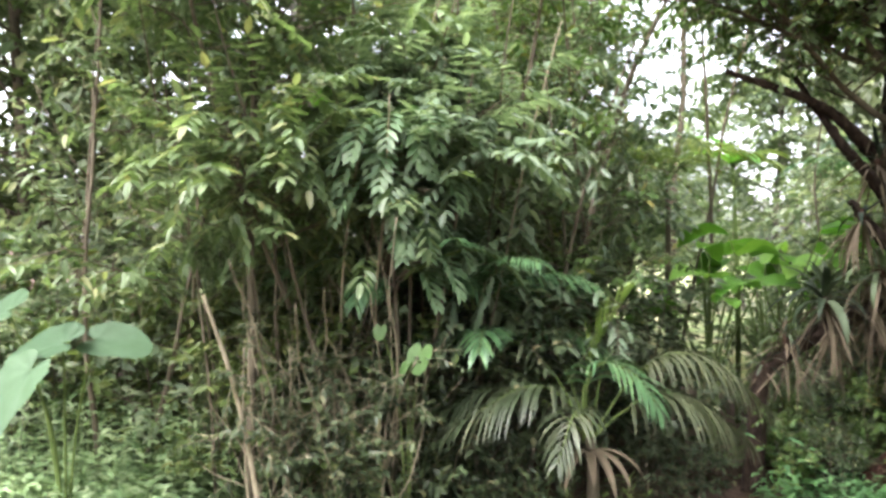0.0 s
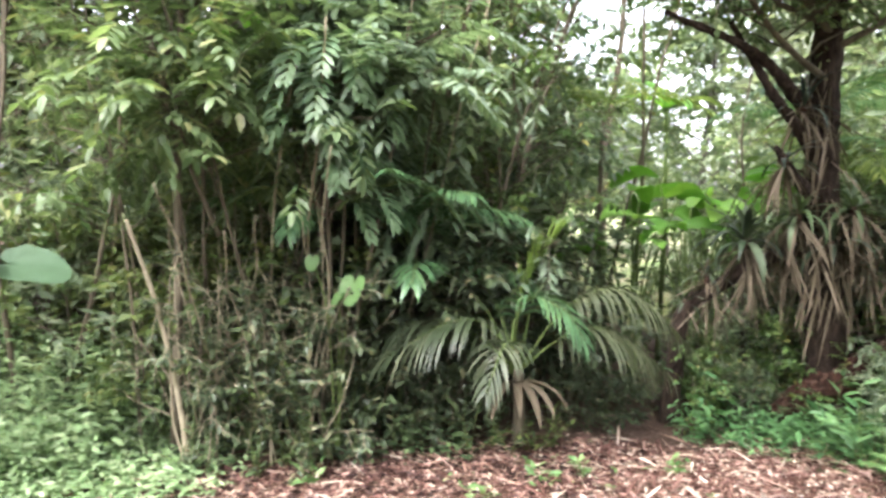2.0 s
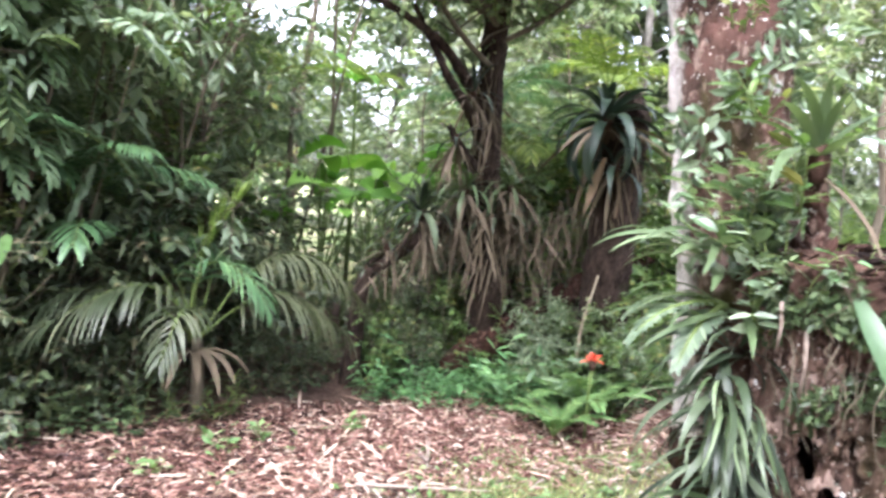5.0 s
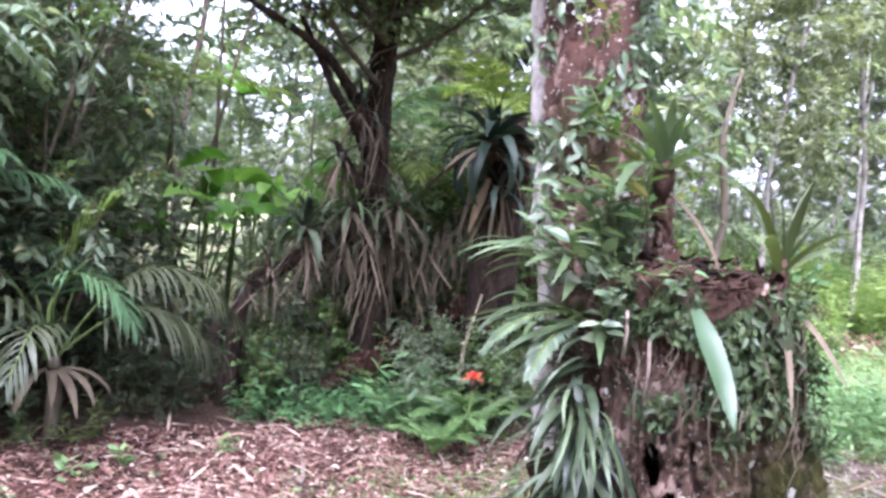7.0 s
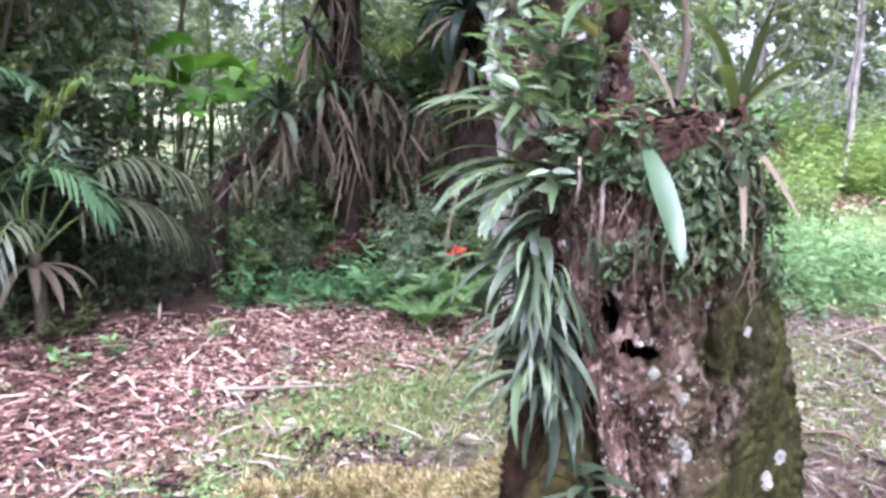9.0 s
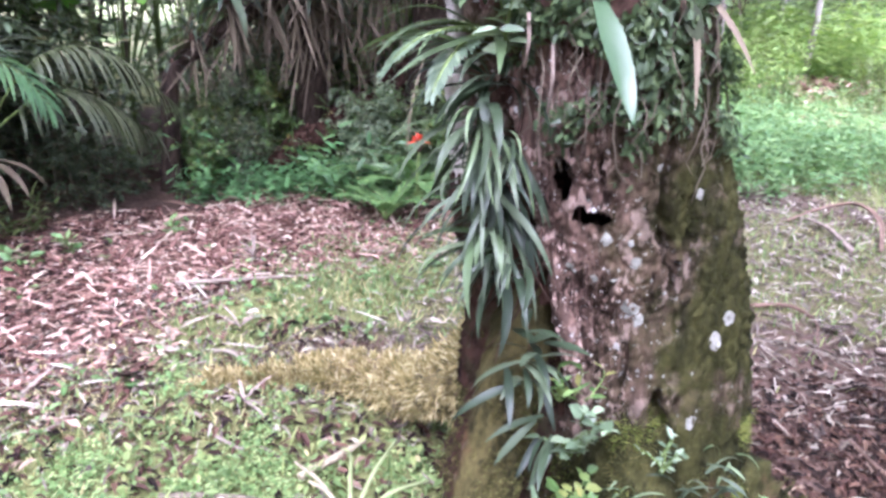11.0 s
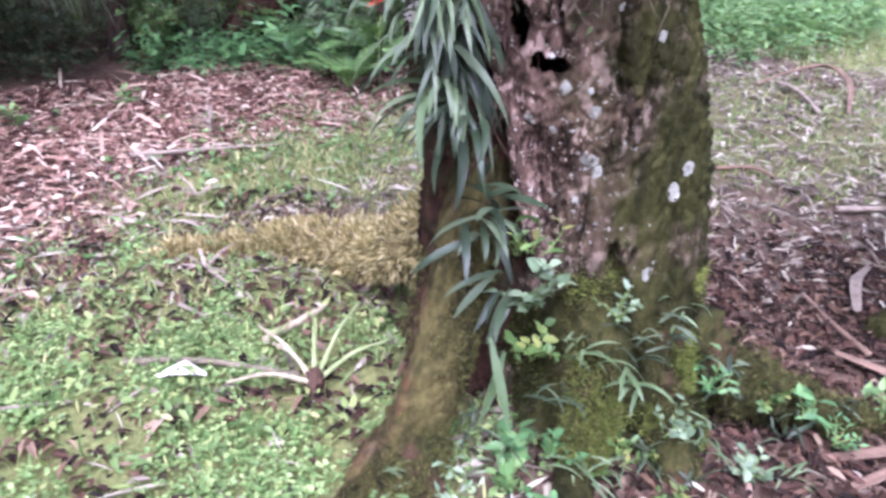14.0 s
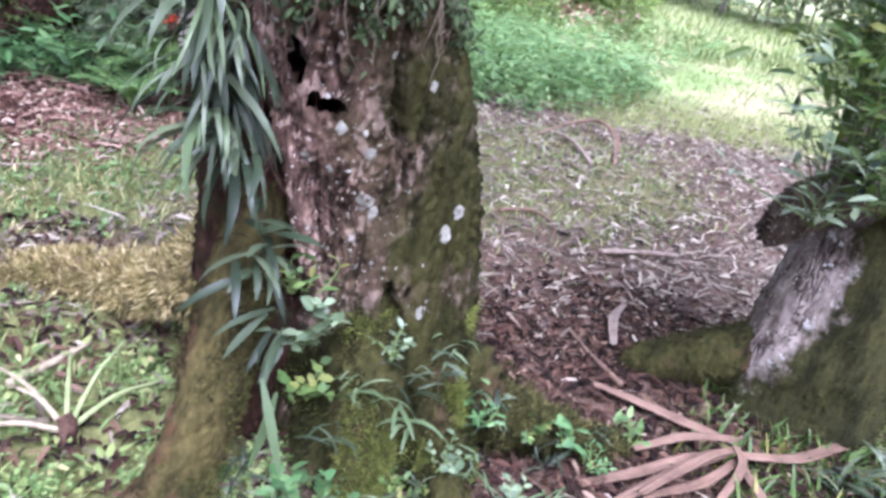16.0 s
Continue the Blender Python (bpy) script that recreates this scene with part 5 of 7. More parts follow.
plant("shrub", (1.05, 5.4, 0), "tall shrub with small grey green leaves", "shrub", [(V3(0, 0, 0), (-0.05, 0, 1), 4.2, 0.022), (V3(0.2, 0, 0), (-0.2, 0, 1), 4.0, 0.016)], small, LEAF_MID, OVATE, TWIG, 14, 22, 0.85, 9, 0.35, 0.25, group="thicket shrubs")
plant("shrub", (-2.2, 4.7, 0), "leafy shrub with light green leaves", "shrub", [(V3(0, 0, 0), (0, 0, 1), 4.4, 0.02), (V3(0.2, 0, 0), (0.15, 0, 1), 3.6, 0.016)], mid_leaf, LEAF_LIGHT, LANCE, TWIG, 15, 16, 1.0, 7, 0.4, 0.3, group="thicket shrubs")
plant("shrub", (-2.9, 5.6, 0), "leafy shrub with pale green leaves", "shrub", [(V3(0, 0, 0), (0, 0, 1), 4.4, 0.02)], mid_leaf, LEAF_PALE_HAZE, LANCE, TWIG, 16, 18, 1.2, 7, 0.4, 0.15, group="thicket shrubs")
plant("shrub", (-0.6, 5.6, 0), "tall shrub with yellow green leaves", "shrub", [(V3(0, 0, 0), (0.05, 0, 1), 5.0, 0.02), (V3(0.4, 0, 0), (0.1, 0, 1), 4.6, 0.016)], mid_leaf, LEAF_YELLOW, LANCE, TWIG, 17, 16, 1.0, 6, 0.4, 0.3, group="thicket shrubs")
# the next two bushes carry the thicket's shade in their leaf colour
plant("undergrowth_bush", (-0.65, 4.15, 0), "tangled low bush of thin stems and small leaves", "bush", [(V3(0.16 * k - 0.4, 0.05 * (k % 3), 0), (0.12 * ((k * 7) % 5 - 2), 0, 1), 1.1, 0.009) for k in range(6)], simple_leafer(0.055, OVATE, 0.018), LEAF_SHADE_TONE, OVATE, TWIG_PALE, 18, 9, 0.35, 5, 0.24, 0.1)
plant("undergrowth_bush", (0.1, 4.6, 0), "low dark bush under the shrubs", "bush", [(V3(0.2 * k - 0.4, 0.05 * (k % 3), 0), (0.12 * ((k * 7) % 5 - 2), 0, 1), 1.1, 0.009) for k in range(5)], simple_leafer(0.07, OVATE, 0.024), LEAF_SHADE_TONE, OVATE, TWIG, 19, 8, 0.4, 4, 0.25, 0.15)
plant("undergrowth_bush", (-1.9, 5.2, 0), "low green bush at the thicket's foot", "bush", [(V3(0.25 * k - 0.6, 0.05 * (k % 3), 0), (0.12 * ((k * 7) % 5 - 2), 0, 1), 1.2, 0.009) for k in range(6)], simple_leafer(0.07, OVATE, 0.024), LEAF_YELLOW, OVATE, TWIG, 20, 8, 0.45, 4, 0.25, 0.15)
plant("shrub", (1.75, 6.9, 0), "open pale green shrub", "shrub", [(V3(0, 0, 0), (-0.05, 0, 1), 2.2, 0.02)], small, LEAF_PALE_HAZE, OVATE, TWIG, 21, 16, 0.9, 7, 0.35, 0.15, group="thicket shrubs")
plant("shrub", (3.4, 6.4, 0), "pale green shrub behind the dark tree", "shrub", [(V3(0, 0, 0), (0.05, 0, 1), 3.0, 0.02)], mid_leaf, LEAF_PALE_HAZE, LANCE, TWIG, 22, 10, 1.0, 6, 0.4, 0.1, group="thicket shrubs")
plant("shrub", (4.7, 5.6, 0), "green shrub behind the broken stump", "shrub", [(V3(0, 0, 0), (0.0, 0, 1), 3.8, 0.02)], mid_leaf, LEAF_PALE_HAZE, LANCE, TWIG, 23, 16, 1.2, 7, 0.4, 0.1, group="thicket shrubs")
plant("overhanging_branch", (2.95, 4.65, 2.4), "overhanging olive green leafy boughs of the dark tree", "branch", [(V3(0, 0, 0), (-0.9, -0.2, 0.45), 1.9, 0.025), (V3(0, 0, 0.2), (0.7, -0.3, 0.5), 1.8, 0.025), (V3(0, 0, 0.4), (-0.4, -0.6, 0.5), 1.6, 0.025), (V3(0, 0, 0.4), (0.2, 0.3, 1), 1.6, 0.025), (V3(0, 0, 0.45), (-0.75, 0.5, 0.35), 2.0, 0.025), (V3(0, 0, 0.6), (-0.6, 0.55, 0.6), 1.9, 0.025), (V3(0, 0, 0.3), (-0.9, -0.45, 0.55), 2.1, 0.025), (V3(0, 0, 0.5), (0.4, -0.7, 0.6), 1.8, 0.025), (V3(0, 0, 0.5), (-0.7, 0.1, 0.9), 2.2, 0.025)], small, LEAF_LIGHT, OVATE, TWIG, 24, 19, 0.75, 7, 0.32, 0.12)

plant("overhanging_branch", (2.95, 4.65, 2.75), "high leafy boughs of the dark tree reaching over the thicket", "branch", [(V3(0, 0, 0), (-0.85, -0.1, 0.22), 1.7, 0.022), (V3(0, 0, 0.15), (-0.7, -0.3, 0.4), 1.5, 0.02), (V3(0, 0, 0.1), (-0.4, -0.6, 0.35), 1.2, 0.02), (V3(0, 0, 0.3), (0.3, -0.6, 0.4), 1.2, 0.02)], small, LEAF_MID, OVATE, TWIG, 29, 17, 0.5, 8, 0.3, 0.15)
plant("shrub", (1.3, 7.9, 0), "tall slim shrub with pale grey green leaves", "shrub", [(V3(0, 0, 0), (0.0, 0, 1), 5.6, 0.03), (V3(0.2, 0, 0), (-0.06, 0, 1), 5.2, 0.025)], small, LEAF_PALE_HAZE, OVATE, TWIG, 25, 18, 0.8, 7, 0.4, 0.2, group="thicket shrubs")
plant("shrub", (1.3, 6.2, 0), "tall shrub with grey green leaves", "shrub", [(V3(0, 0, 0), (0.02, 0, 1), 4.6, 0.024), (V3(-0.2, 0.1, 0), (-0.03, 0, 1), 4.3, 0.018)], simple_leafer(0.1, OVATE, 0.035), LEAF_GREY, OVATE, TWIG, 28, 18, 0.8, 8, 0.35, 0.42, group="thicket shrubs")
plant("tree", (2.8, 8.7, 0), "slim tree with a bare trunk and high airy crown", "tree", [(V3(0, 0, 0), (-0.03, 0, 1), 8.0, 0.05)], simple_leafer(0.17, WIDE_LEAF, 0.05), LEAF_LIGHT, WIDE_LEAF, TWIG, 26, 22, 1.7, 8, 0.6, 0.58)

# ---------------------------------------------------------------- woods behind
def wood_tree(seed, label, h, mat, wood, kids, reach, leaf, gap):
    return plant("tree", (0, 0, 0), label, "tree", [(V3(0, 0, 0), (0.02, 0.03, 1), h, h * 0.008)], simple_leafer(leaf, CHIP, gap), mat, CHIP, wood, seed, kids, reach, 11, reach * 0.32, 0.12, own_twigs=False, group="woods round the place")


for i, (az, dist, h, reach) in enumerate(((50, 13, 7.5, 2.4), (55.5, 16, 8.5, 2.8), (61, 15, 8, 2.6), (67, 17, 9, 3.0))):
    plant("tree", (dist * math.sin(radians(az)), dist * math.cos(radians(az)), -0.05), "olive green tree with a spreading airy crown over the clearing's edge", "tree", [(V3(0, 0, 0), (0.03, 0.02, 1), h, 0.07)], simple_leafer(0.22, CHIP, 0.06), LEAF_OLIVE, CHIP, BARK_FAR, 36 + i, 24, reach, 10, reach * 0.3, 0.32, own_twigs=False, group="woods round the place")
# the first two crowns have haze put into their leaf colour
kinds = [wood_tree(31, "tall tree with pale grey green crown", 11, LEAF_HAZED, BARK_FAR, 36, 3.0, 0.36, 0.05),
         wood_tree(32, "slim tree with airy green crown", 9, LEAF_PALE_HAZE, BARK_FAR, 34, 2.4, 0.24, 0.04),
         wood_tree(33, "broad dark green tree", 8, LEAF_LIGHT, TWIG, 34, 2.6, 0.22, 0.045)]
r = np.random.default_rng(99)
spots = []
# bearings 118 to 306: unseen trees, added to block low sky light from behind
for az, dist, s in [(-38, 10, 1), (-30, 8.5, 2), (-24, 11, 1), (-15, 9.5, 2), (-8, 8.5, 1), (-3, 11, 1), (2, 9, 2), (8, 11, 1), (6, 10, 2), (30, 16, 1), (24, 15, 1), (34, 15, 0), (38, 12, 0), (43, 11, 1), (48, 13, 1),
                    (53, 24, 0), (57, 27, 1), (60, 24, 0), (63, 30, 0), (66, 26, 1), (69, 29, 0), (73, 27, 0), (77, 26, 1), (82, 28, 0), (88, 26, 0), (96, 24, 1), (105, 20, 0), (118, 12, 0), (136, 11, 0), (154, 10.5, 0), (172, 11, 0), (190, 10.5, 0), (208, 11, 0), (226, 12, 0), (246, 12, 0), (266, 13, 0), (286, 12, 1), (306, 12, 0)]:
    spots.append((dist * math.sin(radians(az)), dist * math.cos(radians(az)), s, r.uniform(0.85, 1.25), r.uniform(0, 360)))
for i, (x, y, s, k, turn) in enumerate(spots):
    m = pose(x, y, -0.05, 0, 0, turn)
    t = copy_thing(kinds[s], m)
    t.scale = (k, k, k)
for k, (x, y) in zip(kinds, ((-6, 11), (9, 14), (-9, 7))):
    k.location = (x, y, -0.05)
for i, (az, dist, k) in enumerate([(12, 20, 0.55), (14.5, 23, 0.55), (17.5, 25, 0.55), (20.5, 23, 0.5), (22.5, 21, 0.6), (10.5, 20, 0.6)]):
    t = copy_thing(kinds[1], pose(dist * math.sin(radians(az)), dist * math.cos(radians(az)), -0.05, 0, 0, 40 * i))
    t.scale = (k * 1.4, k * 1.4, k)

# ---------------------------------------------------------------- plants growing on the forked tree
def fan(name, at, label, category, mat, n, length, width, az, e=(-20, 60), bend=(60, 110), seed=0, group="", channel=0.22, core=False):
    """A clump whose leaves all leave to one side: az, the middle bearing of the leaves and half its spread, in degrees."""
    r = np.random.default_rng(seed)
    top = thing(name, at, label, category, group)
    if core:
        part("core", Geo().add(*tube([(0, 0, -0.03), (0, 0, 0), (0, 0, 0.03)], [0.012, 0.02, 0.01], 8)).mesh("core", ROOT_HAIR), top)
    for i in range(n):
        u = r.uniform()
        me = strap_mesh("leaf", length * r.uniform(0.65, 1.2), width * r.uniform(0.75, 1.15), e[0] + (e[1] - e[0]) * u, bend[0] + (bend[1] - bend[0]) * u, mat, channel, 10, 0.35)
        part("leaf", me, top, m=pose(r.uniform(-0.03, 0.03), r.uniform(-0.03, 0.03), r.uniform(-0.04, 0.04), 0, r.uniform(-25, 25), az[0] + r.uniform(-az[1], az[1])))
    return top


for i, (x, y, z, n, ln) in enumerate(((1.42, 1.10, 1.26, 12, 0.26), (1.39, 1.08, 1.14, 14, 0.29), (1.39, 1.05, 1.02, 14, 0.30), (1.40, 1.03, 0.92, 12, 0.28), (1.42, 1.01, 0.84, 8, 0.25), (1.43, 1.06, 1.08, 12, 0.28))):
    fan("strap_fern", (x, y, z), "clump of long hanging strap leaves on the trunk", "fern", (STRAP, STRAP_LIGHT, STRAP, STRAP, STRAP, STRAP)[i], n + 8, ln * 0.78, 0.0105, (95, 80), (-70, 55), (20, 140), 40 + i, "ferns on the forked tree", 0.35)
    fan("strap_fern", (x - 0.01, y, z), "few broad grey green strap leaves hanging on the trunk", "fern", STRAP_LIGHT if i == 3 else STRAP, 7, ln * 0.85, 0.021, (95, 78), (-50, 60), (40, 145), 440 + i, "ferns on the forked tree")
fan("strap_fern", (1.40, 1.17, 1.43), "arching light green strap leaves on the tall stem", "fern", STRAP_LIGHT, 11, 0.25, 0.024, (75, 60), (0, 50), (50, 100), 50, "ferns on the forked tree")
fan("strap_fern", (1.40, 1.12, 1.30), "arching light green strap leaves on the tall stem", "fern", STRAP_LIGHT, 9, 0.27, 0.022, (80, 60), (-10, 40), (40, 90), 51, "ferns on the forked tree")
fan("star_leaf_plant", (1.40, 0.90, 0.70), "plant with a star of narrow green leaves at the cleft", "plant", STRAP, 9, 0.10, 0.024, (110, 170), (-10, 40), (20, 60), 52, "", 0.2)
fan("strap_fern", (1.40, 0.93, 0.62), "narrow green leaves hanging before the root", "fern", STRAP, 13, 0.15, 0.018, (110, 90), (-40, 40), (40, 90), 53, "ferns on the forked tree")
fan("strap_fern", (1.43, 0.87, 0.48), "narrow green leaves hanging before the root", "fern", STRAP, 7, 0.13, 0.019, (130, 60), (-60, 10), (20, 60), 54, "ferns on the forked tree")
fan("strap_fern", (1.38, 0.83, 0.36), "single pale hanging leaf at the tree's foot", "fern", STRAP_LIGHT, 2, 0.2, 0.026, (130, 20), (-70, -50), (10, 20), 55, "ferns on the forked tree")
fan("grass_tuft", (1.57, 0.575, 0.30), "tuft of narrow arching green blades on the root", "grass tuft", STRAP_LIGHT, 12, 0.12, 0.011, (150, 180), (-10, 60), (60, 110), 56, "grass tufts at the tree's foot", 0.3)
fan("grass_tuft", (1.68, 0.57, 0.40), "tuft of narrow arching green blades on the root", "grass tuft", STRAP, 9, 0.09, 0.009, (150, 180), (0, 60), (60, 110), 57, "grass tufts at the tree's foot", 0.3)
fan("grass_tuft", (1.47, 0.66, 0.26), "tuft of narrow arching green blades on the root", "grass tuft", STRAP, 10, 0.09, 0.009, (150, 180), (0, 60), (60, 110), 58, "grass tufts at the tree's foot", 0.3)
fan("grass_tuft", (1.92, 0.50, 0.24), "tuft of narrow arching green blades on the root", "grass tuft", STRAP, 9, 0.09, 0.009, (150, 180), (0, 60), (60, 110), 59, "grass tufts at the tree's foot", 0.3)
hanging = thing("broad_leaf", (1.365, 0.8, 1.405), "single broad pale green leaf hanging down the trunk", "leaf")
part("blade", strap_mesh("blade", 0.245, 0.043, -42, 22, POD, 0.25, 18, 0.5, 0.0, 0.002), hanging, m=pose(0, 0, 0, 0, 8, 149))
fan("broad_leaf", (1.475, 0.715, 1.38), "dull green leaf hanging down the mossy trunk", "leaf", POD_DULL, 1, 0.085, 0.032, (140, 1), (-78, -76), (8, 9), 61, "", 0.1)
for x, y, z, ln, s in ((1.355, 0.885, 1.33, 0.13, 62), (1.49, 0.735, 1.47, 0.13, 63), (1.33, 0.93, 1.38, 0.1, 64)):
    alone("dry_stalk", Geo().add(*tube([(0, 0, 0), (0.003, -0.004, -ln / 2), (0.0, -0.002, -ln)], [0.004, 0.004, 0.003], 7)).mesh("dry_stalk", STICK), (x, y, z), "thin bleached dry stalk hanging on the trunk", "stalk", "dry stalks")


def leafy_shoot(name, at, label, mat, n, size, shape, height, seed, lean=(0, 0), category="plant", group=""):
    """A small plant: some stems with leaves on them."""
    r = np.random.default_rng(seed)
    top = thing(name, at, label, category, group)
    acc = []
    for k in range(n):
        st = wander(r, (r.normal() * 0.015, r.normal() * 0.015, 0), (lean[0] + r.normal() * 0.45, lean[1] + r.normal() * 0.45, 1), height * r.uniform(0.6, 1.1), 6, 0.15)
        part("stem", Geo().add(*tube(st, np.linspace(0.0025, 0.001, 7), 5)).mesh("stem", STALK), top)
        simple_leafer(size, shape, size * 0.45, 0.1, 0.9)(r, st, acc)
    g = Geo()
    leaves(g, *[np.array(x) for x in zip(*acc)], shape)
    tagged(part("foliage", g.mesh("foliage", mat, False), top), kind="stuff")
    return top


for i, (x, y, z, mat, n, size, shape, h, lean) in enumerate((
    (1.47, 0.83, 0.42, LEAF_EPI, 6, 0.04, ROUND, 0.11, (-0.4, -0.4)), (1.50, 0.80, 0.5, LEAF_EPI, 4, 0.036, ROUND, 0.1, (-0.4, -0.4)), (1.40, 0.76, 0.06, HERB, 7, 0.05, ROUND, 0.09, (0, 0)),
    (1.50, 0.60, 0.03, LEAF_MID, 6, 0.045, ROUND, 0.08, (0, 0)), (1.33, 0.70, 0.03, HERB_LIGHT, 6, 0.045, ROUND, 0.07, (0, 0)), (1.85, 0.55, 0.2, HERB, 4, 0.06, OVATE, 0.1, (0, -0.3)),
    (1.41, 1.00, 1.42, LEAF_EPI, 10, 0.055, OVATE, 0.2, (-0.3, 0.1)), (1.37, 1.08, 1.44, LEAF_BLUE, 10, 0.06, OVATE, 0.24, (-0.5, 0.2)), (1.44, 1.08, 1.5, LEAF_BLUE, 10, 0.06, OVATE, 0.24, (-0.3, -0.1)), (1.38, 1.0, 1.3, LEAF_EPI, 11, 0.055, OVATE, 0.16, (-0.5, -0.3)), (1.40, 0.94, 1.36, LEAF_EPI, 10, 0.05, OVATE, 0.14, (-0.4, -0.4)),
    (1.42, 1.02, 1.55, LEAF_MID, 5, 0.07, LANCE, 0.18, (-0.4, 0.0)), (1.44, 1.12, 1.75, LEAF_MID, 6, 0.06, LANCE, 0.14, (-0.5, -0.3)), (1.40, 1.18, 1.95, LEAF_MID, 4, 0.035, OVATE, 0.12, (-0.5, -0.3)),
    (1.43, 0.86, 1.42, HERB, 5, 0.05, OVATE, 0.1, (-0.3, -0.3)), (1.68, 0.78, 1.44, HERB, 5, 0.045, OVATE, 0.1, (0.2, -0.3)), (2.05, 0.33, 0.1, HERB, 4, 0.05, OVATE, 0.08, (0, 0)), (2.3, 0.2, 0.03, HERB_LIGHT, 5, 0.05, OVATE, 0.1, (0, 0)))):
    leafy_shoot("seedling" if z < 0.3 else "leafy_epiphyte", (x, y, z), "small leafy green plant at the tree's foot" if z < 0.3 else "small leafy green plant rooted in the bark", mat, n, size, shape, h, 70 + i, lean, "plant", "small plants on the tree")


def on_trunk(r, n, z0, z1, a0, a1, off=0.0):
    """Points on the short limb's bark between two heights and bearings (degrees, from +x), with their normals."""
    z, a = r.uniform(z0, z1, n), np.radians(r.uniform(a0, a1, n))
    T = np.array(TRUNK_ROWS)
    cx, cy, rad = (np.interp(z, T[:, 2], T[:, k]) for k in (0, 1, 3))
    u = np.cos(a) * 0.837 + np.sin(a) * 0.548
    rad = rad / np.sqrt(1 - u ** 2 + (u / 0.8) ** 2) + off
    nrm = np.stack([np.cos(a), np.sin(a), np.zeros(n)], 1)
    return np.stack([cx + rad * np.cos(a), cy + rad * np.sin(a), z], 1), nrm


r = np.random.default_rng(5)
creeper = thing("creeper", (0, 0, 0), "creeping vine of small round leaves over the trunk's upper part", "vine")
g = Geo()
for z0, z1, n in ((1.28, 1.46, 2600), (1.13, 1.32, 1700), (1.06, 1.16, 120)):
    P, nrm = on_trunk(r, n, z0, z1, 140, 320, 0.014)
    keep = np.array([noise.noise(Vector(p) * 11) for p in P]) > (0.02 if z0 > 1.1 else 0.25)
    P, nrm = P[keep], nrm[keep]
    n = len(P)
    P += nrm * r.uniform(0, 0.035, (n, 1))
    leaves(g, P, r.normal(size=(n, 3)) * 0.6 + np.array([0, 0, -0.6]), nrm + r.normal(size=(n, 3)) * 0.35, r.uniform(0.014, 0.03, n), OVATE)
tagged(part("foliage", g.mesh("foliage", LEAF_VINE_AND_SHADE, False), creeper), kind="stuff")
g = Geo()
for k in range(34):
    P, nrm = on_trunk(r, 1, 1.3, 1.46, 130, 330, 0.012)
    p = [P[0]]
    for s in range(7):
        p.append(p[-1] + np.array([r.normal() * 0.014, r.normal() * 0.014, -r.uniform(0.02, 0.05)]))
    p = np.array(p)
    p[:, 2] = np.maximum(p[:, 2], 0.75)
    g.add(*tube(p, np.linspace(0.002, 0.001, 8), 5))
tagged(part("runner", g.mesh("runner", TWIG), creeper), kind="stuff")

g, n = Geo(), 1900
z, a = r.uniform(1.4, 2.3, n), np.radians(r.uniform(172, 330, n))
k = np.interp(z, (1.1, 1.5, 2.1, 3.0), (0, 1, 2, 3))
cx, cy = np.interp(k, (0, 1, 2, 3), (1.62, 1.58, 1.52, 1.48)), np.interp(k, (0, 1, 2, 3), (1.22, 1.27, 1.33, 1.4))
P = np.stack([cx + 0.165 * np.cos(a), cy + 0.165 * np.sin(a), z], 1)
keep = np.array([noise.noise(Vector(p) * 6) for p in P]) > -0.05
P, a = P[keep], a[keep]
nrm = np.stack([np.cos(a), np.sin(a), np.zeros(len(a))], 1)
leaves(g, P, r.normal(size=(len(a), 3)) * 0.6 + np.array([0, 0, -0.5]), nrm + r.normal(size=(len(a), 3)) * 0.4, r.uniform(0.02, 0.05, len(a)), OVATE)
alone("stem_creeper", g.mesh("stem_creeper", LEAF_EPI, False), (0, 0, 0), "small-leaved creeper clinging to the tall stem", "vine", kind="stuff")

mat_top = thing("root_mat", (1.54, 0.905, 1.42), "matted brown roots and debris on the broken limb's top", "root mat")
me = rough_trunk("humus", [(0.01, 0.01, -0.2, 0.10), (0.01, 0.01, -0.1, 0.135), (0, 0, -0.02, 0.165), (0, 0, 0.03, 0.15), (0, 0, 0.06, 0.09), (0, 0, 0.065, 0.01)], ROOT_HAIR, 90, 60, ((7, 0.05, 3), (3, 0.05, 3)), 0.022, 4)
part("humus", me, mat_top)
g = Geo()
for k in range(300):
    a, d = r.uniform(0, 6.28), 0.205 * r.uniform(0, 1) ** 0.4
    p = np.array([d * math.cos(a), d * math.sin(a), 0.06 - 0.05 * (d / 0.22) ** 2])
    w = wander(r, p, (math.cos(a) + r.normal(), math.sin(a) + r.normal(), 0.1), r.uniform(0.03, 0.13), 6, 0.5, -0.4)
    g.add(*tube(w, np.linspace(0.0017, 0.0008, 7), 4))
tagged(part("root_hair", g.mesh("root_hair", ROOT_HAIR), mat_top), kind="stuff")
g = Geo()
n = 160
a, d = r.uniform(0, 6.28, n), 0.22 * np.sqrt(r.uniform(0, 1, n))
leaves(g, np.stack([d * np.cos(a), d * np.sin(a), 0.075 - 0.05 * (d / 0.22) ** 2], 1), r.normal(size=(n, 3)) * np.array([1, 1, 0.4]), r.normal(size=(n, 3)) * 0.4 + np.array([0, 0, 1]), r.uniform(0.015, 0.045, n), CURL)
tagged(part("fallen_leaves", g.mesh("fallen_leaves", LITTER_DARK, False), mat_top), kind="stuff")

part("stub", rough_trunk("stub", [(1.58, 1.02, 1.3, 0.05), (1.52, 1.0, 1.5, 0.024), (1.47, 0.985, 1.66, 0.018)], BARK_STEM, 28, 60, (), 0.014, 2), tree, "short dead stub")
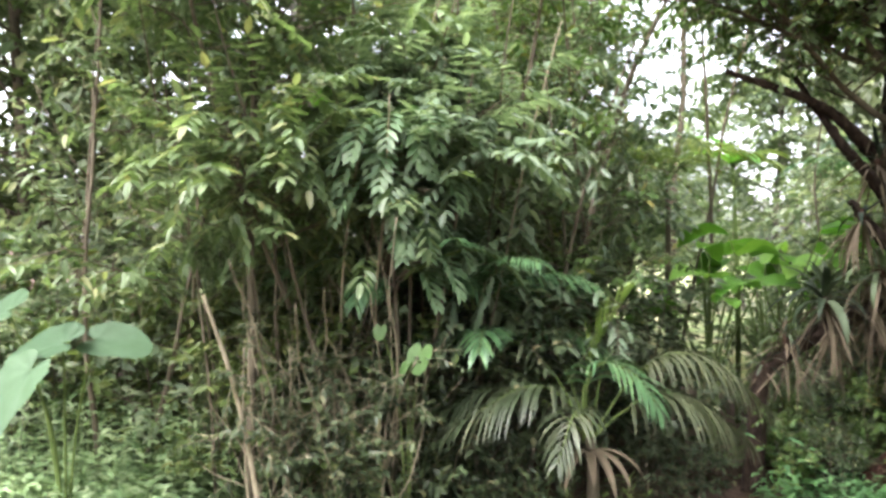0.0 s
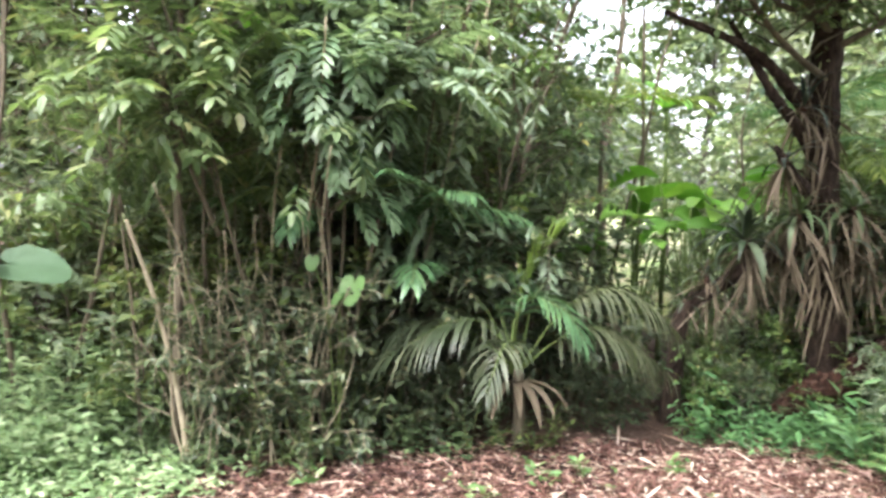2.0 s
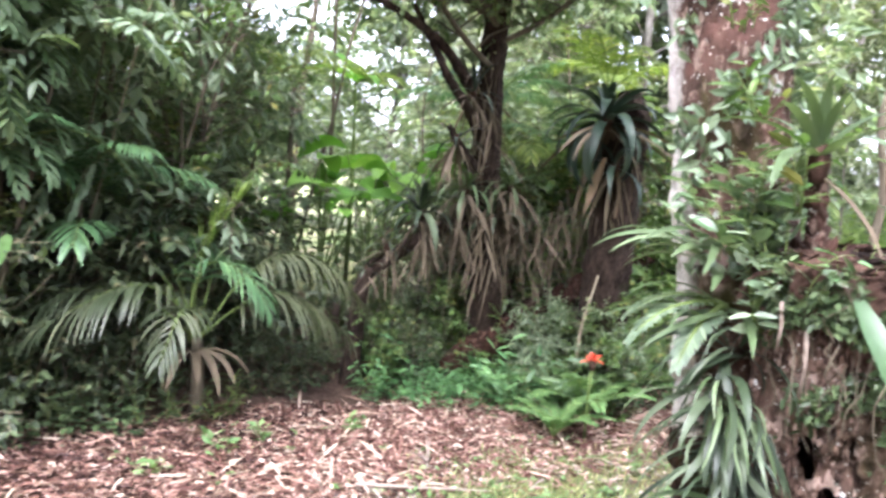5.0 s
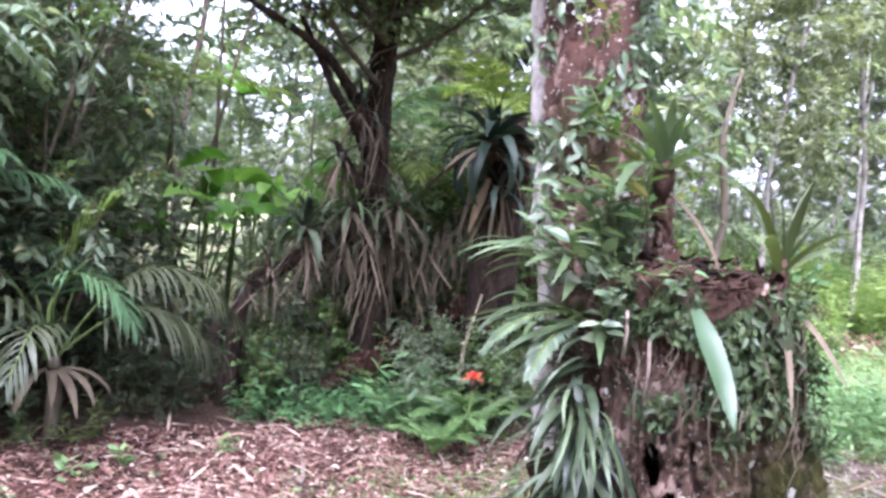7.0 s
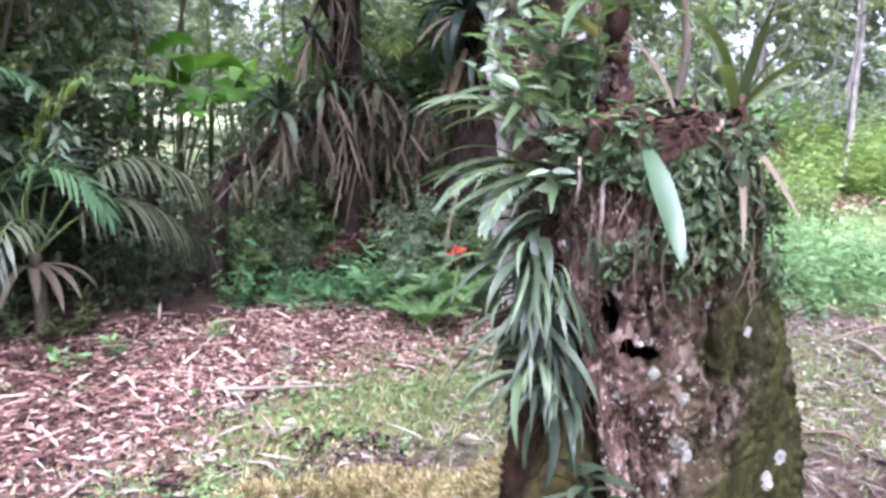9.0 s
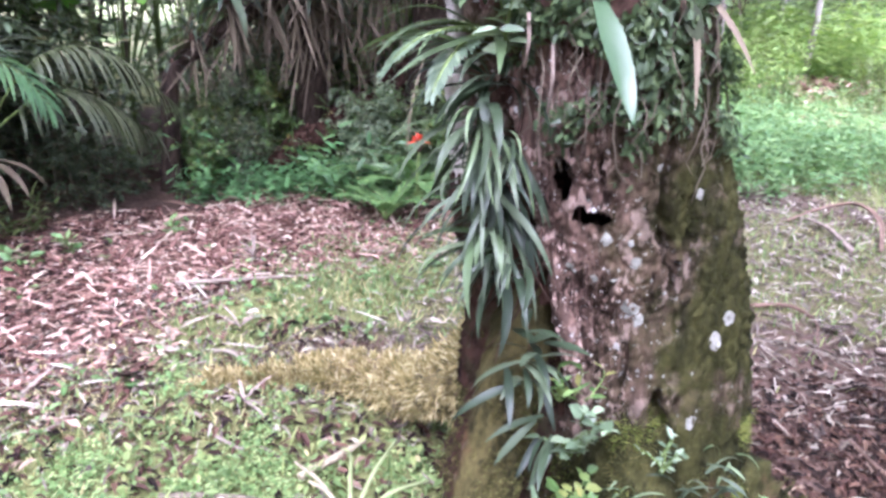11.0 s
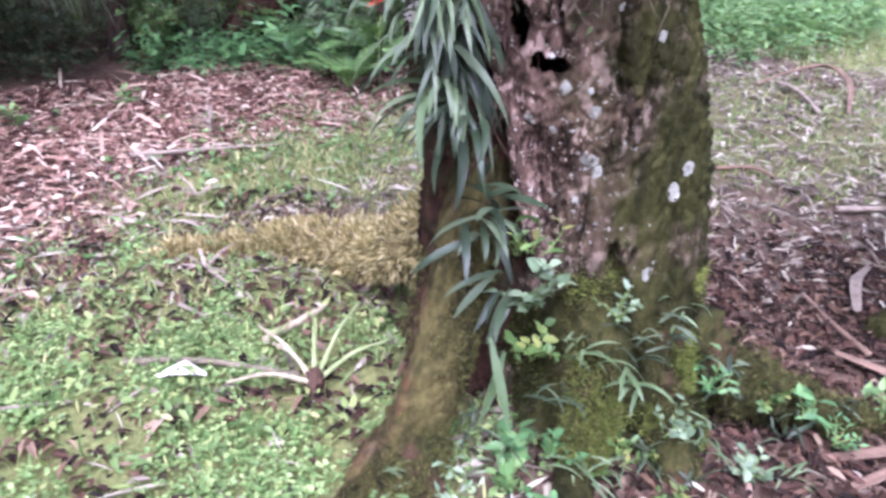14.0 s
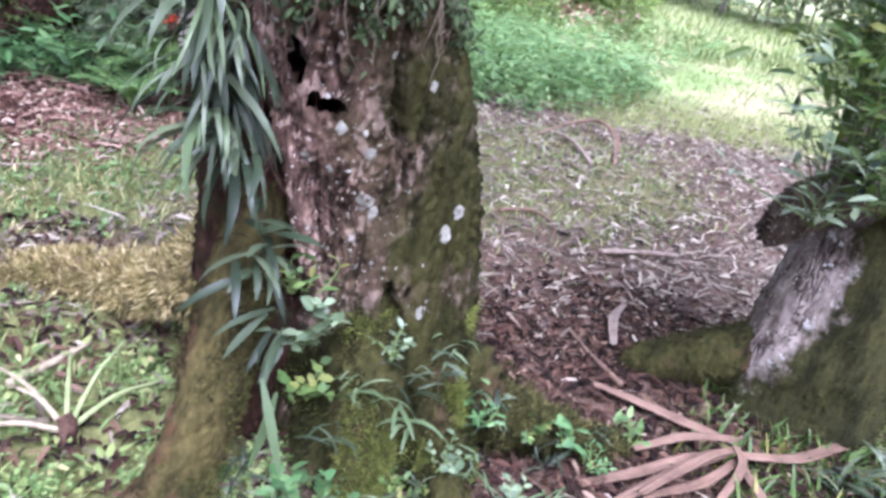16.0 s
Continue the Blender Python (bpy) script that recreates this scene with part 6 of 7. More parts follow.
bent_stick_pts = [(1.66, 0.98, 1.4), (1.69, 0.97, 1.6), (1.66, 0.98, 1.78), (1.70, 0.98, 1.95)]
part("stub", rough_trunk("stub", [(*q, w) for q, w in zip(bent_stick_pts, (0.011, 0.01, 0.008, 0.004))], TWIG, 14, 40, (), 0.004, 2), tree, "thin dead upright shoot")

# hanging rootlets in the cleft
for k in range(14):
    x, y = 1.50 + r.uniform(-0.07, 0.06), 0.99 + r.uniform(-0.06, 0.07)
    w = wander(r, (0, 0, 0), (r.normal() * 0.2, r.normal() * 0.2, -1), r.uniform(0.2, 0.5), 8, 0.22, -0.1)
    alone("rootlet", Geo().add(*tube(w, np.linspace(0.004, 0.0015, 9), 5)).mesh("rootlet", ROOT_HAIR), (x, y, r.uniform(0.8, 1.25)), "thin brown rootlet hanging in the hollow cleft", "root", "rootlets in the cleft")


def fuzz(name, obs, n, size, mat, label, zmax, shape=SLIM, seed=1, zmin=-1.0, face=None, least=-0.12):
    """Moss: short blades over the named parts, below a height."""
    r = np.random.default_rng(seed)
    g = Geo()
    for ob in obs:
        me, off = ob.data, np.array(ob.parent.location) if ob.parent else np.array(ob.location)
        v = np.empty(len(me.vertices) * 3, np.float32)
        me.vertices.foreach_get("co", v)
        nn = np.empty(len(me.vertices) * 3, np.float32)
        me.vertices.foreach_get("normal", nn)
        v, nn = v.reshape(-1, 3) + off, nn.reshape(-1, 3)
        patch = np.array([noise.noise(Vector(p) * 7) for p in v])
        k = np.where((v[:, 2] < zmax) & (v[:, 2] > zmin) & (patch > least) & ((nn @ np.array(face) > 0.1) if face else True))[0]
        k = r.choice(k, n)
        P = v[k] + r.normal(size=(n, 3)) * 0.004
        D = nn[k] + r.normal(size=(n, 3)) * 0.5 + np.array([0, 0, 0.2])
        leaves(g, P, D, r.normal(size=(n, 3)), size * r.uniform(0.5, 1.3, n), shape)
    alone(name, g.mesh(name, mat, False), (0, 0, 0), label, "moss", kind="stuff")


part("bark_ridge", rough_trunk("bark_ridge", [(1.44, 1.05, 1.27, 0.02), (1.465, 1.035, 1.15, 0.026), (1.495, 1.01, 1.02, 0.028), (1.527, 0.975, 0.886, 0.03), (1.535, 0.935, 0.755, 0.03), (1.565, 0.92, 0.61, 0.03), (1.60, 0.90, 0.48, 0.02)], BARK, 30, 120, (), 0.01, 6), tree, "raised bark rim along the hollow")
roots = [o for o in tree.children if o.name.startswith("root") or o.name.startswith("stem_foot")]
TUFT = diamond(0.3, 0.3)
FINE = diamond(0.16, 0.3)
said = lambda o, w: w in o.get("label", "")
fuzz("root_moss", [o for o in roots if not said(o, "long mossy") and not said(o, "buttress")], 13000, 0.014, MOSS_TUFT, "yellow green moss over the roots", 0.6, FINE)
fuzz("buttress_moss", [o for o in roots if said(o, "buttress")], 12000, 0.014, MOSS_TUFT, "yellow green moss on one flank of the buttress", 0.55, FINE, 8, face=(0.5, -0.82, 0.1))
fuzz("long_root_moss", [o for o in roots if said(o, "long mossy")], 26000, 0.036, MOSS_TAN, "tan yellow moss over the long root", 0.6, FINE, 7)
fuzz("trunk_moss", [o for o in tree.children if o.name.startswith("trunk")], 9000, 0.018, MOSS_GREEN, "olive moss on the trunk's foot", 0.34, TUFT, 2)
MOSS_LIME = leaf_mat("moss_lime", [(0.0, (0.05, 0.065, 0.014)), (0.5, (0.11, 0.13, 0.03)), (1.0, (0.2, 0.215, 0.06))], rough=0.8, spec=0.08)
fuzz("foot_moss", [o for o in tree.children if o.name.startswith("trunk")] + [o for o in roots if said(o, "short mossy")], 3600, 0.02, MOSS_LIME, "bright yellow green moss cushions at the trunk's foot", 0.5, FINE, 15, face=(-0.3, -0.9, 0.25), least=0.12)
def fuzz_side():
    """Moss tufts down the weather side of the trunk."""
    rs = np.random.default_rng(12)
    n = 5200
    P, nrm = on_trunk(rs, n, 0.3, 1.3, 250, 345, -0.004)
    keep = np.array([noise.noise(Vector(p) * 8) for p in P]) > -0.15
    P, nrm = P[keep], nrm[keep]
    m = len(P)
    g = Geo()
    leaves(g, P, nrm * 0.7 + rs.normal(size=(m, 3)) * 0.5, rs.normal(size=(m, 3)), rs.uniform(0.006, 0.014, m), FINE)
    alone("trunk_side_moss", g.mesh("trunk_side_moss", MOSS_GREEN, False), (0, 0, 0), "olive moss down the trunk's shaded side", "moss", kind="stuff")


fuzz_side()


def lichen_patches():
    """Flat white lichens on the bark, each an uneven disc on the trunk's face."""
    tr = [o for o in tree.children if o.name.startswith("trunk")][0].data
    co = [v.co.copy() for v in tr.vertices]
    bvh = BVHTree.FromPolygons(co, [tuple(p.vertices) for p in tr.polygons])
    rl = np.random.default_rng(21)
    spots = [(-90, 0.766, 0.021), (-102, 0.716, 0.023), (-166, 0.933, 0.018), (-150, 0.890, 0.018), (-162, 0.776, 0.026), (-158, 0.752, 0.019), (162, 0.844, 0.014), (178, 0.833, 0.013), (-118, 1.102, 0.010), (-95, 1.047, 0.016), (-119, 0.522, 0.021), (-144, 0.591, 0.010), (-149, 0.933, 0.010), (143, 0.726, 0.010), (140, 0.607, 0.016), (-169, 1.122, 0.010)]
    spots += [(rl.uniform(-200, -115), rl.uniform(0.4, 1.1), rl.uniform(0.003, 0.006)) for _ in range(30)]
    for a, z, s in spots:
        s *= 0.62
        T = np.array(TRUNK_ROWS)
        c, d = Vector((np.interp(z, T[:, 2], T[:, 0]), np.interp(z, T[:, 2], T[:, 1]), z)), Vector((math.cos(radians(a)), math.sin(radians(a)), 0))
        at, nrm, _, _ = bvh.ray_cast(c + d * 0.6, -d)
        if at is None or (at - c).dot(d) < 0.05:
            continue
        nrm = (nrm + d).normalized()
        side = nrm.cross(Vector((0, 0, 1))).normalized()
        up = side.cross(nrm)
        v = [at + nrm * 0.004]
        for j in range(18):
            th = j * math.tau / 18
            q = at + (side * math.cos(th) + up * math.sin(th) * 1.3) * s * (1 + 0.45 * noise.noise(Vector((math.cos(th) * 1.6, math.sin(th) * 1.6, a))))
            hit = bvh.ray_cast(q + d * 0.1, -d)[0]
            v.append((hit if hit is not None and (hit - at).length < 0.05 else q) + nrm * 0.0015)
        part("lichen", Geo().add([tuple(q) for q in v], [(0, 1 + j, 1 + (j + 1) % 18) for j in range(18)]).mesh("lichen", LICHEN), tree)


lichen_patches()
fuzz("pale_tree_moss", [o for o in pale.children], 2500, 0.015, MOSS_GREEN, "olive moss on the pale tree's foot", 0.4, TUFT, 3)

# ---------------------------------------------------------------- the pale tree's plants
fan("strap_fern", (2.76, -0.12, 0.98), "dark clump of leaves on the pale tree", "fern", STRAP_DARK, 14, 0.2, 0.03, (90, 80), (-20, 50), (50, 90), 90, "plants on the pale tree")
alone("burl", rough_trunk("burl", [(2.84, 0.11, 0.62, 0.03), (2.8, 0.09, 0.69, 0.065), (2.79, 0.03, 0.78, 0.075), (2.79, -0.06, 0.86, 0.08), (2.8, -0.16, 0.93, 0.085), (2.84, -0.3, 0.99, 0.08), (2.95, -0.42, 1.0, 0.05)], BARK_COLLAR, 44, 60, (), 0.02, 3), (0, 0, 0), "dark mossy collar of a swollen limb on the pale trunk", "burl")
for i, (x, y, z, h, lx, ly) in enumerate(((2.70, -0.02, 1.0, 0.5, 0, 0.1), (2.72, 0.04, 1.05, 0.6, -0.1, 0.15), (2.78, -0.05, 1.15, 0.55, -0.1, 0.1), (2.72, -0.05, 1.3, 0.5, 0, 0.25))):
    leafy_shoot("leafy_epiphyte", (x, y, z), "upright shoot of narrow dark green leaves on the pale tree", LEAF_MID, 9, 0.085, LANCE, h, 110 + i, (lx, ly), "plant", "plants on the pale tree")
for i, (x, y) in enumerate(((2.62, -0.38), (2.75, -0.5), (2.55, -0.55), (2.85, -0.62), (2.66, -0.68))):
    fan("grass_tuft", (x, y, 0.02), "tuft of broad green blades at the pale tree's foot", "grass tuft", STRAP, 12, 0.2, 0.013, (90, 180), (20, 80), (50, 110), 120 + i, "grass tufts by the pale tree", 0.4)


for i, (x, y, z, h) in enumerate(((2.52, 0.10, 1.18, 0.4), (2.54, 0.0, 1.0, 0.45), (2.48, 0.08, 0.95, 0.35), (2.58, -0.12, 1.1, 0.5), (2.48, 0.06, 0.82, 0.3), (2.5, -0.08, 0.9, 0.35), (2.56, 0.12, 1.3, 0.4), (2.6, -0.05, 1.35, 0.4))):
    leafy_shoot("leafy_epiphyte", (x + 0.12, y - 0.06, z - 0.05), "upright shoot of narrow dark green leaves on the pale tree", LEAF_MID if i % 2 else LEAF_DARK, 9, 0.075, LANCE, h, 900 + i, (-0.25, 0.15), "plant", "plants on the pale tree")


# ---------------------------------------------------------------- things lying on the ground
S = "pieces of dry palm sheath"


def ribbon(name, pts, widths, mat, label, category, group="", curl=0.5, thick=0.004):
    """A strip of dry sheath or leaf along pts, curled up at its rims and with thickness."""
    n = 28
    p = smooth_path(pts, n)
    w = np.interp(np.linspace(0, 1, n), np.linspace(0, 1, len(widths)), widths) * (0.72 if group == S else 1.0)
    tan = unit(np.gradient(p, axis=0))
    sd = unit(np.cross(tan, [0, 0, 1.0]))
    rows = []
    for u in (-1, -0.5, 0, 0.5, 1):
        rows.append(p + sd * (w * u / 2)[:, None] + np.array([0, 0, 1.0]) * (w * curl * u * u / 2)[:, None])
    rows += [q - np.array([0, 0, thick]) for q in rows[::-1]]
    v = np.stack(rows, 1).reshape(-1, 3)
    m = len(rows)
    f = []
    for i in range(n - 1):
        for j in range(m):
            a, b = i * m + j, i * m + (j + 1) % m
            f += [(a, b, b + m), (a, b + m, a + m)]
    g = Geo().add(v, f)
    return alone(name, g.mesh(name, mat), (0, 0, 0), label, category, group)


def bent_stick(name, pts, r0, r1, mat, label, category="stick", group=""):
    return alone(name, Geo().add(*tube(smooth_path(pts, 24), np.linspace(r0, r1, 24), 8, 0.06, 3)).mesh(name, mat), (0, 0, 0), label, category, group)


ribbon("palm_sheath", [(2.49, 0.41, 0.05), (2.51, 0.26, 0.05), (2.54, 0.11, 0.04), (2.58, -0.02, 0.03)], (0.03, 0.06, 0.07, 0.05), SHEATH, "pinkish brown strip of dry palm sheath on the ground", "palm sheath", S, 0.3)
ribbon("palm_sheath", [(2.49, -0.07, 0.07), (2.34, 0.05, 0.05), (2.2, 0.14, 0.03), (2.04, 0.25, 0.02)], (0.04, 0.05, 0.05, 0.035), SHEATH, "pinkish brown strip of dry palm sheath on the ground", "palm sheath", S, 0.3)
ribbon("palm_sheath", [(2.51, -0.05, 0.09), (2.40, 0.08, 0.08), (2.27, 0.18, 0.05)], (0.035, 0.05, 0.03), SHEATH, "pinkish brown strip of dry palm sheath on the ground", "palm sheath", S, 0.3)
ribbon("palm_sheath", [(2.46, -0.08, 0.05), (2.30, -0.02, 0.03), (2.12, 0.1, 0.02)], (0.035, 0.05, 0.03), SHEATH, "pinkish brown strip of dry palm sheath on the ground", "palm sheath", S, 0.3)
ribbon("palm_sheath", [(2.48, -0.08, 0.06), (2.62, -0.23, 0.06), (2.83, -0.34, 0.05), (3.0, -0.45, 0.02)], (0.045, 0.055, 0.05, 0.03), SHEATH, "pinkish brown strip of dry palm sheath on the ground", "palm sheath", S, 0.3)
ribbon("palm_sheath", [(2.46, -0.09, 0.05), (2.36, -0.2, 0.03), (2.28, -0.33, 0.02)], (0.04, 0.05, 0.02), SHEATH, "pinkish brown strip of dry palm sheath on the ground", "palm sheath", S, 0.3)
for k, (x, y, z, w) in enumerate(((2.0, 0.16, 0.02, 0.05), (2.1, 0.1, 0.05, 0.045), (2.24, -0.08, 0.03, 0.04))):
    ribbon("palm_sheath", [(2.5, -0.06, 0.05 + 0.012 * k), ((x + 2.5) / 2 + 0.02 * k, (y - 0.06) / 2 - 0.015 * k, z + 0.04), (x, y, z)], (0.03, w, w * 0.7), SHEATH, "brown strip of dry palm sheath on the ground", "palm sheath", S, 0.35)
bent_stick("stick", [(3.63, 0.86, 0.03), (3.8, 0.72, 0.035), (3.97, 0.57, 0.03)], 0.014, 0.012, STICK, "straight bleached stick lying on the litter", group="sticks on the ground")
ribbon("dry_leaf_blade", [(3.2, 0.56, 0.03), (3.0, 0.54, 0.04), (2.83, 0.47, 0.03)], (0.015, 0.04, 0.03), STICK, "pale dry leaf blade on the litter", "dry leaf", curl=0.7)
bent_stick("curved_rachis", [(5.41, 1.98, 0.05), (5.27, 1.77, 0.06), (4.97, 1.48, 0.03)], 0.010, 0.018, STICK, "curved bleached palm rachis on the ground", group="sticks on the ground")
ribbon("curved_sheath", [(5.3, 2.05, 0.03), (5.6, 1.98, 0.08), (5.75, 1.8, 0.14), (5.6, 1.58, 0.1), (5.16, 1.39, 0.03)], (0.02, 0.03, 0.045, 0.04, 0.02), SHEATH, "curled dry palm sheath standing off the litter", "palm sheath", curl=0.8)
bent_stick("stick", [(3.63, 1.44, 0.03), (3.77, 1.31, 0.04), (3.7, 1.15, 0.03), (3.5, 1.06, 0.02)], 0.012, 0.007, SHEATH, "bent brown stick on the litter", group="sticks on the ground")
bent_stick("stick", [(2.81, 0.64, 0.02), (2.69, 0.5, 0.03), (2.58, 0.34, 0.04)], 0.006, 0.01, SHEATH, "thin brown twig on the ground", group="sticks on the ground")
bent_stick("stick", [(1.2, 1.58, 0.02), (1.34, 1.59, 0.03), (1.45, 1.6, 0.04)], 0.014, 0.009, TWIG_PALE, "short brown stick in the turf", group="sticks on the ground")
bent_stick("stick", [(0.84, 1.74, 0.02), (1.0, 1.6, 0.03), (1.19, 1.37, 0.03)], 0.012, 0.007, TWIG, "brown mossy stick in the turf", group="sticks on the ground")
bent_stick("stick", [(1.46, 3.21, 0.03), (1.75, 3.07, 0.035), (2.1, 2.95, 0.02)], 0.012, 0.006, STICK, "long pale stick lying on red litter", group="sticks on the ground")
ribbon("white_leaf", [(0.88, 1.61, 0.03), (0.94, 1.56, 0.05), (0.99, 1.53, 0.03)], (0.01, 0.06, 0.01), WHITE, "fallen whitish leaf lying on low turf", "leaf", curl=0.4)
up = thing("uprooted_plant", (1.20, 1.31, 0.03), "uprooted plant with pale stalks and a red brown root", "plant")
part("root_ball", rough_trunk("root_ball", [(-0.02, -0.03, -0.02, 0.008), (-0.01, -0.01, -0.005, 0.022), (0.01, 0.01, 0.015, 0.026), (0.02, 0.025, 0.025, 0.01)], ROOT_HAIR, 24, 20, (), 0.015, 2), up)
for q, ln in (((-0.02, 0.26, 0.06), 1), ((0.26, 0.14, 0.09), 1), ((0.25, -0.03, 0.05), 1), ((-0.2, 0.12, 0.03), 1), ((0.15, 0.22, 0.1), 0.8), ((-0.05, 0.18, 0.09), 0.8)):
    q = np.array(q) * ln
    w = smooth_path([(0, 0, 0), q * 0.5 + np.array([0, 0, 0.03]), q], 12)
    part("stalk", Geo().add(*tube(w, np.linspace(0.009, 0.004, 12), 6)).mesh("stalk", TWIG_PALE if q[0] < 0.1 else STALK_PALE), up)
def straw_tuft(at, n, ln, seed):
    top = thing("straw_tuft", at, "tuft of bleached dry leaf strips on the litter", "dry leaf", "straw tufts")
    r = np.random.default_rng(seed)
    for k in range(n):
        me = strap_mesh("strip", ln * r.uniform(0.6, 1.1), 0.012, r.uniform(5, 60), r.uniform(20, 70), STICK, 0.4, 6)
        part("strip", me, top, m=pose(0, 0, 0.01, 0, 0, r.uniform(0, 360)))


straw_tuft((1.93, 3.33, 0.02), 11, 0.2, 1)
straw_tuft((1.5, 2.6, 0.02), 7, 0.16, 2)
straw_tuft((1.25, 2.05, 0.02), 8, 0.14, 3)
for i, (x, y, s) in enumerate(((2.87, 4.16, 0.07), (0.96, 3.84, 0.07), (1.2, 3.95, 0.06), (2.95, 3.9, 0.07), (1.75, 4.0, 0.06), (0.6, 3.6, 0.06), (-0.3, 3.9, 0.08))):
    leafy_shoot("seedling", (x, y, 0.0), "small bright green seedling on the red litter", HERB_LIGHT, 6, s, OVATE, 0.13, 140 + i, (0, 0), "plant", "seedlings on the litter")

for i, (x, y, z) in enumerate(((1.44, 0.6, 0.12), (1.60, 0.5, 0.1), (1.75, 0.46, 0.12), (1.86, 0.48, 0.2), (1.36, 0.74, 0.08), (2.0, 0.36, 0.08), (1.53, 0.7, 0.36), (1.64, 0.62, 0.34), (1.78, 0.62, 0.38), (1.3, 0.84, 0.12), (1.17, 0.84, 0.04), (2.2, 0.32, 0.05), (1.5, 0.5, 0.02), (1.66, 0.4, 0.02), (1.9, 0.3, 0.02), (1.25, 0.62, 0.02))):
    fan("grass_tuft", (x, y, z), "small tuft of thin green blades at the tree's foot", "grass tuft", (STRAP_LIGHT, STRAP)[i % 2], 11, 0.09, 0.006, (150, 180), (10, 80), (40, 110), 800 + i, "grass tufts at the tree's foot", 0.3)
for i, (x, y, z, s) in enumerate(((1.42, 0.66, 0.1, 0.035), (1.56, 0.55, 0.1, 0.03), (1.68, 0.5, 0.14, 0.03), (1.82, 0.5, 0.2, 0.035), (1.98, 0.42, 0.12, 0.03), (1.22, 0.76, 0.04, 0.035), (1.36, 0.56, 0.02, 0.035), (1.55, 0.42, 0.02, 0.03), (1.8, 0.36, 0.02, 0.035), (2.1, 0.25, 0.03, 0.03), (1.48, 0.78, 0.3, 0.04), (1.60, 0.66, 0.42, 0.03), (1.1, 0.7, 0.02, 0.03), (1.46, 0.84, 0.56, 0.036))):
    leafy_shoot("seedling", (x, y, z), "small leafy green plant at the tree's foot", (HERB, LEAF_MID, LEAF_EPI)[i % 3], 6, s * 0.85, (ROUND, OVATE)[i % 2], 0.09, 830 + i, (0, -0.1), "plant", "small plants on the tree")

fr = thing("feather_fern", (1.43, 1.14, 1.33), "drooping silver green feather fern on the tall stem", "fern")
for az, ln, e0, bend in ((80, 0.27, 10, 65), (105, 0.24, -5, 60), (60, 0.24, 20, 70)):
    frond(fr, az, (0, 0, 0), ln, e0, bend, 0.06, 18, 0.25, 560 + az, LEAF_GREY, width=0.012)

# ---------------------------------------------------------------- filling plants of the thicket
WIDE = diamond(0.5, 0.3)
# index 1 has leaves darkened for shade, index 3 leaves paled for haze
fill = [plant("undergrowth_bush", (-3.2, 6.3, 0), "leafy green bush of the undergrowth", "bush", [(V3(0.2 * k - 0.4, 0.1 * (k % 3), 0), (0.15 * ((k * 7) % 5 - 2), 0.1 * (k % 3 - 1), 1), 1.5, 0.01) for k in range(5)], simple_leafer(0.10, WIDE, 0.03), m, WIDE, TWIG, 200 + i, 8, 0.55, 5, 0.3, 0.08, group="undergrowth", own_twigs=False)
        for i, m in enumerate((LEAF_MID, LEAF_SHADE_TONE, LEAF_YELLOW, LEAF_PALE_HAZE))]
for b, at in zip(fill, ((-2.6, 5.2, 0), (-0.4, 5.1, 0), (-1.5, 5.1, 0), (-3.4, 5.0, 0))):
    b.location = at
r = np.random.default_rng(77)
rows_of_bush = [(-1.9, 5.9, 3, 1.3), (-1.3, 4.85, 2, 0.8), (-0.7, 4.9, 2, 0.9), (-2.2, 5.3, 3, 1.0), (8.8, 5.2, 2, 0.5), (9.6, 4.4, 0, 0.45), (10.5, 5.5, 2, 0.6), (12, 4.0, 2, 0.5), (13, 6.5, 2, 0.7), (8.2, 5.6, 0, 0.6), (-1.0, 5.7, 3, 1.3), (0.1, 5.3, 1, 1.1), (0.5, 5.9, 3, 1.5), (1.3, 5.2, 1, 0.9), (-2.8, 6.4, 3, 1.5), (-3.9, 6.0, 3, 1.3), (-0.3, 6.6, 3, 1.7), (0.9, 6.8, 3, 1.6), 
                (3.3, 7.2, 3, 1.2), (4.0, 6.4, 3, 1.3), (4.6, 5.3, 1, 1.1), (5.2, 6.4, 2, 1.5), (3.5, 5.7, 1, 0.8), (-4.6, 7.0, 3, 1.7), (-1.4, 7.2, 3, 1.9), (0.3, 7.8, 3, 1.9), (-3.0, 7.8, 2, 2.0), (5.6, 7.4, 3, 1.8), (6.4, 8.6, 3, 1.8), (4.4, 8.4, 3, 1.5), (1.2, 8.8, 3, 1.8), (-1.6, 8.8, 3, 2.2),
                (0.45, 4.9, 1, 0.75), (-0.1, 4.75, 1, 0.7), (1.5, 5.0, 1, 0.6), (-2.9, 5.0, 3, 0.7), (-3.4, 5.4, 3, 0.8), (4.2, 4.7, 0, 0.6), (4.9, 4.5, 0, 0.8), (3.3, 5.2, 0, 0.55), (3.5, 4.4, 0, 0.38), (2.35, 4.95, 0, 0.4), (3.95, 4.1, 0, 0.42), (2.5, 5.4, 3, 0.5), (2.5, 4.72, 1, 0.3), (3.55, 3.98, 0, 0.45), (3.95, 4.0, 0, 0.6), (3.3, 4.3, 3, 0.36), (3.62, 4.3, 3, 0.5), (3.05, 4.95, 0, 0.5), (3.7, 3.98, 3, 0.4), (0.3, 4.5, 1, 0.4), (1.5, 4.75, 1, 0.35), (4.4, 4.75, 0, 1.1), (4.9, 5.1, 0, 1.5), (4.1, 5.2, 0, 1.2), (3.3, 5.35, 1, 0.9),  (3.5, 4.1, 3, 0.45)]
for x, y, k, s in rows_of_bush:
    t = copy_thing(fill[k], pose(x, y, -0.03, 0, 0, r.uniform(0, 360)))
    t.scale = (s, s, s * r.uniform(0.9, 1.15))

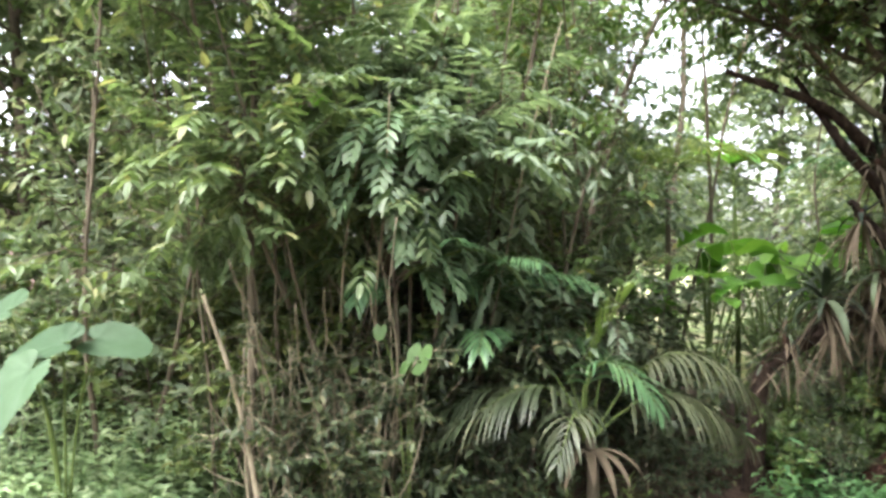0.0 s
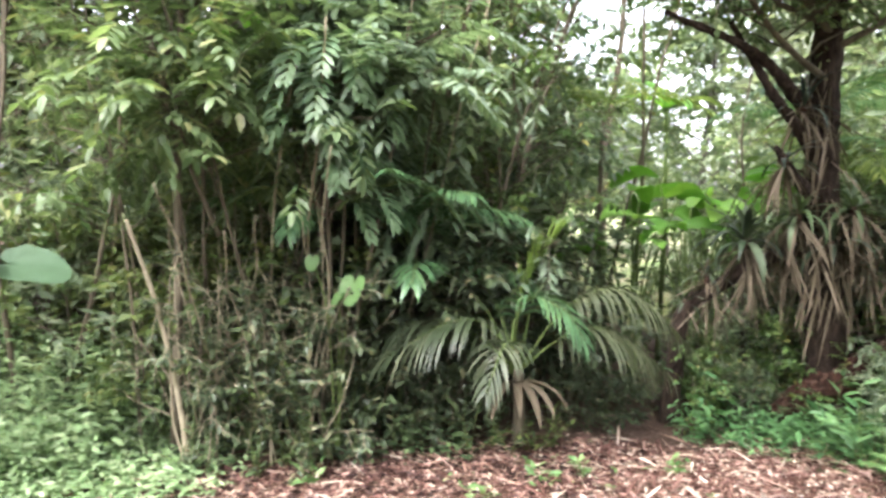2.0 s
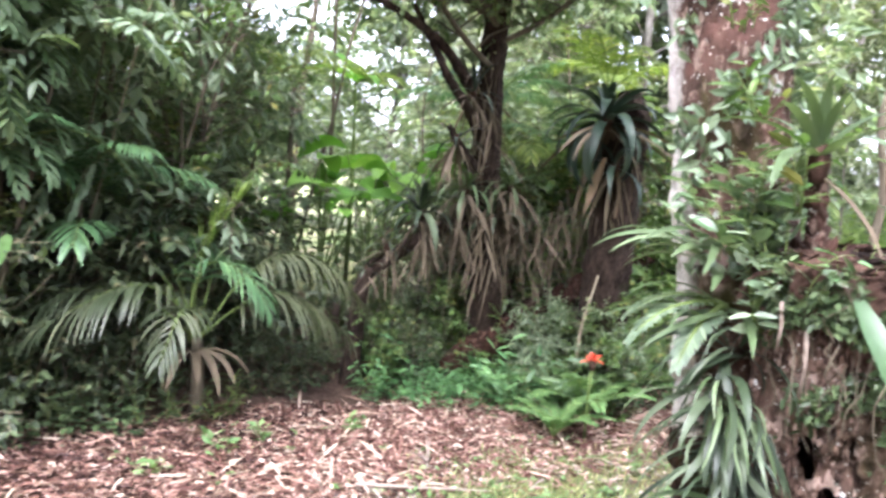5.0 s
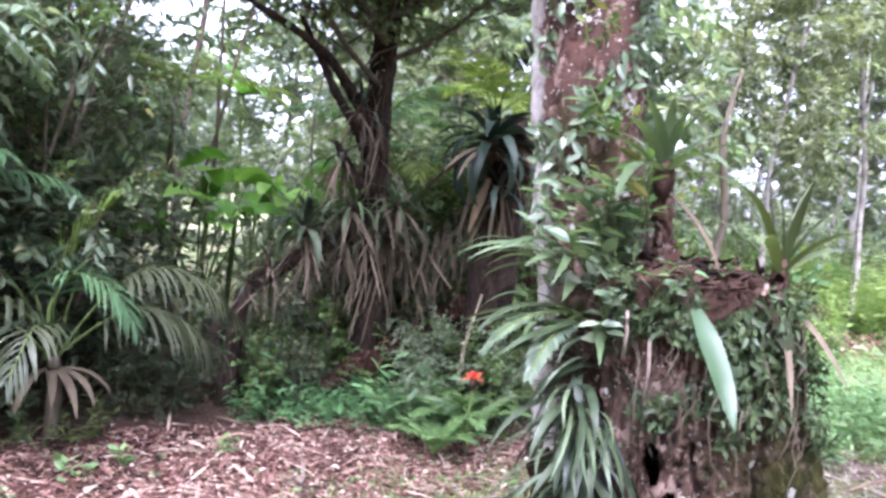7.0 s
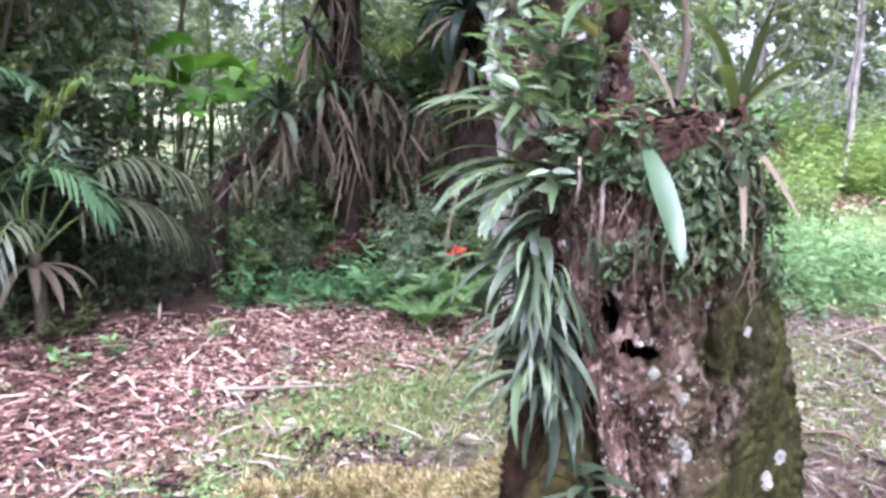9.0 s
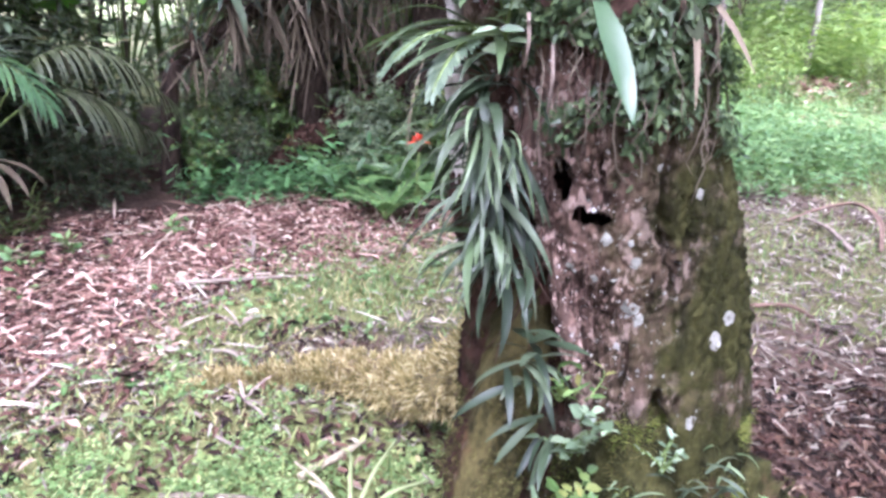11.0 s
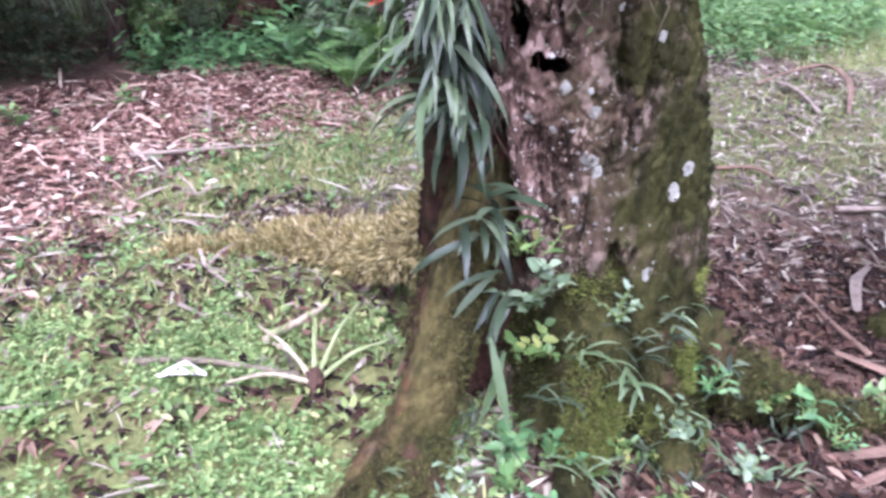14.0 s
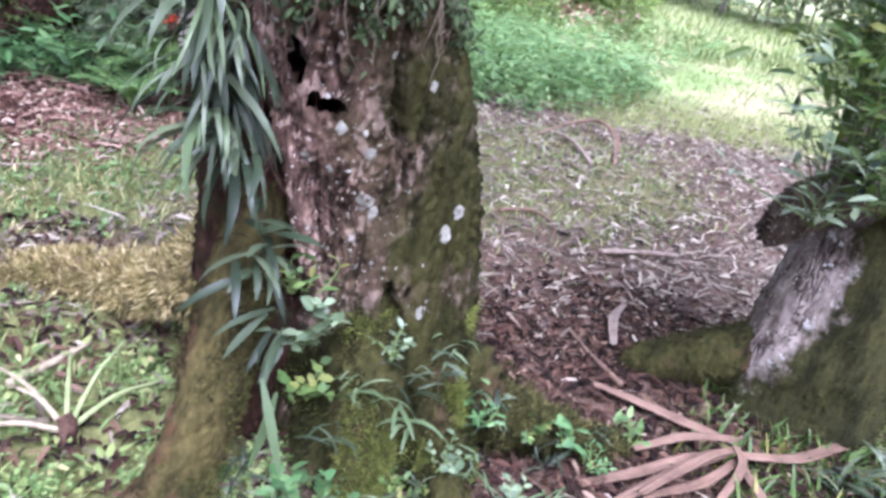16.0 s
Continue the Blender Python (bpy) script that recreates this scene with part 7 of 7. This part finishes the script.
# bright broad leaves beyond
def broad_plant(at, height, n, seed, size, label, reach=0.45):
    """A clump of leaning stalks, each ending in one broad arching leaf."""
    top = thing("broad_leaf_plant", at, label, "plant", "broad-leaved plants")
    rb = np.random.default_rng(seed)
    for k in range(n):
        az = k * 137.5 + rb.uniform(-30, 30)
        h, out = height * rb.uniform(0.72, 1.05), reach * rb.uniform(0.3, 1.0)
        dx, dy = -math.sin(radians(az)), math.cos(radians(az))
        w = smooth_path([(0.03 * dx, 0.03 * dy, -0.03), (0.3 * out * dx, 0.3 * out * dy, h * 0.55), (out * dx, out * dy, h)], 12)
        part("stalk", Geo().add(*tube(w, np.linspace(0.012, 0.005, 12), 6)).mesh("stalk", STALK), top)
        part("leaf", strap_mesh("leaf", size * rb.uniform(0.7, 1.2), size * rb.uniform(0.34, 0.46), rb.uniform(0, 45), rb.uniform(50, 110), LEAF_BRIGHT, rb.uniform(0.1, 0.35), 14, 0.3, 0.0, 0.012), top, m=pose(out * dx, out * dy, h, 0, rb.uniform(-35, 35), az + rb.uniform(-40, 40)))
    return top


broad_plant((2.1, 5.75, 0), 1.6, 14, 1, 0.5, "bright green plant with broad sunlit leaves")
broad_plant((2.55, 5.7, 0), 1.75, 11, 2, 0.5, "bright green plant with broad sunlit leaves")
broad_plant((3.15, 6.6, 0), 1.7, 8, 3, 0.6, "bright green plant with broad sunlit leaves")
broad_plant((-0.9, 6.3, 0), 2.7, 7, 6, 0.5, "tall broad-leaved plant in the thicket")
broad_plant((-1.55, 5.4, 0), 2.35, 5, 7, 0.4, "tall broad-leaved plant in the thicket")
yellow = thing("yellow_leaf_plant", (2.8, 6.9, 0), "tall plant with one yellow and several green leaves", "plant")
part("stem", Geo().add(*tube([(0, 0, -0.03), (0, 0, 1.3), (-0.05, 0, 2.5)], [0.03, 0.025, 0.015], 8)).mesh("stem", STALK), yellow)
for az, e, m in ((90, 30, LEAF_BRIGHT), (-90, 30, LEAF_YELLOW), (180, 20, LEAF_BRIGHT), (30, 60, LEAF_BRIGHT), (-140, 10, LEAF_YELLOW)):
    part("leaf", strap_mesh("leaf", 0.6, 0.2, e, 70, m, 0.3, 10, 0.3), yellow, m=pose(-0.05, 0, 2.45, 0, 0, az))

# broad heart leaves at the thicket's edge
taro = thing("taro_plant", (-2.15, 4.15, 0), "taro plant with very large pale heart-shaped leaves", "plant")
for (x, y, z), size, rx, ry, rz in (((0.17, -0.36, 1.16), 0.38, -4, -26, 85), ((0.24, -0.15, 1.15), 0.34, -4, 28, -90), ((0.14, -0.6, 1.06), 0.42, -50, -10, 140), ((-0.3, -0.05, 1.3), 0.4, -15, -35, 80)):
    w = smooth_path([(0, 0, -0.02), (x * 0.4, y * 0.4, z * 0.6), (x, y, z)], 12)
    lf = part("leaf", heart_mesh("leaf", size, TARO), taro, m=pose(x, y, z, rx, ry, rz))
    part("stalk", Geo().add(*tube(w, np.linspace(0.009, 0.005, 12), 7)).mesh("stalk", STALK), taro)
herb = thing("heart_leaf_plant", (-0.2, 4.15, 0), "plant with drooping light green heart leaves", "plant")
for (x, y, z), size, rx, rz in (((0.08, -0.02, 1.08), 0.17, -55, 150), ((0.0, -0.03, 1.0), 0.1, -50, 120), ((-0.16, 0.03, 1.2), 0.09, -60, 170)):
    w = smooth_path([(0, 0.02, -0.02), (x * 0.4, 0.03, z * 0.7), (x, y, z)], 12)
    part("leaf", heart_mesh("leaf", size, HERB_LIGHT), herb, m=pose(x, y, z, rx, 0, rz))
    part("stalk", Geo().add(*tube(w, np.linspace(0.006, 0.003, 12), 6)).mesh("stalk", STALK), herb)

# shoots coloured with the dark tone that stands in for shade
for i, (x, y, z, s) in enumerate(((-0.32, 4.1, 0.5, 0.11), (-0.2, 4.12, 0.35, 0.1), (-0.45, 4.1, 0.2, 0.09), (-0.05, 4.3, 0.2, 0.09), (-0.3, 4.0, 0.0, 0.09), (-0.62, 3.95, 0.0, 0.08), (-0.95, 3.95, 0.0, 0.08), (0.15, 4.35, 0.0, 0.08), (0.6, 4.3, 0.0, 0.08), (-1.35, 3.85, 1.15, 0.08))):
    leafy_shoot("leafy_sapling" if z > 0.1 else "herb", (x, y, 0.0 if z < 1 else 1.3), "leafy green shoot in the undergrowth", LEAF_SHADE_TONE, 5, s * 0.8, LANCE2, z + 0.45 if z < 1 else 0.2, 600 + i, (0, -0.1), "plant", "shoots in the undergrowth")

# bare stems
bent_stick("leaning_snag", [(-0.98, 4.0, -0.02), (-1.06, 4.0, 0.5), (-1.16, 3.98, 0.95), (-1.31, 3.97, 1.4)], 0.017, 0.011, TWIG_PALE, "pale dead snag leaning out of the thicket", "snag")
for i, (x, y, h, lx, rad) in enumerate(((-0.62, 4.45, 2.4, 0.05, 0.010), (-0.55, 4.5, 2.8, -0.1, 0.009), (-0.75, 4.4, 2.2, 0.12, 0.009), (-0.4, 4.5, 2.6, 0.08, 0.009), (-1.0, 4.35, 2.5, 0.03, 0.014), (-0.05, 4.5, 1.6, -0.5, 0.016), (0.32, 4.9, 3.6, 0.02, 0.024), (0.9, 5.3, 4.4, 0.04, 0.03), (0.05, 5.0, 4.4, 0.1, 0.022), (-0.35, 5.1, 4.6, -0.03, 0.02), (2.35, 6.4, 4.4, 0.0, 0.022), (2.1, 6.6, 4, 0.02, 0.02), (-1.75, 5.0, 3.5, 0.0, 0.016))):
    rr = np.random.default_rng(300 + i)
    w = wander(rr, (x, y, -0.03), (lx, 0, 1), h, 14, 0.05)
    bent_stick("thin_stem", w, rad, rad * 0.5, TWIG_PALE if i % 3 == 0 else TWIG, "thin bare stem standing in the thicket", "stem", "bare stems")

for i in range(14):
    rr = np.random.default_rng(1340 + i)
    w = wander(rr, (rr.uniform(-1.5, 0.2), rr.uniform(4.25, 4.9), -0.03), (rr.normal() * 0.12, 0.0, 1), rr.uniform(3.0, 4.4), 16, 0.05)
    bent_stick("thin_stem", w, rr.uniform(0.006, 0.012), 0.004, TWIG_PALE if i % 3 == 0 else TWIG, "slender stem rising through the thicket", "stem", "bare stems")
for i in range(24):
    rr = np.random.default_rng(340 + i)
    x, y = rr.uniform(-1.25, -0.1), rr.uniform(4.05, 4.45)
    w = wander(rr, (x, y, rr.uniform(-0.03, 0.3)), (rr.normal() * 0.3, 0.1, 1), rr.uniform(0.6, 1.7), 12, 0.14)
    bent_stick("thin_stem", w, 0.005, 0.003, TWIG_PALE, "thin dry stem in the undergrowth", "stem", "bare stems")
# fan palms and feather palms behind
def feather_palm(at, h, turn, seed, mat=PALM_FRESH, label="blue green feather palm in the thicket's shade"):
    top = thing("feather_palm", at, label, "palm", "feather palms")
    part("stem", Geo().add(*tube([(0, 0, -0.03), (0, 0, h * 0.5), (0, 0, h)], [0.03, 0.025, 0.02], 9)).mesh("stem", TWIG), top)
    for az, e0, bend in ((75, 50, 80), (120, 45, 90), (-80, 55, 85), (-130, 45, 90), (170, 50, 90), (10, 60, 60), (45, 60, 80)):
        frond(top, az + turn, (0, 0, h - 0.05), 0.95, e0, bend, 0.3, 24, 0.55, seed + az, mat)


for k, (x, y, h, turn) in enumerate(((0.35, 4.95, 0.95, 0), (-0.35, 5.0, 1.3, 50), (0.2, 4.75, 1.25, 160), (4.2, 5.2, 1.85, 120), (3.7, 6.0, 2.25, 200))):
    feather_palm((x, y, 0), h, turn, 400 + 1000 * k)
for k, (x, y, h, turn) in enumerate(((3.75, 5.35, 1.75, 30), (4.35, 5.0, 2.5, 80), (1.95, 6.3, 2.3, 10))):
    feather_palm((x, y, 0), h, turn, 7400 + 1000 * k, PALM_YELLOW, "yellow green feather palm catching the light")
fernp = thing("ground_fern", (3.35, 3.75, 0), "green fern with pale feathery fronds", "fern")
for az, e0, ln in ((60, 45, 0.55), (100, 40, 0.6), (-60, 45, 0.55), (-100, 50, 0.5), (150, 40, 0.6), (-150, 45, 0.55), (0, 50, 0.5), (125, 60, 0.6)):
    frond(fernp, az, (0, 0, 0.02), ln, e0 + 15, 70, 0.12, 22, 0.3, 500 + az, HERB_LIGHT, width=0.026)
copy_thing(fernp, pose(2.95, 3.55, 0.0, 0, 0, 130)).scale = (0.7, 0.7, 0.7)
copy_thing(fernp, pose(3.8, 4.0, 0.0, 0, 0, 60))
red = rosette("red_flower_plant", (3.12, 3.45, 0.5), "plant with a bright red bract among green leaves", "plant", RED, 9, 0.09, 0.03, (20, 80), (10, 60), seed=30)
part("stalk", Geo().add(*tube([(0, 0, -0.53), (0.01, 0, -0.2), (0, 0, 0)], [0.008, 0.007, 0.006], 7)).mesh("stalk", STALK), red)
for i, (x, y, s) in enumerate(((3.1, 3.75, 0.13), (2.9, 4.0, 0.12), (3.4, 4.05, 0.14), (3.75, 4.35, 0.14), (4.1, 4.3, 0.14), (2.3, 4.75, 0.11), (4.3, 3.9, 0.14), (3.0, 4.4, 0.13), (4.6, 4.2, 0.15))):
    leafy_shoot("herb", (x, y, 0.0), "leafy green herb at the litter's edge", HERB if i % 2 else LEAF_BLUE, 8, s, LANCE, 0.5, 160 + i, (0, 0), "plant", "herbs at the litter's edge")
bent_stick("pale_twig", [(3.45, 4.0, 0.35), (3.5, 4.02, 0.65), (3.62, 4.05, 0.98)], 0.013, 0.008, TWIG_PALE, "short bleached branch leaning among herbs", "stick")


# dead leaves hung over the dark tree and the stump
def skirt(at, n, ln, seed, rad, label):
    top = thing("dead_leaf_skirt", at, label, "dead leaves", "dead leaf skirts")
    r = np.random.default_rng(seed)
    for k in range(int(n * 2.2)):
        az = r.uniform(0, 360)
        me = strap_mesh("dry_leaf", ln * r.uniform(0.4, 1.2), r.uniform(0.005, 0.02), (r.choice((-95, -88, -80)) if at[0] > 3.6 else r.choice((-95, -85, -75, -40))) + r.uniform(-15, 10), r.uniform(-15, 35), DEAD, 0.7, 7, 0.5)
        part("dry_leaf", me, top, m=pose(-rad * math.sin(radians(az)), rad * math.cos(radians(az)), r.uniform(-0.2, 0.16), 0, r.uniform(-25, 25), az))


for i, (x, y, z, n, ln, rad) in enumerate(((2.98, 4.7, 1.5, 34, 0.55, 0.12), (3.02, 4.72, 1.2, 30, 0.6, 0.14), (2.75, 4.68, 1.35, 22, 0.5, 0.05), (2.5, 4.72, 1.2, 18, 0.42, 0.05), (2.3, 4.82, 1.05, 12, 0.3, 0.05), (3.25, 4.72, 1.45, 20, 0.5, 0.1),
                                           (3.78, 4.1, 1.95, 6, 0.5, 0.15), (3.8, 4.13, 1.55, 7, 0.35, 0.17), (2.95, 4.68, 2.0, 20, 0.4, 0.1), (2.85, 4.62, 2.3, 14, 0.35, 0.08), (3.4, 4.6, 1.25, 18, 0.45, 0.16), (3.62, 4.5, 1.35, 16, 0.5, 0.14), (3.95, 4.45, 1.5, 14, 0.5, 0.16), (3.74, 4.04, 1.75, 6, 0.5, 0.18), (3.3, 4.62, 1.0, 14, 0.35, 0.16))):
    skirt((x, y, z), n, ln, 700 + i, rad, "brown dead strap leaves hanging in a thick skirt")

wide_dead = thing("dead_leaf_skirt", (3.62, 3.93, 1.82), "broad tan withered leaves hanging on the broken stump", "dead leaves", "dead leaf skirts")
for dx, dz, ln, w, az in ((-0.16, 0.0, 0.4, 0.06, 130), (-0.04, -0.08, 0.34, 0.05, 200), (0.08, -0.02, 0.3, 0.04, 235)):
    part("dry_leaf", strap_mesh("dry_leaf", ln, w, -80, 14, DRY_TAN, 0.5, 10, 0.5, 0.2, 0.006), wide_dead, m=pose(dx, 0, dz, 0, 90 * dx, az))

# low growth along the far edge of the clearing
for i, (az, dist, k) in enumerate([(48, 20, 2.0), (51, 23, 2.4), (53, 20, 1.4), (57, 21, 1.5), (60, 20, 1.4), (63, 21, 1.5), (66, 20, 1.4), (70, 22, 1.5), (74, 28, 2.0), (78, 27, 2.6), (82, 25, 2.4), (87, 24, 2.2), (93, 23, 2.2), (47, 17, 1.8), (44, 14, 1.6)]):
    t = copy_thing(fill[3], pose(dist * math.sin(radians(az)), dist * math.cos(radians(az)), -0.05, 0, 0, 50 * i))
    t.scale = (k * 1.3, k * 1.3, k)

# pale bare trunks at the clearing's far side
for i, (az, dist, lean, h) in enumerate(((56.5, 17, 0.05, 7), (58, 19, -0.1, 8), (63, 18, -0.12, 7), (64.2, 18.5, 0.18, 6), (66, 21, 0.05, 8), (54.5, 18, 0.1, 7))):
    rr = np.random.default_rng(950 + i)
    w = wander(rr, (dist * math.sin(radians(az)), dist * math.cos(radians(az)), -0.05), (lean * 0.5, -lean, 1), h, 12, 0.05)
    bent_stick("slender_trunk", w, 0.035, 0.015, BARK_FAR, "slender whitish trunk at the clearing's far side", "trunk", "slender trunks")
